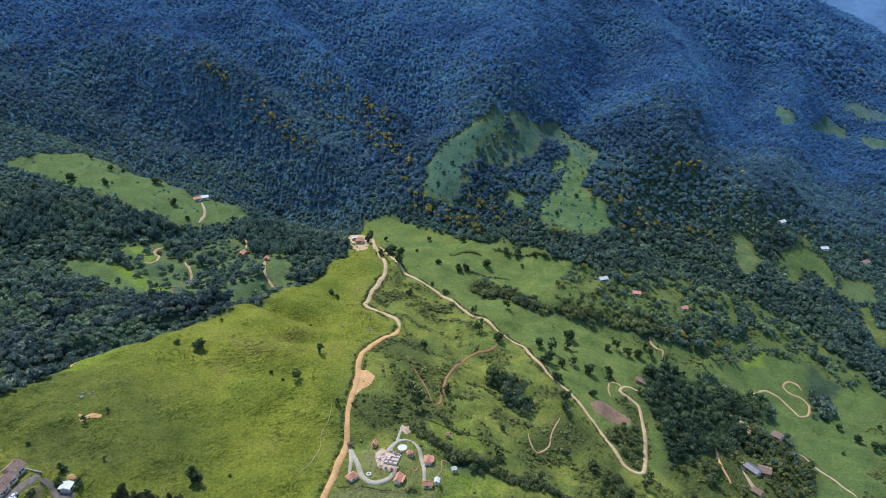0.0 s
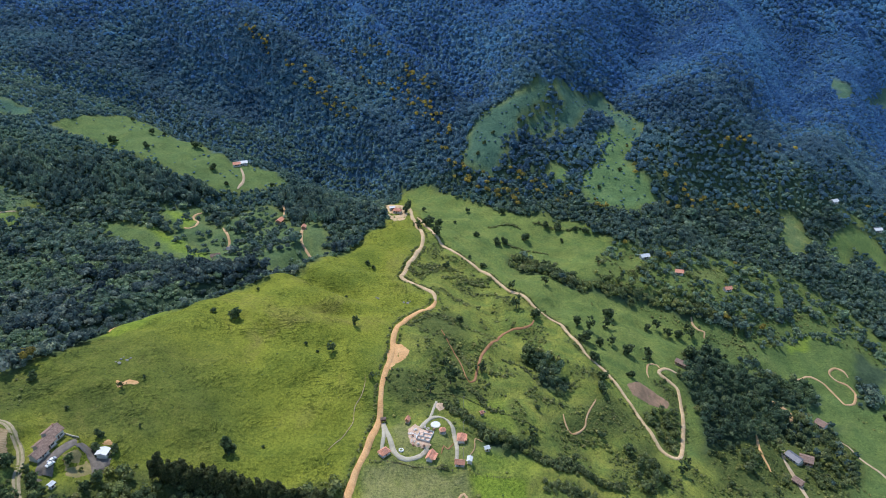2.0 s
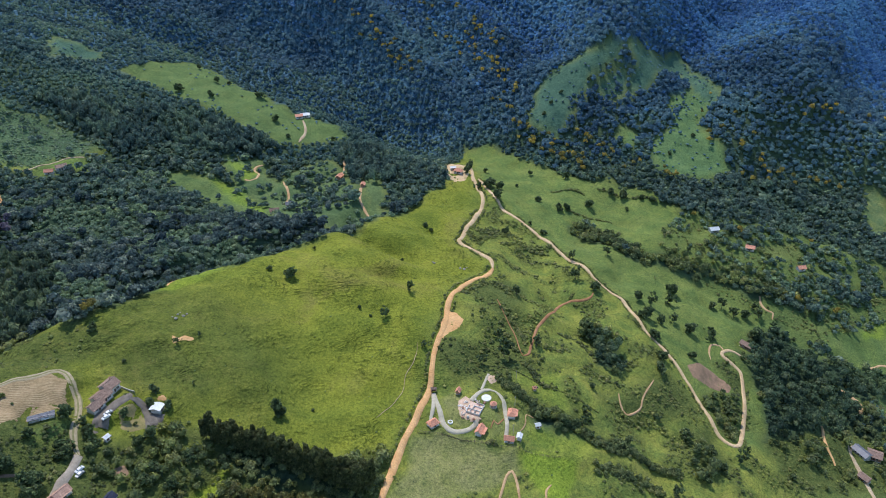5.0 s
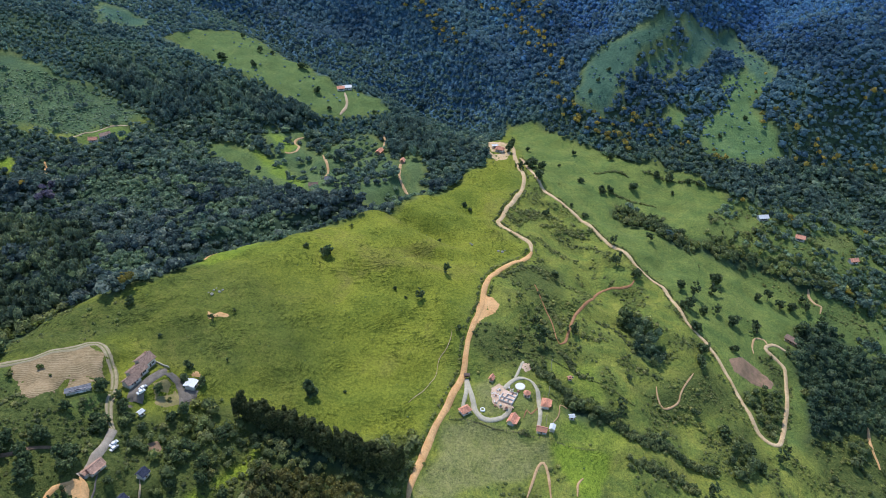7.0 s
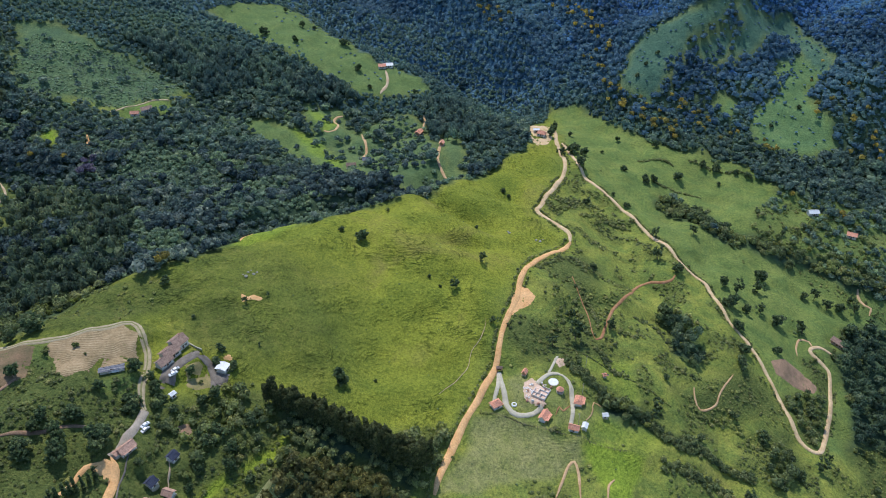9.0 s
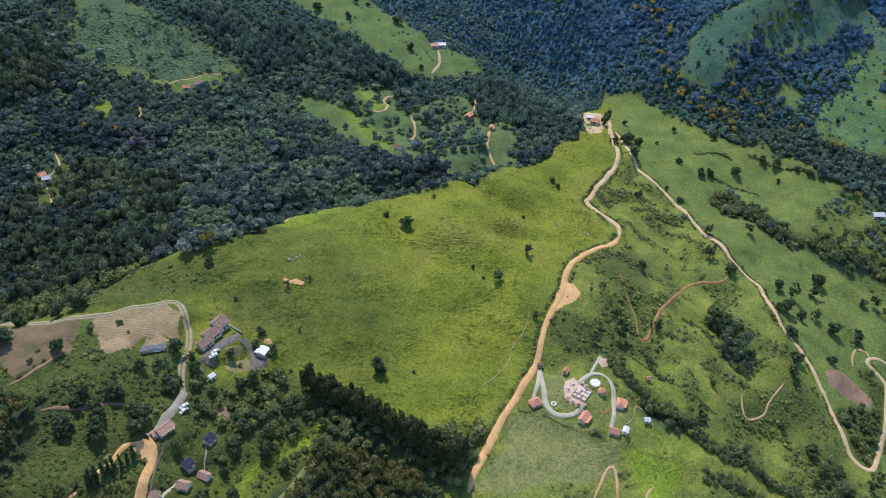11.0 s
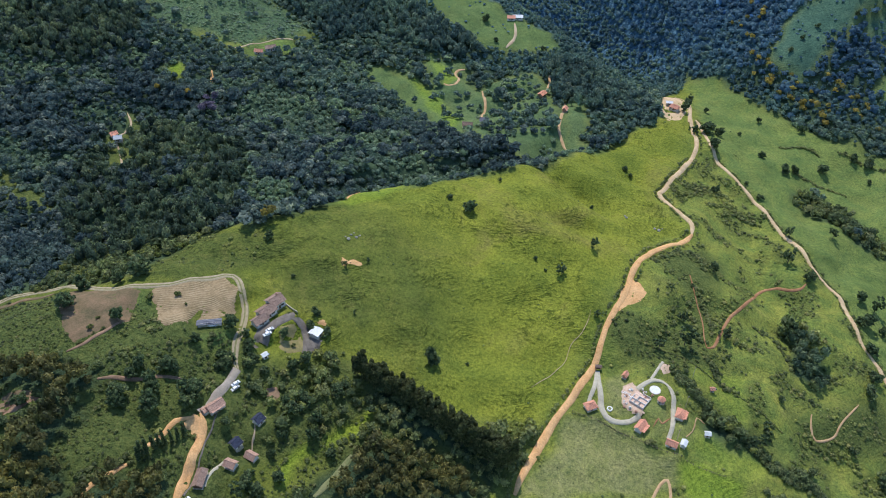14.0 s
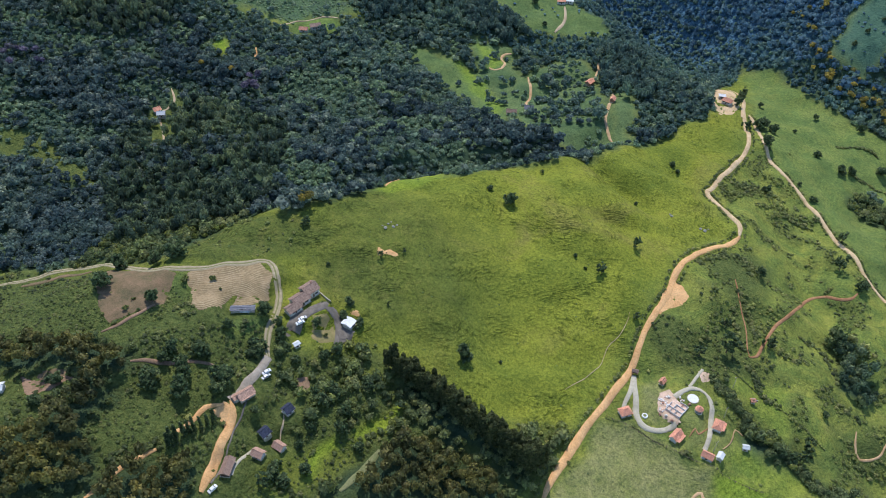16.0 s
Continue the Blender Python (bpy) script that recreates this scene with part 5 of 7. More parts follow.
# ---- woods ----
def icosphere(levels):
    g = (1 + 5 ** 0.5) / 2
    v = [(-1, g, 0), (1, g, 0), (-1, -g, 0), (1, -g, 0), (0, -1, g), (0, 1, g), (0, -1, -g), (0, 1, -g), (g, 0, -1), (g, 0, 1), (-g, 0, -1), (-g, 0, 1)]
    f = [(0, 11, 5), (0, 5, 1), (0, 1, 7), (0, 7, 10), (0, 10, 11), (1, 5, 9), (5, 11, 4), (11, 10, 2), (10, 7, 6), (7, 1, 8),
         (3, 9, 4), (3, 4, 2), (3, 2, 6), (3, 6, 8), (3, 8, 9), (4, 9, 5), (2, 4, 11), (6, 2, 10), (8, 6, 7), (9, 8, 1)]
    v = [Vector(p).normalized() for p in v]
    for _ in range(levels):
        seen, nf = {}, []

        def half(a, b):
            key = (min(a, b), max(a, b))
            if key not in seen:
                seen[key] = len(v)
                v.append(((v[a] + v[b]) / 2).normalized())
            return seen[key]

        for a, b, c in f:
            ab, bc, ca_ = half(a, b), half(b, c), half(c, a)
            nf += [(a, ab, ca_), (b, bc, ab), (c, ca_, bc), (ab, bc, ca_)]
        f = nf
    return np.array(v), np.array(f)


def crown_shape(rng, levels, lumps, rough, low=-0.3, tall=1.0, leaves=60, leaf=0.34, loose=0.75):
    """A leafy crown about one metre in radius: a lumpy inner mass, open below, under a coat of loose leaf sprays."""
    v, f = icosphere(levels)
    hills = []
    for _ in range(lumps):
        d = rng.normal(size=3)
        d[2] = abs(d[2]) * 0.8 - 0.1
        hills.append((d / np.linalg.norm(d), rng.uniform(0.14, 0.36) * rng.choice([1, 1, 1, -0.7]), rng.uniform(0.05, 0.16)))

    def reach(u):
        r = np.full(len(u), 0.8)
        for d, h, w in hills:
            r = r + h * np.exp(-(1 - u @ d) / w)
        return r

    core = v * (reach(v) * (0.86 + rng.normal(0, rough, len(v))))[:, None]
    f = f[v[f].mean(1)[:, 2] > low]
    used, back = np.unique(f, return_inverse=True)
    vs, fs = [core[used]], [back.reshape(-1, 3)]
    u = rng.normal(size=(leaves, 3))
    u[:, 2] = np.where(u[:, 2] < low, -u[:, 2], u[:, 2])
    u /= np.linalg.norm(u, axis=1)[:, None]
    at = u * (reach(u) * rng.uniform(0.84, 1.08, leaves))[:, None]
    lie = u + rng.normal(0, loose, u.shape)
    lie /= np.linalg.norm(lie, axis=1)[:, None]
    e1 = np.cross(lie, rng.normal(size=u.shape))
    e1 /= np.linalg.norm(e1, axis=1)[:, None]
    e2 = np.cross(lie, e1)
    s = (leaf * rng.uniform(0.6, 1.3, leaves))[:, None]
    tri = np.stack([at + e1 * s, at - 0.5 * s * e1 + 0.8 * s * e2, at - 0.5 * s * e1 - 0.8 * s * e2], 1)
    fs.append(np.arange(3 * leaves).reshape(-1, 3) + len(vs[0]))
    vs.append(tri.reshape(-1, 3))
    return np.concatenate(vs) * (1, 1, tall), np.concatenate(fs)


def tinted(me, values):
    me.attributes.new("tint", "FLOAT", "POINT").data.foreach_set("value", np.asarray(values, np.float32))
    return me


def wood_mesh(name, places, sizes, shapes, mat, rng, talls=None):
    """All the crowns of one wood in one mesh; each crown has a tint of its own."""
    n = len(places)
    kind, turn = rng.integers(0, len(shapes), n), rng.uniform(0, 2 * np.pi, n)
    talls = np.ones(n) if talls is None else talls
    lean, own = rng.normal(0, 0.12, (n, 2)), rng.random(n)
    vs, fs, ts, at = [], [], [], 0
    for k, (sv, sf) in enumerate(shapes):
        pick = np.where(kind == k)[0]
        if not len(pick):
            continue
        c, s = np.cos(turn[pick])[:, None], np.sin(turn[pick])[:, None]
        x, y, z = sv[None, :, 0], sv[None, :, 1], sv[None, :, 2]
        size = sizes[pick][:, None]
        v = np.stack([(c * x - s * y) * size + lean[pick, :1] * z * size, (s * x + c * y) * size + lean[pick, 1:] * z * size, z * size * talls[pick][:, None]], -1)
        v += places[pick][:, None]
        vs.append(v.reshape(-1, 3))
        fs.append((sf[None] + (np.arange(len(pick)) * len(sv))[:, None, None] + at).reshape(-1, 3))
        ts.append(np.repeat(own[pick], len(sv)))
        at += len(pick) * len(sv)
    return tinted(mesh_from(name, np.concatenate(vs), np.concatenate(fs), mat, True), np.concatenate(ts))


def scatter(rng, x0, y0, x1, y1, gap):
    """Places on a shaken grid."""
    x, y = np.meshgrid(np.arange(x0, x1, gap), np.arange(y0, y1, gap))
    x = x + (np.arange(x.shape[0]) % 2)[:, None] * gap / 2
    return (x + rng.uniform(-0.6, 0.6, x.shape) * gap).ravel(), (y + rng.uniform(-0.6, 0.6, y.shape) * gap).ravel()


SEEN = [(-200, 110), (-290, 150), (-440, 270), (-610, 450), (-590, 560), (-575, 760), (-610, 920), (-620, 1100), (-610, 1320), (-400, 1360), (-180, 1320), (0, 1275),
        (250, 1225), (380, 1310), (510, 1400), (690, 1540), (870, 1630), (1080, 1720), (1400, 1850), (1100, 1150), (870, 890), (520, 440), (400, 280), (200, 150)]
HOMES = [(hx, hy, 7.0) for hx, hy in AT_ESTATE + AT_FARM + AT_KNOLL + AT_WEST + AT_DALE + AT_LOWER + AT_EDGE] + [(hx, hy, 4.0) for hx, hy in AT_CARS] + [(hx, hy, 9.0) for hx, hy in AT_SITE]


def clear_of_ways(x, y, more=1.5):
    ok = np.ones(x.shape, bool)
    for _, line, wide, _, _ in ROADS:
        d, _ = along(x, y, line)
        ok &= d > wide / 2 + more
    for hx, hy, r in HOMES:
        ok &= np.hypot(x - hx, y - hy) > r
    for poly in (YARD_APRON, YARD_PARKING, DRY_LAWN, TURNING, SITE_BARE, PLOUGHED, FALLOW, RAW_EARTH, FARM_YARD, EARTH_PAD, EARTH_PLOT, KNOB_PAD, BANK_BROWN, RED_PATCH):
        ok &= ~inside(x, y, poly)
    return ok


rng = np.random.default_rng(7)
NEAR_CROWNS = [crown_shape(rng, 0, 8, 0.06, -0.3, 0.9, 56, 0.32, 0.6) for _ in range(12)]
MID_CROWNS = [crown_shape(rng, 0, 7, 0.07, -0.25, 0.92, 34, 0.40, 0.55) for _ in range(12)]
FAR_CROWNS = [crown_shape(rng, 0, 6, 0.08, -0.2, 0.95, 14, 0.42, 0.35) for _ in range(12)]
SMALL_CROWNS = [crown_shape(rng, 0, 5, 0.1, -0.05, 0.48, 15, 0.42, 0.45) for _ in range(10)]


def wood(name, label, x, y, size, lift, shapes, mat, category="trees", tall=None):
    z = height(x, y) + size * lift
    ob = new(name, wood_mesh(name, np.c_[x, y, z], size, shapes, mat, rng, tall))
    return tagged(ob, label, category, kind="stuff")


def tree_cover(x, y):
    """How likely a tree stands at a place, 0 to 1."""
    w = wood_cover(x, y)
    w = np.maximum(w, spread(x, y, MIXED_EAST, 8) * (0.02 + 0.70 * patchy(x, y, 30)))
    for poly in (THICKET_EAST, THICKET_BEND):
        w = np.maximum(w, spread(x, y, poly, 5) * 0.62)
    w = np.maximum(w, spread(x, y, SCRUB_HOUSE, 6) * (0.02 + 0.52 * patchy(x, y, 22, 2.0)))
    w = np.maximum(w, spread(x, y, MIXED_DALE, 8) * (0.1 + 0.82 * patchy(x, y, 26, 8.0)))
    w = np.maximum(w, spread(x, y, SCRUB_ROW, 3) * 0.6)
    w = np.maximum(w, spread(x, y, GROVE_LOW, 5) * 0.6)
    w = np.maximum(w, spread(x, y, WOOD_FARM, 5) * (0.36 + 0.5 * patchy(x, y, 17, 5.0)))
    w = np.maximum(w, spread(x, y, MIXED_SOUTH, 8) * (0.02 + 0.6 * patchy(x, y, 20, 6.0)))
    w = np.maximum(w, spread(x, y, MEADOW_GLEN, 4) * np.clip(1.4 * patchy(x, y, 26, 1.0) - 0.48, 0, 0.5))
    w = np.maximum(w, spread(x, y, GLADE_YARD, 4) * np.clip(1.5 * patchy(x, y, 18, 1.0) - 0.42, 0, 0.6))
    w = np.maximum(w, spread(x, y, YOUNG_SLOPE, 4) * np.clip(1.3 * patchy(x, y, 16, 2.0) - 0.5, 0, 0.36))
    w = np.maximum(w, spread(x, y, GLADE_LONG, 4) * np.clip(1.3 * patchy(x, y, 14, 1.0) - 0.62, 0, 0.4))
    for poly in (YARD_GROVE, LANE_GROVE):
        w = np.maximum(w, spread(x, y, poly, 3) * (0.3 + 0.5 * patchy(x, y, 15, 3.0)))
    for poly in (GLADE_WEST, FOREST_GAP):
        w = np.maximum(w, spread(x, y, poly, 4) * (0.15 + 0.6 * patchy(x, y, 15, 3.0)))
    w = np.minimum(w, 1 - spread(x, y, WOOD_DALE, 2) * np.clip(2.2 * patchy(x, y, 21, 3.5) - 1.25, 0, 0.8))
    for poly in (LIME_BANK, LIME_PATCH):
        w = np.minimum(w, 1 - spread(x, y, poly, 3))
    for poly in (STRIP_EAST, SPUR_LAWN, EAST_GARDEN, DALE_SIDE, SPUR_MEADOW, MEADOW_EDGE, MEADOW_MID, DALE_STRIP, DALE_GAP, DALE_LIME):
        w = np.minimum(w, 1 - spread(x, y, poly, 6))
    return w


def among(x, y, *polys):
    hit = np.zeros(x.shape, bool)
    for poly in polys:
        hit |= inside(x, y, poly)
    return hit


# nearer woods: west of the ridge, the farm's hollow, the east dale
x, y = scatter(rng, -660, 100, 480, 650, 3.7)
ok = inside(x, y, SEEN) & (y < 640)
x, y = x[ok], y[ok]
ok = (tree_cover(x, y) > rng.uniform(0.25, 0.75, len(x))) & clear_of_ways(x, y)
x, y = x[ok], y[ok]
gum = among(x, y, WOOD_CORNER, WOOD_LEFT, WOOD_SOUTH, WOOD_BANK)
tall = among(x, y, STAND_WEST, STAND_TOP) & (rng.random(len(x)) < 0.4)
copse = ~gum & ~tall & among(x, y, WOOD_DALE, WOOD_COPSE) & (rng.random(len(x)) < 0.92)
a = ~gum & ~tall & ~copse
shady = among(x, y, STAND_TOP, EDGE_WEST)
grown = 0.6 * patchy(0.45 * x, y, 60, 4.0) + 0.4 * patchy(x, y, 24, 9.0)
young = a & ~shady & (rng.random(len(x)) < 0.06 + np.clip((grown - 0.47) * 5.0, 0, 0.8) + 0.75 * np.maximum.reduce([spread(x, y, poly, 45.0) for poly in (SCRUB_WEST, SCRUB_SLOPE, SCRUB_GLADE, YOUNG_SLOPE, YOUNG_TOP, YOUNG_BANK, YOUNG_CREST)]) * (0.45 + 0.9 * patchy(x, y, 13, 7.0)))
size = rng.uniform(1.4, 2.7, len(x)) * np.where(rng.random(len(x)) < 0.1, 1.4, 1.0) * np.where(grown < 0.42, 1.4, 1.0)
east_of = x + 0.6 * (y - 400) + rng.normal(0, 45, len(x))
farm = a & (((y < 310) & (x > -300) & (x < 10)) | ((x > 10) & (east_of < 300) & (y < 540) & ~inside(x, y, WILD)))
pale = farm & (rng.random(len(x)) < 0.12 + 0.3 * (patchy(x, y, 30, 4.0) > 0.55))
farm &= ~pale
dale = a & ~farm & ~pale & ((x > 10) | (y > 520))
fresh = dale & (rng.random(len(x)) < 0.3 + 0.4 * among(x, y, MIXED_EAST, MIXED_DALE))
dale &= ~fresh
young = (young & ~farm & ~pale & ~dale) | fresh
dark = a & ~farm & ~pale & ~dale & ~young
wood("farm_wood", "olive green trees in the farm's hollow", x[farm], y[farm], size[farm], rng.uniform(0.5, 1.3, farm.sum()), NEAR_CROWNS, LEAF_FARM)
wood("near_wood", "dense dark green broadleaf wood on the slope", x[dark], y[dark], size[dark], rng.uniform(0.5, 1.5, dark.sum()), NEAR_CROWNS, LEAF_WEST)
wood("dale_wood", "dense green trees of the east dale, some haze blue in their colour", x[dale], y[dale], size[dale], rng.uniform(0.5, 1.5, dale.sum()), MID_CROWNS, LEAF_STAND)
wood("young_wood", "lighter green young trees on the west slope", x[young], y[young], size[young] * 0.95, rng.uniform(0.15, 0.6, young.sum()), MID_CROWNS, LEAF_YOUNG)
wood("pale_wood", "light green trees and shrubs among the wood", x[pale], y[pale], size[pale] * 0.8, rng.uniform(0.5, 1.2, pale.sum()), NEAR_CROWNS, LEAF_SCRUB)
wood("eucalypt_wood", "olive green eucalypt plantation with rounded crowns", x[gum], y[gum], rng.uniform(1.9, 2.7, gum.sum()), rng.uniform(2.4, 3.6, gum.sum()), NEAR_CROWNS, LEAF_EUCALYPT, tall=rng.uniform(1.1, 1.6, gum.sum()))
wood("copse_wood", "dark green copses of the east pasture", x[copse], y[copse], rng.uniform(1.2, 3.2, copse.sum()), rng.uniform(1.4, 2.6, copse.sum()), NEAR_CROWNS, LEAF_COPSE, tall=rng.uniform(1.0, 1.4, copse.sum()))
wood("tall_wood", "stand of tall slender dark trees", x[tall], y[tall], rng.uniform(2.0, 3.3, tall.sum()), rng.uniform(1.6, 2.8, tall.sum()), NEAR_CROWNS, LEAF_TALL, tall=rng.uniform(1.4, 2.3, tall.sum()))
# valley and mountain woods
lower, upper = scatter(rng, -760, 380, 1150, 860, 4.3), scatter(rng, -760, 860, 1150, 1330, 4.7)
x, y = np.concatenate([lower[0], upper[0]]), np.concatenate([lower[1], upper[1]])
ok = inside(x, y, SEEN) & ((y >= 640) | (x >= 480))
x, y = x[ok], y[ok]
ok = (wood_cover(x, y) > rng.uniform(0.3, 0.7, len(x))) & clear_of_ways(x, y)
x, y = x[ok], y[ok]
size = rng.uniform(2.0, 3.3, len(x)) * np.where(y > 860, 1.02, 1.0) * np.where(rng.random(len(x)) < 0.06, 1.4, 1.0)
lift = rng.uniform(0.15, 1.0, len(x))
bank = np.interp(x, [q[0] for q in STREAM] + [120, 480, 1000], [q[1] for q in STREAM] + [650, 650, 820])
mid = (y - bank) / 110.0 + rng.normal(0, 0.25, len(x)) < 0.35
# trees farther up take the bluer leaf, so the painted haze deepens with distance
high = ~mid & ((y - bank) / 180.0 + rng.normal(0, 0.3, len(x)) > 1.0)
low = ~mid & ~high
wood("mountain_wood", "dense mountain forest with distance haze painted into its leaf blue", x[high], y[high], size[high], lift[high], FAR_CROWNS, LEAF_UPPER_HAZE)
wood("mountain_foot_wood", "dense forest at the mountain's foot, leaf colour tinted haze blue", x[low], y[low], size[low] * 1.22, lift[low], FAR_CROWNS, LEAF_FAR_HAZE)
fresh = mid & (x < 60) & ((y < bank) | (rng.random(len(x)) < 0.4)) & (0.6 * patchy(0.45 * x, y, 60, 4.0) + 0.4 * patchy(x, y, 24, 9.0) + rng.normal(0, 0.08, len(x)) > 0.40)
mid &= ~fresh
wood("fresh_wood", "lighter green young forest on the hill farm's slopes", x[fresh], y[fresh], size[fresh] * 0.85, lift[fresh] * 0.6, FAR_CROWNS, LEAF_FRESH)
wood("foothill_wood", "dense green forest on the foothills and glen", x[mid], y[mid], size[mid] * 0.9, lift[mid], FAR_CROWNS, LEAF_DALE)
x, y = scatter(rng, -400, 570, -20, 720, 4.6)
ok = among(x, y, STAND_HILL, STAND_GLEN) & (rng.random(len(x)) < 0.7) & clear_of_ways(x, y)
wood("hill_stand", "stand of tall trees below the hill meadow", x[ok], y[ok], rng.uniform(2.4, 3.6, ok.sum()), rng.uniform(1.4, 2.2, ok.sum()), NEAR_CROWNS, LEAF_STAND, tall=rng.uniform(1.3, 2.0, ok.sum()))
x, y = scatter(rng, -700, 1330, 1500, 1900, 9.0)
ok = inside(x, y, SEEN) & (wood_cover(x, y) > 0.5)
x, y = x[ok], y[ok]
wood("upper_wood", "distant forest on the upper mountain", x, y, rng.uniform(4.0, 6.5, len(x)), 0.5, FAR_CROWNS, LEAF_UPPER_HAZE)
# flowering trees
p = np.array(YELLOW_A + YELLOW_B + YELLOW_C + YELLOW_D + YELLOW_E, float)
wood("yellow_trees", "scattered yellow-flowering trees in the mountain forest", p[:, 0], p[:, 1], rng.uniform(2.0, 3.4, len(p)), 2.0, FAR_CROWNS, LEAF_YELLOW)
p = np.array(YELLOW_NEAR, float)
wood("yellow_bushes", "yellow-flowering trees at the edge of the wood", p[:, 0], p[:, 1], rng.uniform(2.2, 2.9, len(p)), 2.6, NEAR_CROWNS, LEAF_YELLOW)
p = np.array(YELLOW_DALE, float)
wood("yellow_dale_trees", "yellow-flowering trees in the dale", p[:, 0], p[:, 1], rng.uniform(1.7, 2.6, len(p)), 2.0, NEAR_CROWNS, LEAF_YELLOW)
p = np.array(PURPLE_NEAR, float)
wood("purple_trees", "purple-flowering trees in the wood", p[:, 0], p[:, 1], rng.uniform(2.4, 3.2, len(p)), 2.2, NEAR_CROWNS, LEAF_PURPLE)


# ---- scrub, hedges and bushes ----
def bushes_along(line, wide, gap):
    p = smooth_line(line, gap)
    q = p + rng.normal(0, wide / 2, p.shape)
    return q[:, 0], q[:, 1]


xs, ys, sz = [], [], []
x, y = scatter(rng, -460, 100, 420, 640, 1.9)
zones = np.maximum.reduce([spread(x, y, poly, 8) * much for poly, much in
                           ((BRACKEN, 1.8), (GREEN_BANK, 1.3), (YARD_GROVE, 1.1), (LANE_GROVE, 1.1), (GROVE_LOW, 0.9), (WOOD_FARM, 0.8), (DARK_EAST, 0.9), (SCRUB_MID, 0.4), (GLADE_EAST, 0.7), (THICKET_EAST, 0.8), (THICKET_BEND, 0.8), (NEAR_SCRUB, 1.0), (SCRUB_TERRACE, 0.7),
                            (SCRUB_HOUSE, 0.9), (SCRUB_ROW, 1.2), (HAIRPIN_SCRUB, 0.9), (SCRUB_YARD, 1.0), (MIXED_DALE, 0.6), (MIXED_SOUTH, 0.7), (MIXED_EAST, 0.6), (WOOD_LOW, 0.4))])
zones = np.maximum.reduce([zones, 0.9 * scrubby(x, y), 1.9 * spread(x, y, YOUNG_SLOPE, 6), 0.8 * spread(x, y, DARK_TRACK_EAST, 6), 0.9 * spread(x, y, THICKET_SOUTH, 6), 0.4 * spread(x, y, ROUGH_CREST, 10)])
ok = (zones * (0.1 + 1.3 * patchy(x, y, 30, 3.0) ** 1.5 + 0.5 * patchy(x, y, 9, 5.0)) > rng.uniform(0.3, 1.0, len(x))) & clear_of_ways(x, y, 0.8) & ~among(x, y, PALE_FIELD, LIME_FIELD, LAWN_SOUTH, LAWN_EAST, LAWN_LOW, PLOUGHED, LIME_BANK, LIME_PATCH) & (wood_cover(x, y) < 0.6)
xs.append(x[ok]), ys.append(y[ok]), sz.append((0.36 + 1.0 * rng.random(ok.sum()) ** 2.2) * (0.7 + 0.8 * patchy(x[ok], y[ok], 16, 7.0)) * (1.0 - 0.3 * among(x[ok], y[ok], BRACKEN, GREEN_BANK)))
for line, wide, gap in ((HEDGE_A, 1.2, 0.9), (HEDGE_B, 1.4, 0.9), (HEDGE_C, 1.2, 0.9), (HEDGE_D, 3.5, 0.5), (HEDGE_E, 4.0, 0.5), (HEDGE_F, 3.0, 0.7),
                        (HEDGE_G, 3.5, 0.6), (HEDGE_H, 3.5, 0.6), (HEDGE_I, 4.0, 0.6), (HEDGE_J, 3.0, 0.6), (HEDGE_K, 3.5, 0.7), (HEDGE_L, 3.5, 0.7),
                        (HEDGE_M, 3.0, 0.6), (HEDGE_N, 3.0, 0.7), (HEDGE_O, 4.0, 0.5), (HEDGE_P, 3.0, 0.6)):
    x, y = bushes_along(line, wide, gap)
    xs.append(x), ys.append(y), sz.append(rng.uniform(0.7, 1.9, len(x)))
for line in (HEDGE_Q, HEDGE_R, HEDGE_YARD, HEDGE_HOUSE, HEDGE_YARD, HEDGE_HOUSE):
    x, y = bushes_along(line, 0.7 if line in (HEDGE_YARD, HEDGE_HOUSE) else 0.3, 0.42)
    xs.append(x), ys.append(y), sz.append(rng.uniform(0.3, 0.6, len(x)))
for line, off, first, last, gap in ((RIDGE_ROAD, 3.4, 0.0, 1.0, 0.8), (RIDGE_ROAD, -3.3, 0.5, 0.95, 1.5), (UPPER_ROAD, -3.2, 0.0, 0.95, 0.9), (UPPER_ROAD, 3.2, 0.1, 0.6, 0.8), (EAST_ROAD, 2.4, 0.0, 0.6, 1.5), (EAST_ROAD, -2.4, 0.1, 0.95, 2.0), (FARM_DRIVE, 3.2, 0.3, 1.0, 2.0)):
    p = smooth_line(line, gap)
    w = np.gradient(p, axis=0)
    w /= np.linalg.norm(w, axis=1)[:, None]
    p = (p + np.c_[-w[:, 1], w[:, 0]] * off)[int(first * len(p)):int(last * len(p))]
    p = p[rng.random(len(p)) < 0.35 + 0.6 * (patchy(p[:, 0], p[:, 1], 20, 6.0) > 0.5)] 
    p = p + rng.normal(0, 0.35, p.shape)
    xs.append(p[:, 0]), ys.append(p[:, 1]), sz.append(rng.uniform(0.6, 1.35, len(p)))
x, y, size = np.concatenate(xs), np.concatenate(ys), np.concatenate(sz)
ok = clear_of_ways(x, y, 0.3)
x, y, size = x[ok], y[ok], size[ok]
upper_ = (x < -200) & (y > 400)
lush_ = ~upper_ & among(x, y, BRACKEN, GREEN_BANK, NEAR_SCRUB, DARK_EAST, HAIRPIN_SCRUB, GROVE_LOW) | ~upper_ & (rng.random(len(x)) < 0.3)
wood("hill_scrub", "dense low green scrub on the hill farm's slope", x[upper_], y[upper_], size[upper_], 0.35, SMALL_CROWNS, LEAF_YOUNG, "bushes")
plain_ = ~lush_ & ~upper_
wood("bracken", "dense low bracken and shrubs in deep green", x[lush_], y[lush_], size[lush_], 0.35, SMALL_CROWNS, LEAF_BRACKEN, "bushes")
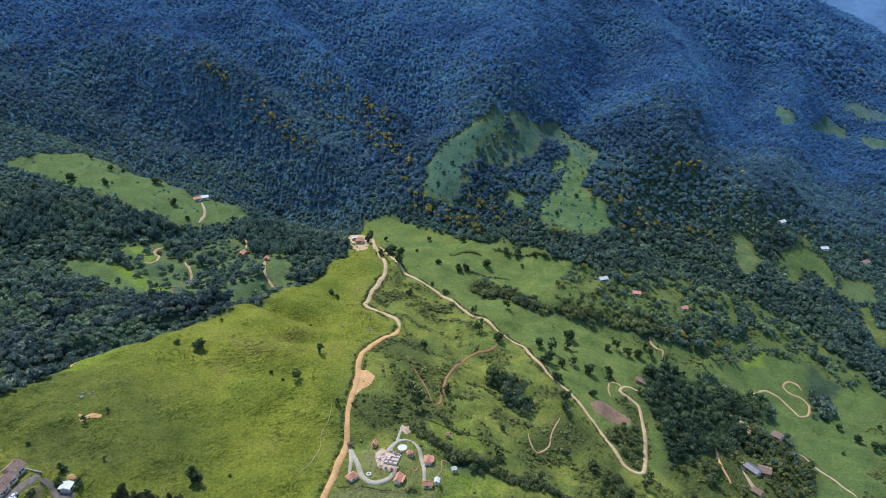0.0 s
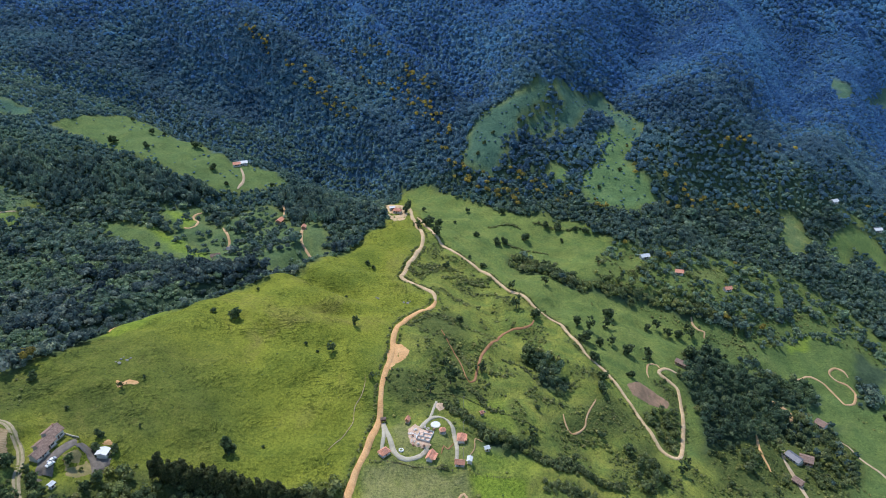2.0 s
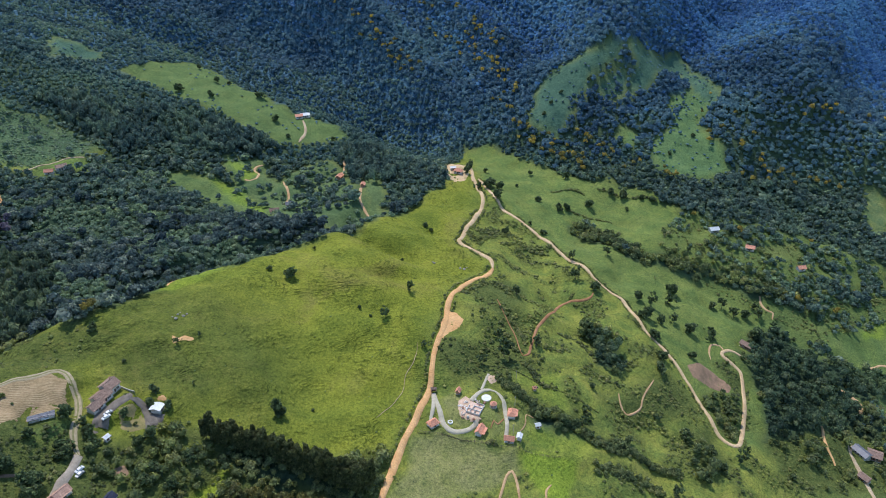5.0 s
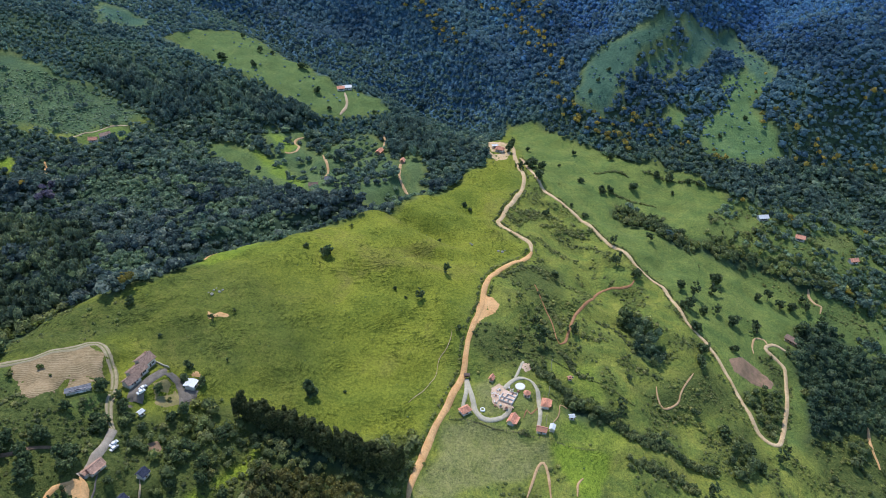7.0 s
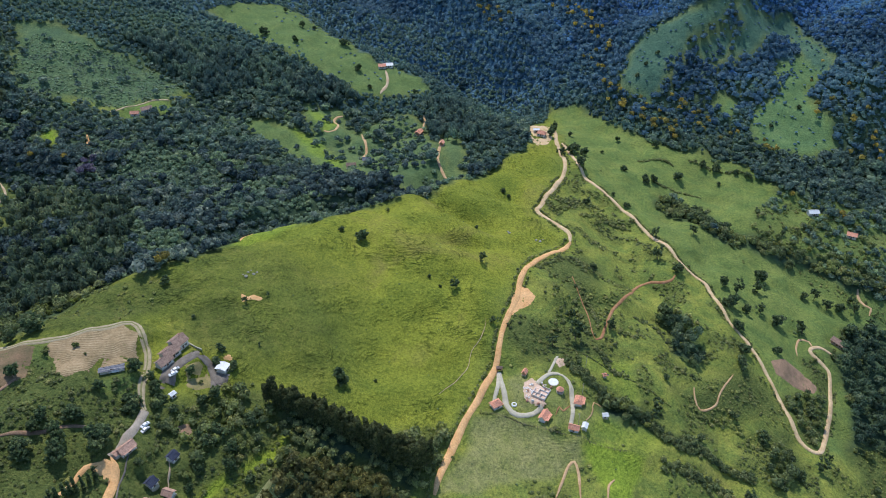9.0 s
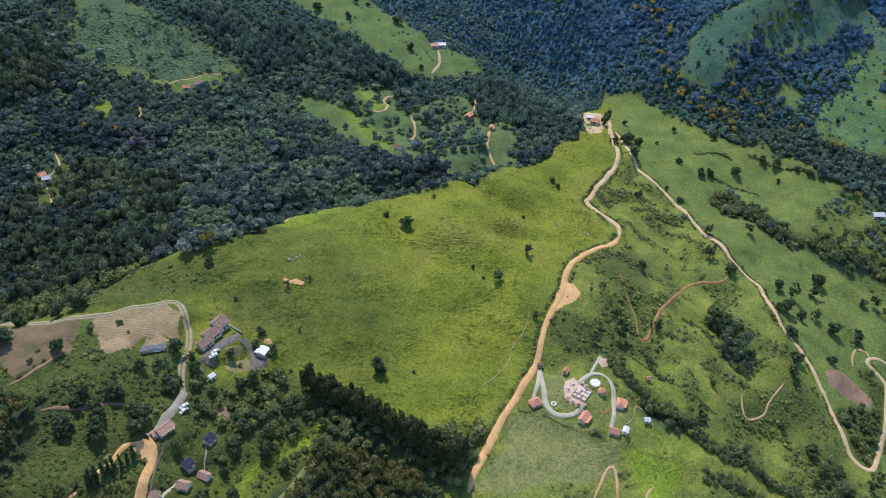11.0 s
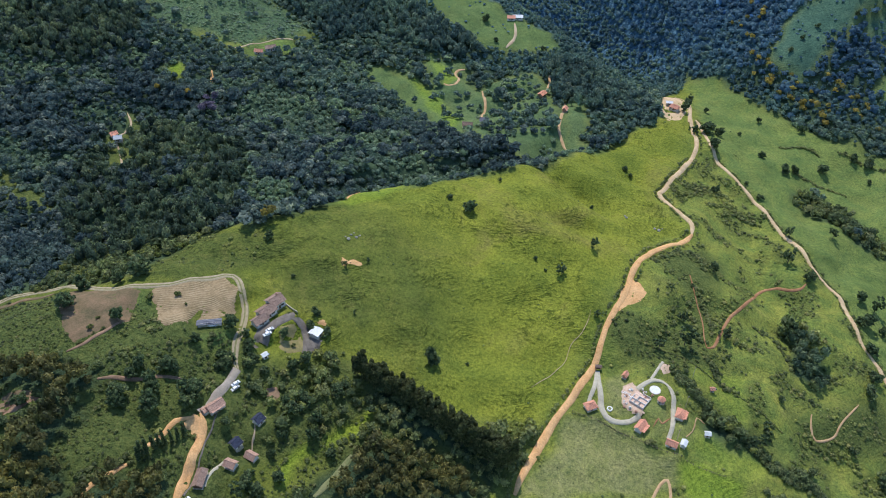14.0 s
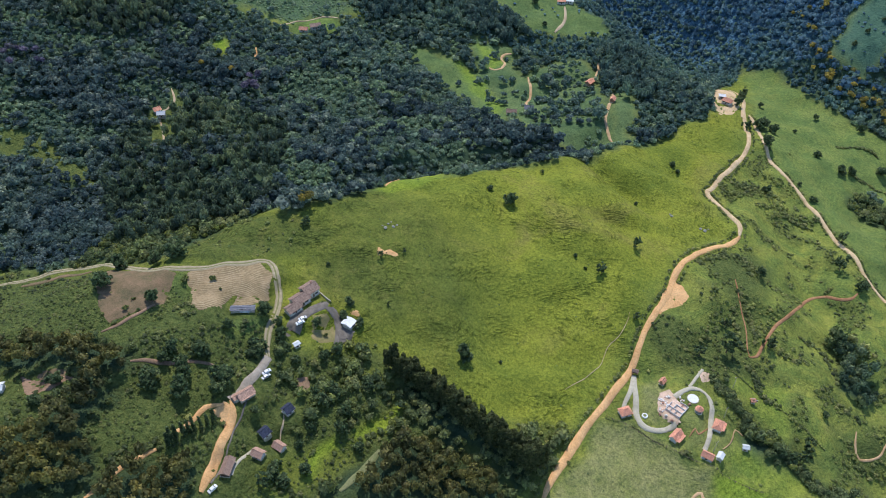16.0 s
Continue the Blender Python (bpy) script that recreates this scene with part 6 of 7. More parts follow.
wood("scrub", "low green scrub and hedges in the pasture", x[plain_], y[plain_], size[plain_], 0.35, SMALL_CROWNS, LEAF_SCRUB, "bushes")
# thick hedgerows below the estate
xs, ys = zip(*[bushes_along(line, wide, 0.42) for line, wide in ((HEDGEROW_A, 2.6), (HEDGEROW_B, 4.2), (HEDGEROW_A, 1.8))])
x, y = np.concatenate(xs), np.concatenate(ys)
ok = clear_of_ways(x, y, 0.6)
wood("hedgerow", "dense dark green hedgerow of small trees", x[ok], y[ok], rng.uniform(0.7, 1.9, ok.sum()), 0.55, NEAR_CROWNS, LEAF_FARM, "hedge")
# small trees dotted over the mountain meadow
x, y = scatter(rng, -450, 600, 330, 900, 6.5)
ok = (rng.random(len(x)) < 0.22 + 0.6 * patchy(x, y, 40, 2.0) ** 2) & (among(x, y, PEAK_MEADOW, PEAK_SHOULDER, PEAK_MID, PEAK_LOW, PEAK_PATCH, GLADE_UPPER) | (among(x, y, MEADOW_HILL) & (rng.random(len(x)) < 0.3)))
wood("meadow_saplings", "small dark trees dotted over the mountain meadows", x[ok], y[ok], rng.uniform(0.9, 2.0, ok.sum()), 0.5, SMALL_CROWNS, LEAF_FAR_HAZE, "trees")
xs, ys = zip(*[bushes_along(line, 9.0, 1.6) for line in (GULLY_A, GULLY_B, GULLY_C)])
x, y = np.concatenate(xs), np.concatenate(ys)
wood("gully_trees", "dark trees along the gullies of the mountain meadow", x, y, rng.uniform(1.2, 2.8, len(x)), 0.6, FAR_CROWNS, LEAF_FAR_HAZE)
# sparse dark tufts on the grazed knoll and the north pasture
x, y = scatter(rng, -230, 220, 200, 640, 3.6)
ok = (rng.random(len(x)) < 0.02 + 0.22 * np.clip(patchy(x, y, 50, 8.0) * patchy(x, y, 17, 1.0) * 2.4 - 0.4, 0, 1)) & ~inside(x, y, WILD) & clear_of_ways(x, y)
wood("tufts", "dark grass tufts and small bushes on the pasture", x[ok], y[ok], rng.uniform(0.22, 0.5, ok.sum()) * np.where(rng.random(ok.sum()) < 0.08, 1.7, 1.0), 0.3, SMALL_CROWNS, LEAF_LONE, "bushes")


# ---- single trees ----
def tube(verts, faces, a, b, ra, rb, sides=6):
    a, b = np.array(a, float), np.array(b, float)
    w = (b - a) / np.linalg.norm(b - a)
    u = np.cross(w, (0.31, 0.9, 0.2))
    u /= np.linalg.norm(u)
    v = np.cross(w, u)
    at = len(verts)
    for p, r in ((a, ra), (b, rb)):
        for k in range(sides):
            t = 2 * np.pi * k / sides
            verts.append(p + r * (np.cos(t) * u + np.sin(t) * v))
    for k in range(sides):
        j = (k + 1) % sides
        faces.append((at + k, at + j, at + sides + j, at + sides + k))


def trunk_mesh(gen, high, spreadr, limbs):
    verts, faces = [], []
    bend = gen.normal(0, 0.05, 2)
    tube(verts, faces, (0, 0, -0.15), (bend[0], bend[1], high * 0.5), 0.075, 0.055)
    tube(verts, faces, (bend[0], bend[1], high * 0.5), (2 * bend[0], 2 * bend[1], high), 0.055, 0.03)
    for k in range(limbs):
        t = 2 * np.pi * (k + gen.uniform(0, 0.6)) / limbs
        z = gen.uniform(0.45, 0.85) * high
        tube(verts, faces, (bend[0], bend[1], z), (np.cos(t) * spreadr * 0.6, np.sin(t) * spreadr * 0.6, z + 0.45), 0.032, 0.012, 5)
    return mesh_from("trunk", verts, faces, BARK, True)


def crown_mesh(gen, clumps, wide, low, top, mat, small=0.26, shape="round"):
    """A crown of many small leafy clumps, denser outside, with gaps between them."""
    vs, fs, ts, at = [], [], [], 0
    boughs = gen.normal(size=(6, 3)) * (0.42, 0.42, 0.36)
    for bough in range(clumps):
        d = gen.normal(size=3)
        d /= np.linalg.norm(d)
        r = gen.uniform(0.45, 1.0) ** 0.6
        if shape == "cone":
            h = gen.uniform(0, 1) ** 1.2
            t = gen.uniform(0, 2 * np.pi)
            q = np.array([np.cos(t), np.sin(t), 0]) * wide * (1 - h) ** 0.7 * r
            q[2] = low + (top - low) * h
        elif shape == "column":
            h, t = gen.uniform(0, 1) ** 0.8, gen.uniform(0, 2 * np.pi)
            q = np.array([np.cos(t), np.sin(t), 0]) * wide * 0.8 * gen.uniform(0.2, 1) ** 0.5 * (1 - 0.45 * h ** 4)
            q[2] = low + (top - low) * h
        else:
            q = (d * r * 0.64 + boughs[bough % 6] * 0.85) * np.array([wide, wide, (top - low) / 2])
            q[2] += (top + low) / 2
            q[:2] *= 1.0 - 0.25 * max(0.0, (q[2] - low) / (top - low) - 0.5)
        v, f = crown_shape(gen, 0, 4, 0.1, -0.8, 0.8, 16, 0.5)
        vs.append(v * gen.uniform(0.7, 1.35) * small + q)
        fs.append(f + at)
        ts.append(np.full(len(v), gen.random()))
        at += len(v)
    return tinted(mesh_from("crown", np.concatenate(vs), np.concatenate(fs), mat), np.concatenate(ts))


def tree_kind(name, label, category, seed, high, clumps, low, top, mat, small=0.26, wide=1.0, shape="round", limbs=5):
    """A tree one metre in crown radius, to be copied at its size."""
    gen = np.random.default_rng(seed)
    root = tagged(new(name), label, category)
    part("trunk", trunk_mesh(gen, high, wide, limbs), BARK, root)
    part("crown", crown_mesh(gen, clumps, wide, low, top, mat, small, shape), mat, root)
    return root


def plant(kinds, places, group, rng_, tall=(0.9, 1.15)):
    """Copies of the kinds at places (x, y, crown radius), each on the ground."""
    out = []
    for k, (x, y, r) in enumerate(places):
        z = float(height(x, y))
        m = pose(x, y, z - 0.1, 0, 0, rng_.uniform(0, 360)) @ Matrix.Diagonal((r * rng_.uniform(0.78, 1.1), r * rng_.uniform(0.78, 1.1), r * rng_.uniform(*tall), 1))
        kind = kinds[int(rng_.integers(0, len(kinds)))]
        ob = copy_thing(kind, m) if kind.get("used") else kind
        if ob is kind:
            kind["used"] = 1
            kind.matrix_basis = m
        else:
            ob.matrix_basis = m
            if "used" in ob:
                del ob["used"]
        out.append(tagged(ob, group=group))
    return out


rng = np.random.default_rng(21)
BROAD = [tree_kind("tree", "dark green broadleaf tree standing in the pasture", "tree", 30 + k, 1.3, 58, 0.1, 1.9, LEAF_LONE, 0.3) for k in range(5)]
AIRY = [tree_kind("tree", "open-crowned tree with a pale trunk in the grass", "tree", 50 + k, 1.5, 40, 0.4, 2.3, LEAF_LONE, 0.26) for k in range(3)]
SLIM = [tree_kind("eucalyptus_tree", "tall slender eucalyptus in a dense row", "tree", 70 + k, 5.6, 110, 1.0, 5.6, LEAF_ROW, 0.36, shape="column", limbs=6) for k in range(4)]
CYPRESS = [tree_kind("cypress", "narrow dark green cypress beside the lane", "tree", 80 + k, 1.0, 60, 0.3, 6.2, LEAF_LONE, 0.36, 0.75, "cone", 3) for k in range(2)]
BUSH = [tree_kind("bush", "bright lime green bush in the fallow field", "bush", 90 + k, 0.5, 22, 0.1, 1.5, LEAF_SCRUB, 0.36, limbs=4) for k in range(2)]
plant(BROAD + AIRY[:1], TREES_NORTH, "trees of the north pasture", rng)
plant(BROAD + AIRY * 2, TREES_EAST, "trees of the east pasture", rng)
plant(BROAD + AIRY * 2, TREES_DALE, "trees above the dale", rng)
plant(AIRY + BROAD[:2], TREES_KNOLL, "trees on the grassy knoll", rng)
plant(BROAD, TREES_FARM, "trees round the farm", rng)
plant(BROAD + AIRY[1:], [q for q in TREES_YARD if clear_of_ways(np.array([q[0]]), np.array([q[1]]), 0.6 * q[2])[0]], "trees round the farm", rng, (0.95, 1.3))
plant(BROAD, TREES_HILL, "trees on the hill meadows", rng)
plant(BUSH, BUSHES, "bushes in the fallow field", rng)
row = np.concatenate([smooth_line(EUCALYPT_ROW, 1.7), smooth_line(EUCALYPT_ROW, 2.0) + (-1.8, -2.2), smooth_line(EUCALYPT_ROW, 4.0) + (1.4, 1.8)])
row = row + rng.normal(0, 0.5, row.shape)
plant(SLIM, [(px, py, rng.uniform(1.5, 2.0) * (1.0 + 0.18 * min(1.0, max(0.0, (px + 100) / 40)))) for px, py in row], "eucalypts in the row", rng, (1.15, 1.45))
plant(CYPRESS, [(px, py, rng.uniform(1.3, 1.5)) for px, py in CYPRESS_ROW], "cypresses along the lane", rng, (0.95, 1.1))


# ---- rocks in the pasture ----
def rock(x, y, size, seed):
    gen = np.random.default_rng(seed)
    v, f = icosphere(1)
    v = v * gen.uniform(0.7, 1.15, (len(v), 1)) * (1.0, 0.75, 0.6) * size
    ob = tagged(new("rock", mesh_from("rock", v, f, ROCK)), "pale weathered rock lying in the grass", "rock", "rocks on the knoll")
    ob.matrix_world = pose(x, y, float(height(x, y)) + 0.15 * size, 0, 0, gen.uniform(0, 180))
    return ob


for rock_k, (rock_x, rock_y) in enumerate(ROCKS):
    rock(rock_x, rock_y, 0.6 + 0.25 * (rock_k % 4), 300 + rock_k)


# ---- buildings ----
def tiled_roof(name, colour, dark):
    """Clay tiles: courses and columns of tiles as relief, each patch weathered differently."""
    m, t, b = material(name, 0.85, 0.0, 0.25)
    base = ramp(t, noise_at(t, 1.6, 5, 0.7), [(0.3, dark), (0.65, colour)])
    co = t.nodes.new("ShaderNodeTexCoord")
    w = node(t, "ShaderNodeTexWave", Scale=2.4, Distortion=0.6, Detail=1.0)
    w.bands_direction = "X"
    t.links.new(co.outputs["Object"], w.inputs["Vector"])
    tint = ramp(t, w.outputs["Fac"], [(0.2, (0.72, 0.7, 0.7)), (0.6, (1.05, 1.05, 1.05))])
    t.links.new(mix(t, 1.0, base, tint, "MULTIPLY"), b.inputs["Base Color"])
    bump(t, b, w.outputs["Fac"], 0.7, 0.08)
    return m


CLAY = tiled_roof("clay_tiles", (0.95, 0.44, 0.29), (0.80, 0.33, 0.20))
OLD_CLAY = tiled_roof("weathered_tiles", (0.45, 0.30, 0.23), (0.26, 0.175, 0.13))
PINK_CLAY = tiled_roof("faded_tiles", (0.68, 0.42, 0.31), (0.46, 0.27, 0.19))
SLATE = tiled_roof("dark_blue_roofing", (0.075, 0.085, 0.13), (0.04, 0.045, 0.07))
SHEET = plain_material("white_sheet_roof", (0.72, 0.72, 0.70), 0.08, 2.0, 0.45, 0.0, 0.5)
GREY_SHEET = plain_material("grey_sheet_roof", (0.15, 0.155, 0.18), 0.2, 2.0, 0.5, 0.2)
PLASTER = plain_material("white_plaster", (0.66, 0.62, 0.55), 0.14, 1.5)
WOODEN = plain_material("dark_timber", (0.12, 0.075, 0.05), 0.3, 0.6)
BRICKS = plain_material("raw_brick", (0.46, 0.25, 0.17), 0.25, 0.7)
PANE = plain_material("dark_window_glass", (0.03, 0.035, 0.045), 0.2, 1.0, 0.12, 0.0, 0.6, 0)
FRAME = plain_material("window_frame_paint", (0.55, 0.50, 0.44), 0.15, 0.5)
POST = plain_material("fence_timber", (0.16, 0.125, 0.095), 0.3, 0.3)


def box_bm(*boxes):
    """One bmesh of boxes (x0, y0, z0, x1, y1, z1) with softened edges."""
    bm = bmesh.new()
    for x0, y0, z0, x1, y1, z1 in boxes:
        v = [bm.verts.new(p) for p in ((x0, y0, z0), (x1, y0, z0), (x1, y1, z0), (x0, y1, z0), (x0, y0, z1), (x1, y0, z1), (x1, y1, z1), (x0, y1, z1))]
        for f in ((0, 3, 2, 1), (4, 5, 6, 7), (0, 1, 5, 4), (1, 2, 6, 5), (2, 3, 7, 6), (3, 0, 4, 7)):
            bm.faces.new([v[k] for k in f])
    return bm


def roof_bm(long, wide, z, rise, over=0.65, thick=0.16, hip=0.0):
    """A roof of slabs with thickness: two slopes, and hipped ends where hip is over 0."""
    bm = bmesh.new()
    a, b, r = long / 2 + over, wide / 2 + over, long / 2 + over - hip
    drop = over * rise / (wide / 2)
    eave = [(-a, -b, z - drop), (a, -b, z - drop), (a, b, z - drop), (-a, b, z - drop)]
    ridge = [(-r, 0, z + rise), (r, 0, z + rise)]
    up = [bm.verts.new((x, y, h + thick)) for x, y, h in eave + ridge]
    dn = [bm.verts.new((x, y, h)) for x, y, h in eave + ridge]
    tops = [(0, 1, 5, 4), (2, 3, 4, 5), (1, 2, 5), (3, 0, 4)]
    if hip <= 0:
        tops = tops[:2]
    for f in tops:
        bm.faces.new([up[k] for k in f])
        bm.faces.new([dn[k] for k in reversed(f)])
    for k in range(4):
        j = (k + 1) % 4
        if hip > 0 or k in (0, 2):
            bm.faces.new([dn[k], dn[j], up[j], up[k]])
    if hip <= 0:
        for e, r_ in (((1, 2), 5), ((3, 0), 4)):
            for p, q in ((e[0], r_), (r_, e[1])):
                bm.faces.new([dn[p], dn[q], up[q], up[p]])
    bmesh.ops.recalc_face_normals(bm, faces=bm.faces[:])
    return bm


def ridge_cap(long, z, rise, over=0.65, hip=0.0):
    r = long / 2 + over - hip
    return box_bm((-r, -0.14, z + rise + 0.08, r, 0.14, z + rise + 0.24))


def house(place, turn, long, wide, high, rise, roof_mat, wall_mat, label, category="house", hip=0.0, porch=0.0, windows=2, group="", chimney=False, name="house"):
    """Walls with gables, a thick roof, door, windows with frames and sills, on a footing that meets the slope."""
    x, y = place
    c, s = math.cos(radians(turn)), math.sin(radians(turn))
    corners = [(x + c * u * long / 2 - s * v * wide / 2, y + s * u * long / 2 + c * v * wide / 2) for u in (-1, 0, 1) for v in (-1, 0, 1)]
    z = sum(float(height(*p)) for p in corners) / 9 + 0.25
    deep = z - min(float(height(*p)) for p in corners) + 0.6
    root = tagged(new(name), label, category, group)
    root.matrix_world = pose(x, y, z, 0, 0, turn)
    bm = box_bm((-long / 2, -wide / 2, -deep, long / 2, wide / 2, high))
    if hip <= 0:
        for u in (-1, 1):
            p = [bm.verts.new((u * long / 2, -wide / 2, high)), bm.verts.new((u * long / 2, wide / 2, high)), bm.verts.new((u * long / 2, 0, high + rise)),
                 bm.verts.new((u * (long / 2 - 0.25), -wide / 2, high)), bm.verts.new((u * (long / 2 - 0.25), wide / 2, high)), bm.verts.new((u * (long / 2 - 0.25), 0, high + rise))]
            for f in ((0, 1, 2), (5, 4, 3), (0, 2, 5, 3), (1, 4, 5, 2)):
                bm.faces.new([p[k] for k in f])
        bmesh.ops.recalc_face_normals(bm, faces=bm.faces[:])
    part("wall", bm, wall_mat, root)
    roof = part("roof", roof_bm(long, wide, high, rise, hip=hip), roof_mat, root)
    part("ridge_cap", ridge_cap(long, high, rise, hip=hip), roof_mat, roof)
    part("footing", box_bm((-long / 2 - 0.3, -wide / 2 - 0.3, -deep, long / 2 + 0.3, wide / 2 + 0.3, 0.08)), CONCRETE, root)
    part("door", box_bm((-0.5, -wide / 2 - 0.05, 0.08, 0.5, -wide / 2 + 0.02, 2.1)), WOODEN, root, "dark timber door")
    for side in (-1, 1):
        for k in range(windows):
            wx = (k + 0.5) / windows * long * 0.86 - long * 0.43
            if side < 0 and abs(wx) < 0.9:
                wx += 1.5
            win = part("window", box_bm((wx - 0.55, side * wide / 2 - 0.05, 0.95, wx + 0.55, side * wide / 2 + 0.05, 2.0)), PANE, root)
            part("window_frame", box_bm((wx - 0.65, side * wide / 2 - 0.07, 0.87, wx - 0.55, side * wide / 2 + 0.07, 2.08), (wx + 0.55, side * wide / 2 - 0.07, 0.87, wx + 0.65, side * wide / 2 + 0.07, 2.08),
                                        (wx - 0.65, side * wide / 2 - 0.07, 2.0, wx + 0.65, side * wide / 2 + 0.07, 2.1), (wx - 0.7, side * wide / 2 - 0.12, 0.84, wx + 0.7, side * wide / 2 + 0.12, 0.95)), FRAME, win)
    if porch > 0:
        part("porch_roof", box_bm((-long / 2, -wide / 2 - porch, high - 0.35, long / 2, -wide / 2 - 0.66, high - 0.2)), roof_mat, root)
        for u in (-0.48, 0.0, 0.48):
            part("porch_post", box_bm((u * long - 0.08, -wide / 2 - porch + 0.1, -deep, u * long + 0.08, -wide / 2 - porch + 0.26, high - 0.35)), WOODEN, root)
    if chimney:
        part("chimney", box_bm((long * 0.25, 0.5, high, long * 0.25 + 0.6, 1.1, high + rise + 0.8)), BRICKS, root)
    return root


def gazebo(place, radius, high):
    x, y = place
    z = float(height(x, y))
    root = tagged(new("gazebo"), "round open gazebo with a red tiled conical roof", "gazebo")
    root.matrix_world = pose(x, y, z)
    bm = bmesh.new()
    bmesh.ops.create_cone(bm, cap_ends=True, segments=12, radius1=radius, radius2=0.15, depth=1.7, matrix=Matrix.Translation((0, 0, high + 0.85)))
    part("roof", bm, CLAY, root)
    bm = bmesh.new()
    bmesh.ops.create_cone(bm, cap_ends=True, segments=16, radius1=radius * 0.95, radius2=radius * 0.95, depth=1.4, matrix=Matrix.Translation((0, 0, -0.45)))
    part("floor_slab", bm, CONCRETE, root)
    for k in range(6):
        a = k * math.pi / 3
        part("post", box_bm((math.cos(a) * radius * 0.8 - 0.09, math.sin(a) * radius * 0.8 - 0.09, 0.2, math.cos(a) * radius * 0.8 + 0.09, math.sin(a) * radius * 0.8 + 0.09, high + 0.1)), WOODEN, root)
    return root


def car(place, turn, paint, label):
    x, y = place
    root = tagged(new("car"), label, "car", "cars at the farm")
    z = float(height(x, y)) + 0.2
    root.matrix_world = pose(x, y, z, 0, 0, turn)
    bm = bmesh.new()
    side = [(-2.15, 0.35), (-2.2, 0.75), (-2.05, 0.95), (-1.35, 1.0), (-0.85, 1.42), (0.75, 1.45), (1.35, 1.02), (2.05, 0.88), (2.2, 0.6), (2.15, 0.35)]
    rings = []
    for v, tuck in ((-0.86, 0.0), (-0.8, 1.0), (0.8, 1.0), (0.86, 0.0)):
        rings.append([bm.verts.new((u, v * (0.84 if h > 1.1 else 1.0), h if tuck or h < 1.1 else h - 0.06)) for u, h in side])
    for a, b in zip(rings, rings[1:]):
        for k in range(len(side)):
            j = (k + 1) % len(side)
            bm.faces.new([a[k], a[j], b[j], b[k]])
    bm.faces.new(rings[0])
    bm.faces.new(list(reversed(rings[-1])))
    bmesh.ops.recalc_face_normals(bm, faces=bm.faces[:])
    body = part("body", bm, paint, root)
    part("windscreen", box_bm((0.86, -0.62, 1.06, 1.18, 0.62, 1.34)), PANE, body)
    part("rear_window", box_bm((-1.22, -0.62, 1.08, -0.95, 0.62, 1.34)), PANE, body)
    for v in (-1, 1):
        part("side_window", box_bm((-0.8, v * 0.72 - 0.02, 1.06, 0.7, v * 0.72 + 0.02, 1.36)), PANE, body)
        for u in (-1.35, 1.35):
            bm = bmesh.new()
            bmesh.ops.create_cone(bm, cap_ends=True, segments=14, radius1=0.33, radius2=0.33, depth=0.22, matrix=Matrix.Translation((u, v * 0.78, 0.33)) @ Matrix.Rotation(radians(90), 4, "X"))
            part("wheel", bm, TYRE, root)
    return root


TYRE = plain_material("tyre_rubber", (0.02, 0.02, 0.02), 0.2, 0.3, 0.9)
WHITE_PAINT = plain_material("white_car_paint", (0.75, 0.75, 0.74), 0.04, 2.0, 0.3, 0.0, 0.5, 0)
SILVER_PAINT = plain_material("silver_car_paint", (0.42, 0.43, 0.45), 0.05, 2.0, 0.35, 0.5, 0.5, 0)

# estate on the slope below the ridge road
E_ = AT_ESTATE
RED = "red-tiled white estate cottage"
house(E_[0], 38, 4.9, 3.8, 2.3, 1.5, CLAY, PLASTER, RED + " beside the gate", hip=2.0, windows=2, group="estate cottages")
house(E_[1], 70, 2.3, 1.8, 2.3, 1.1, CLAY, BRICKS, "small red-tiled hut on the estate bank", windows=1, group="estate cottages")
gazebo(E_[2], 2.1, 2.0)
house(E_[3], 80, 5.2, 3.5, 2.4, 1.4, CLAY, PLASTER, "red-tiled white estate cottage beside the loop drive", hip=1.6, windows=2, group="estate cottages", porch=1.6)
house(E_[4], 66, 5.6, 3.0, 2.4, 1.3, CLAY, PLASTER, RED + " with a pale terrace", windows=3, group="estate cottages", porch=2.0)
house(E_[5], -12, 4.5, 2.8, 2.3, 1.2, CLAY, PLASTER, RED + " at the foot of the drive", windows=2, group="estate cottages")
house(E_[6], 75, 2.7, 1.9, 2.4, 0.5, SHEET, PLASTER, "small white shed with a sheet roof", "shed", windows=1, name="shed")
house(E_[7], 10, 2.0, 1.6, 2.2, 0.5, SHEET, PLASTER, "tiny white pump shed in the meadow", "shed", windows=1, name="shed")
house(E_[8], 20, 1.4, 1.2, 1.7, 0.4, CLAY, BRICKS, "tiny red-tiled brick hut in the meadow", "shed", windows=1, name="shed")

SLAB = plain_material("dusty_slab", (0.70, 0.50, 0.38), 0.3, 1.0)
# building site: a slab with the lower walls of rooms
sx, sy = AT_SITE[0]
site = tagged(new("building_site"), "unfinished house with bare low brick and plaster walls", "building site")
site.matrix_world = pose(sx, sy, float(height(sx, sy)) + 0.5, 0, 0, 66) @ Matrix.Diagonal((0.78, 0.76, 1.0, 1.0))
part("slab", box_bm((-5.6, -5.2, -1.6, 5.6, 5.2, 0.0)), SLAB, site)
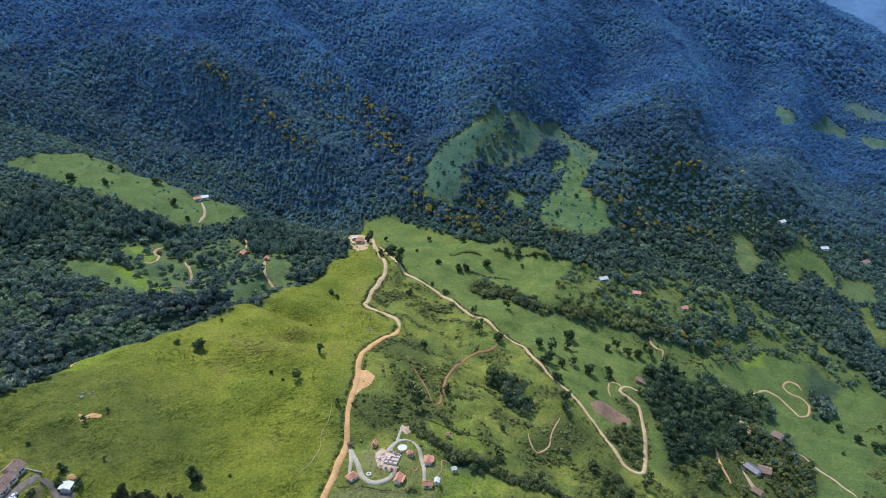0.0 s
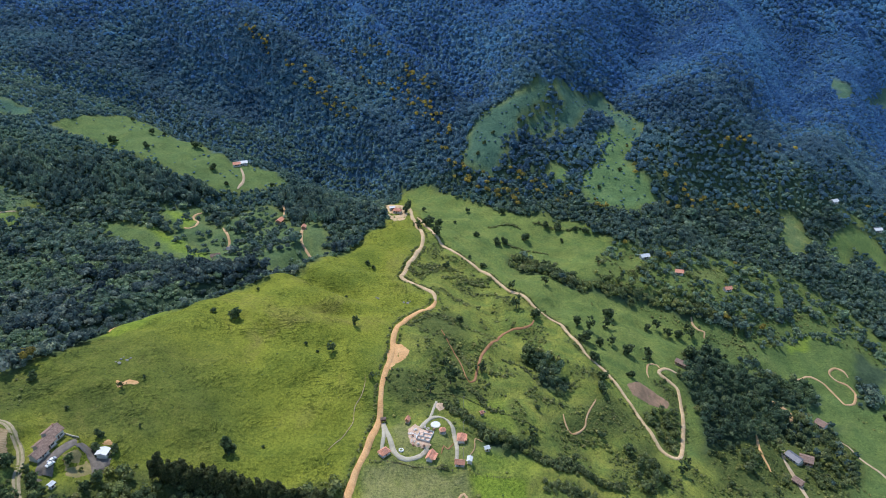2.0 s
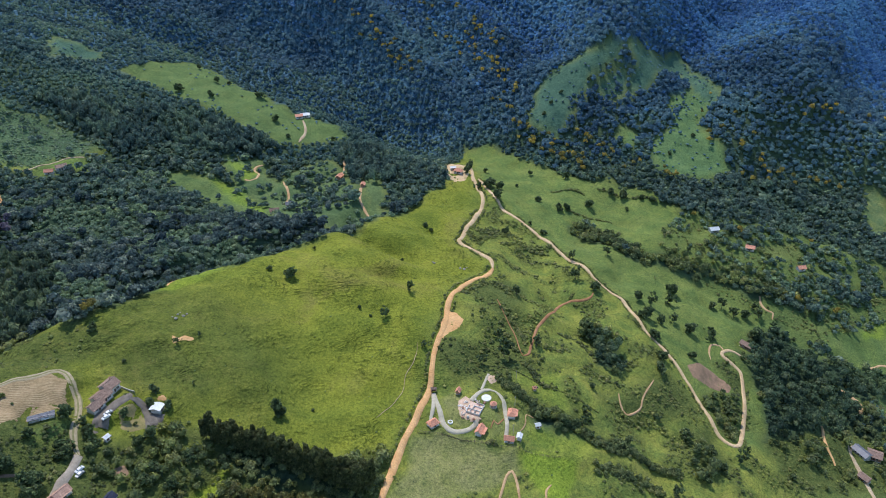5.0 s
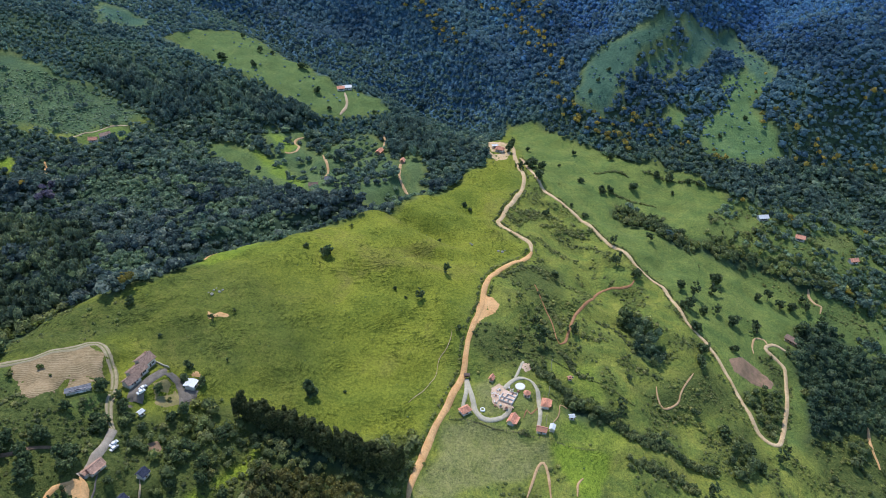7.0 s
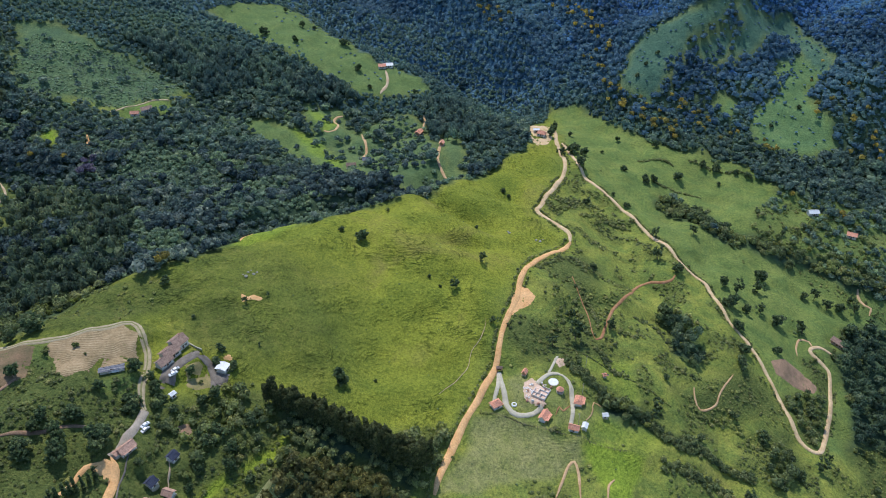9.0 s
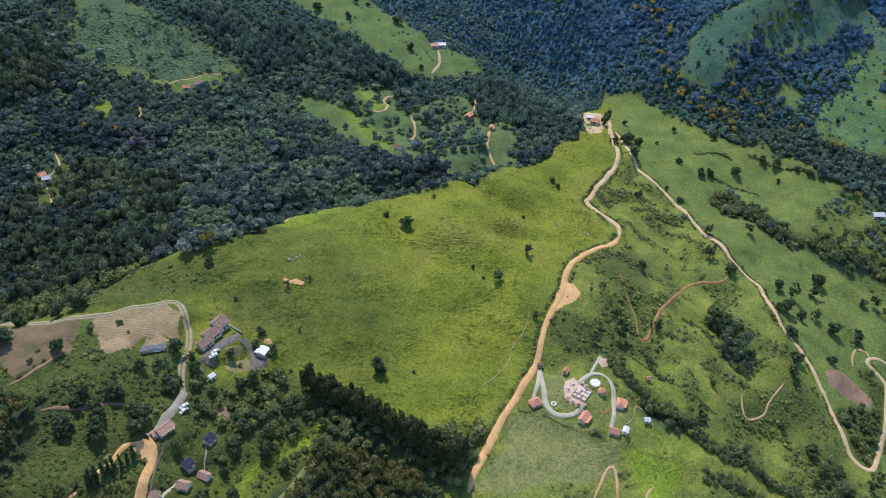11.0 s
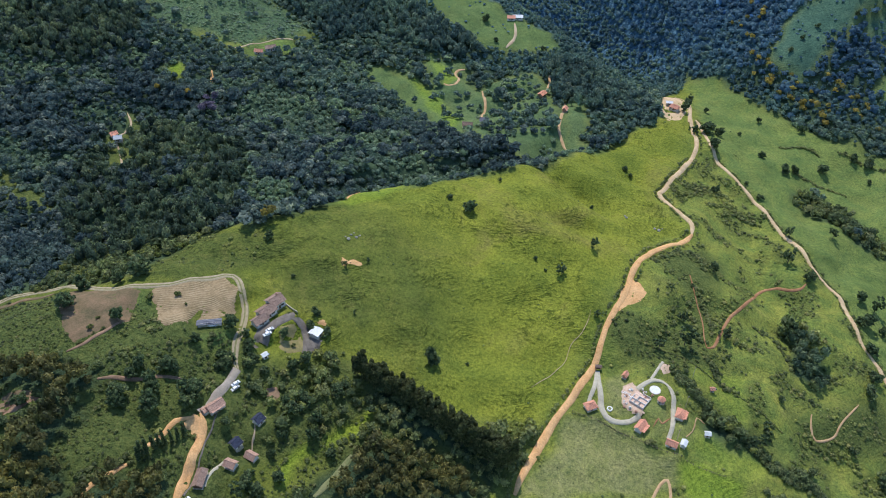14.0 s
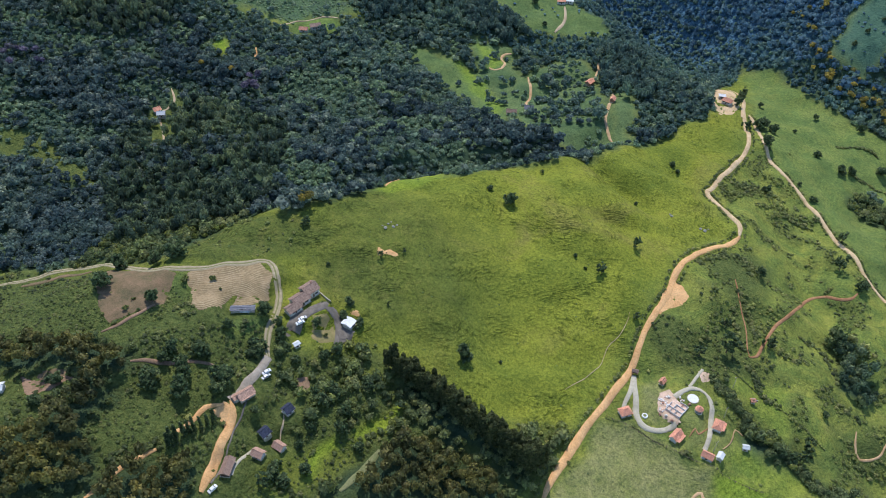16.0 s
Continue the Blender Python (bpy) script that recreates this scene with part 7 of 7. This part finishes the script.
for x0, y0, x1, y1, h, m in ((-5.4, -5, 5.4, -4.8, 0.8, SHEET), (-5.4, 4.8, 2.0, 5, 0.9, SHEET), (-5.4, -4.8, -5.2, 4.8, 0.9, PLASTER), (5.2, -4.8, 5.4, 1.0, 1.0, PLASTER),
                             (-1.8, -4.8, -1.6, 4.8, 0.8, SHEET), (1.9, -4.8, 2.1, 2.0, 0.8, SHEET), (-5.2, -1.2, -1.8, -1.0, 1.3, PLASTER), (-1.6, 1.4, 1.9, 1.6, 1.2, PLASTER), (2.1, -1.6, 5.2, -1.4, 0.9, BRICKS), (-5.2, 2.2, -1.8, 2.4, 1.0, PLASTER)):
    part("room_wall", box_bm((x0, y0, 0, x1, y1, h)), m, site)
for k, (u, v) in enumerate([(-7.2, -2.0), (-7.0, 1.5), (6.6, -3.0), (3.2, 6.4), (-2.0, 6.6), (6.8, 2.4), (-7.8, 4.2)]):
    c, s = math.cos(radians(66)), math.sin(radians(66))
    bx, by = sx + c * u - s * v, sy + s * u + c * v
    pile = tagged(new("brick_pile", None), "pile of pale building blocks on bare earth", "bricks", "piles at the building site")
    pile.matrix_world = pose(bx, by, float(height(bx, by)) + 0.1, 0, 0, 20 * k)
    for j in range(4):
        part("layer", box_bm((-0.7 + 0.08 * j, -0.5 + 0.05 * j, 0.22 * j - 0.1 * (j == 0), 0.7 - 0.1 * j, 0.5 - 0.06 * j, 0.22 * j + 0.21)), PLASTER if k % 2 else BRICKS, pile)
# white round terrace beside the site
tx, ty = AT_SITE[1]
terrace = tagged(new("round_terrace"), "bright white round terrace on the lawn", "terrace")
terrace.matrix_world = pose(tx, ty, float(height(tx, ty)))
bm = bmesh.new()
bmesh.ops.create_cone(bm, cap_ends=True, segments=32, radius1=2.6, radius2=2.6, depth=1.6, matrix=Matrix.Translation((0, 0, -0.4)))
part("paving", bm, SHEET, terrace)
bm = bmesh.new()
bmesh.ops.create_cone(bm, cap_ends=True, segments=32, radius1=2.9, radius2=2.9, depth=1.6, matrix=Matrix.Translation((0, 0, -0.5)))
part("kerb", bm, CONCRETE, terrace)
# gate on the ridge road
gx_, gy_ = DRIVE_WEST[0]
gate = tagged(new("gate"), "dark timber gate with brick piers at the road", "gate")
gate.matrix_world = pose(gx_, gy_ + 1.5, float(height(gx_, gy_ + 1.5)), 0, 0, 8)
for u in (-1.3, 1.3):
    part("pier", box_bm((u - 0.28, -0.28, -0.4, u + 0.28, 0.28, 2.4)), BRICKS, gate)
part("gate_roof", roof_bm(2.6, 1.3, 2.5, 0.6, 0.4), OLD_CLAY, gate)
part("gate_leaf", box_bm((-1.0, -0.06, 0.15, 1.0, 0.06, 1.7)), WOODEN, gate)

# old farm
F_ = AT_FARM
house(F_[0], 66, 7.0, 4.8, 2.6, 1.7, OLD_CLAY, PLASTER, "brown-tiled wing of the farmhouse", windows=2, group="farmhouse wings")
house(F_[1], 66, 8.0, 6.2, 3.0, 1.8, OLD_CLAY, PLASTER, "brown-tiled middle range of the farmhouse", windows=3, group="farmhouse wings")
house(F_[2], 66, 7.0, 6.8, 3.8, 2.0, OLD_CLAY, PLASTER, "tall brown-tiled end of the farmhouse", windows=3, group="farmhouse wings", chimney=True)
house(F_[3], 80, 4.2, 4.8, 2.5, 0.6, SHEET, PLASTER, "open barn with a bright white sheet roof", "barn", windows=1, name="barn")
house(F_[4], 60, 2.0, 1.6, 2.2, 0.4, SHEET, PLASTER, "small white-roofed shed among bushes", "shed", windows=1, name="shed")
house(F_[5], 24, 10.5, 2.4, 1.7, 0.4, GREY_SHEET, PLASTER, "long low grey-roofed stable beside the ploughed field", "barn", windows=4, name="stable")
house(F_[6], 62, 6.6, 3.8, 2.5, 1.3, PINK_CLAY, PLASTER, "brown-tiled gatehouse beside the paved lane", windows=2, group="farm cottages", porch=1.4)
house(F_[7], 72, 3.4, 3.8, 2.4, 1.5, SLATE, PLASTER, "dark blue-roofed cottage on the wooded bank", windows=2, group="farm cottages")
house(F_[8], 72, 3.4, 3.8, 2.4, 1.5, SLATE, PLASTER, "dark blue-roofed cottage above a terrace", windows=2, group="farm cottages")
house(F_[9], -12, 4.2, 3.1, 2.2, 1.2, PINK_CLAY, PLASTER, "small brown-tiled cottage on the bank", windows=2, group="farm cottages")
house(F_[10], -4, 4.3, 3.3, 2.2, 1.2, PINK_CLAY, PLASTER, "small brown-tiled cottage with a terrace", windows=2, group="farm cottages")
house(F_[11], 104, 7.4, 3.6, 2.2, 1.0, OLD_CLAY, WOODEN, "long dark brown-tiled shed beside the drive", "barn", windows=2, name="barn")
for (cx, cy), turn, paint, label in zip(AT_CARS[:2] + [(cx + 1.6, cy - 1.2) for cx, cy in AT_CARS[2:4]] + AT_CARS[4:], (62, 66, 55, 52, 20, 75), (WHITE_PAINT, SILVER_PAINT, WHITE_PAINT, SILVER_PAINT, WHITE_PAINT, WHITE_PAINT),
                                        ("white car parked on the paved lane", "silver car parked on the paved lane", "white car parked in the farm yard", "silver car parked in the farm yard", "white pickup car beside the stable", "white van on the dirt drive")):
    car((cx, cy), turn, paint, label)

# low wall behind the farm yard
wall_line = smooth_line(YARD_WALL, 2.0)
yard_wall = tagged(new("garden_wall"), "low grey stone wall behind the farm yard", "wall")
wx0, wy0 = wall_line[0]
wz0 = float(height(wx0, wy0))
yard_wall.matrix_world = pose(wx0, wy0, wz0)
for (px, py), (qx, qy) in zip(wall_line, wall_line[1:]):
    c_, s_ = (qx - px), (qy - py)
    run = math.hypot(c_, s_)
    stretch_ = part("wall_section", box_bm((0, -0.2, -0.5, run, 0.2, 0.9)), CONCRETE, yard_wall)
    stretch_.matrix_local = pose(px - wx0, py - wy0, float(height(px, py)) - wz0, 0, 0, math.degrees(math.atan2(s_, c_)))
# more rubble, planks and blocks round the building site
for k in range(16):
    gen_ = random.Random(500 + k)
    bx, by = sx + gen_.uniform(-7.5, 5.0), sy + gen_.uniform(-4.5, 7.0)
    if abs(bx - sx) < 4.6 and abs(by - sy) < 4.6:
        bx -= 6.0
    heap = tagged(new("rubble_heap"), "heap of pale rubble and blocks at the building site", "rubble", "heaps at the building site")
    heap.matrix_world = pose(bx, by, float(height(bx, by)) + 0.05, 0, 0, gen_.uniform(0, 180))
    for j in range(5):
        u, v, r_ = gen_.uniform(-0.7, 0.7), gen_.uniform(-0.6, 0.6), gen_.uniform(0.2, 0.45)
        part("block", box_bm((u - r_, v - r_ * 0.6, -0.2, u + r_, v + r_ * 0.6, gen_.uniform(0.15, 0.5))), (PLASTER, SLAB, SHEET)[j % 3], heap)

# lean-to of the gatehouse, house at the wood's edge, garden basin
house((F_[6][0] - 2.6, F_[6][1] - 2.2), 62, 4.0, 2.4, 2.0, 0.5, PINK_CLAY, PLASTER, "low tiled lean-to beside the gatehouse", "shed", windows=1, name="shed")
house(AT_EDGE[0], 30, 5.4, 3.6, 2.5, 0.8, SHEET, PLASTER, "white-roofed house among eucalypts", windows=2, group="farm cottages")
px, py = AT_EDGE[1]
basin = tagged(new("garden_basin"), "small round pale basin on the estate lawn", "basin")
basin.matrix_world = pose(px, py, float(height(px, py)))
bm = bmesh.new()
bmesh.ops.create_cone(bm, cap_ends=True, segments=24, radius1=1.5, radius2=1.4, depth=1.0, matrix=Matrix.Translation((0, 0, -0.1)))
part("rim", bm, SHEET, basin)
bm = bmesh.new()
bmesh.ops.create_cone(bm, cap_ends=True, segments=24, radius1=0.85, radius2=0.85, depth=0.5, matrix=Matrix.Translation((0, 0, 0.17)))
part("planting", bm, GRASSY, basin)

# knoll house and far farms
house(AT_KNOLL[0], -20, 7.0, 4.2, 2.6, 1.6, CLAY, PLASTER, "red-tiled hilltop house on a bare yard", windows=3, group="far farmhouses", hip=1.5)
house(AT_KNOLL[1], 10, 4.4, 3.0, 2.4, 0.5, SHEET, PLASTER, "low white-roofed annex beside the hilltop house", windows=2, group="far farmhouses")
W_ = AT_WEST
for place, turn, long, wide, high, roof_m, wall_m, label in (
        (W_[0], 15, 9, 5.5, 2.8, SHEET, PLASTER, "white hill house with a pale roof"), (W_[1], 15, 7, 6, 2.8, CLAY, PLASTER, "red-tiled wing of the hill house"),
        (W_[2], 5, 6, 4.4, 2.8, GREY_SHEET, PLASTER, "grey-roofed hut in the glen"), (W_[3], 10, 7, 4.2, 2.6, OLD_CLAY, PLASTER, "brown-tiled hut in the glen"),
        (W_[4], 70, 6.5, 4.6, 2.8, CLAY, BRICKS, "red-tiled brick house in the glen"), (W_[5], 80, 3.6, 3, 2.6, CLAY, BRICKS, "small red hut on the glen track"),
        (W_[6], 40, 8.5, 5.4, 3.0, OLD_CLAY, PLASTER, "dull red farmhouse on a small meadow"), (W_[7], 30, 5, 4, 2.6, SHEET, PLASTER, "white-roofed house in the forest"),
        (W_[8], 60, 4.5, 4, 2.6, CLAY, PLASTER, "red-tiled house in the forest"),
        (W_[9], 10, 6.5, 3.6, 2.4, CLAY, PLASTER, "low red-tiled wing beside the meadow farmhouse")):
    house(place, turn, long, wide, high, 1.4, roof_m, wall_m, label, windows=2, group="far farmhouses")
D_ = AT_DALE
for place, turn, long, wide, high, roof_m, wall_m, label in (
        (D_[0], -20, 6.5, 5, 2.8, CLAY, PLASTER, "bright red-tiled farmhouse among trees"), (D_[1], 10, 7.5, 5, 2.6, SHEET, PLASTER, "pale-roofed farmhouse among trees"),
        (D_[2], -50, 9, 4.2, 2.6, OLD_CLAY, BRICKS, "brown-tiled barn by the hairpin"), (D_[3], -65, 10, 5.5, 2.8, GREY_SHEET, PLASTER, "long grey-roofed house in the dale"),
        (D_[4], -30, 8, 7, 2.8, OLD_CLAY, BRICKS, "brown-tiled house in the dale"), (D_[5], -60, 7, 6, 2.8, OLD_CLAY, PLASTER, "dull red house at the lane"),
        (D_[6], 10, 6, 4.2, 2.6, CLAY, PLASTER, "pinkish farmhouse among trees"), (D_[7], 20, 7, 5, 2.8, SHEET, PLASTER, "white farmhouse across the valley"),
        (D_[8], 0, 8, 5.5, 2.8, SHEET, PLASTER, "white farmhouse on the valley side"), (D_[9], 20, 10, 6, 3.0, OLD_CLAY, PLASTER, "reddish-roofed farm on the valley side")):
    house(place, turn, long, wide, high, 1.4, roof_m, wall_m, label, windows=2, group="far farmhouses")

house(AT_LOWER[0], -60, 6.0, 4.2, 2.6, 1.2, OLD_CLAY, BRICKS, "small brown-roofed house beside the dale road", windows=2, group="far farmhouses")

# utility poles of the estate
def utility_pole(place, turn):
    x, y = place
    root = tagged(new("utility_pole"), "pale concrete utility pole with a timber crossarm", "pole", "utility poles of the estate")
    root.matrix_world = pose(x, y, float(height(x, y)), 0, 0, turn)
    verts, faces = [], []
    tube(verts, faces, (0, 0, -0.6), (0, 0, 8.2), 0.17, 0.1, 8)
    part("shaft", mesh_from("shaft", verts, faces, CONCRETE, True), CONCRETE, root)
    part("crossarm", box_bm((-0.8, 0.1, 7.5, 0.8, 0.22, 7.66)), WOODEN, root, "timber crossarm")
    for u in (-0.7, 0.0, 0.7):
        part("insulator", box_bm((u - 0.05, 0.11, 7.66, u + 0.05, 0.21, 7.84)), SHEET, root)
    return root


for pole_place in AT_POLES:
    utility_pole(pole_place, 40)

# fence along the lower field
fence = tagged(new("fence"), "weathered timber post fence along the lower field", "fence")
line_ = smooth_line(FENCE, 3.0)
fx0, fy0 = line_[0]
fence.matrix_world = pose(fx0, fy0, float(height(fx0, fy0)))
post_mesh = bpy.data.meshes.new("post")
bm = box_bm((-0.1, -0.1, -0.4, 0.1, 0.1, 1.5))
bm.to_mesh(post_mesh)
bm.free()
post_mesh.materials.append(POST)
for (px, py), (qx, qy) in zip(line_, line_[1:]):
    z0, z1 = float(height(px, py)), float(height(qx, qy))
    post = new("post", post_mesh)
    post.parent = fence
    post.location = (px - fx0, py - fy0, z0 - float(height(fx0, fy0)))
    rail = []
    faces_ = []
    for h in (0.6, 1.2):
        tube(rail, faces_, (px - fx0, py - fy0, z0 + h - float(height(fx0, fy0))), (qx - fx0, qy - fy0, z1 + h - float(height(fx0, fy0))), 0.05, 0.05, 4)
    part("rail", mesh_from("rail", rail, faces_, POST), POST, fence)
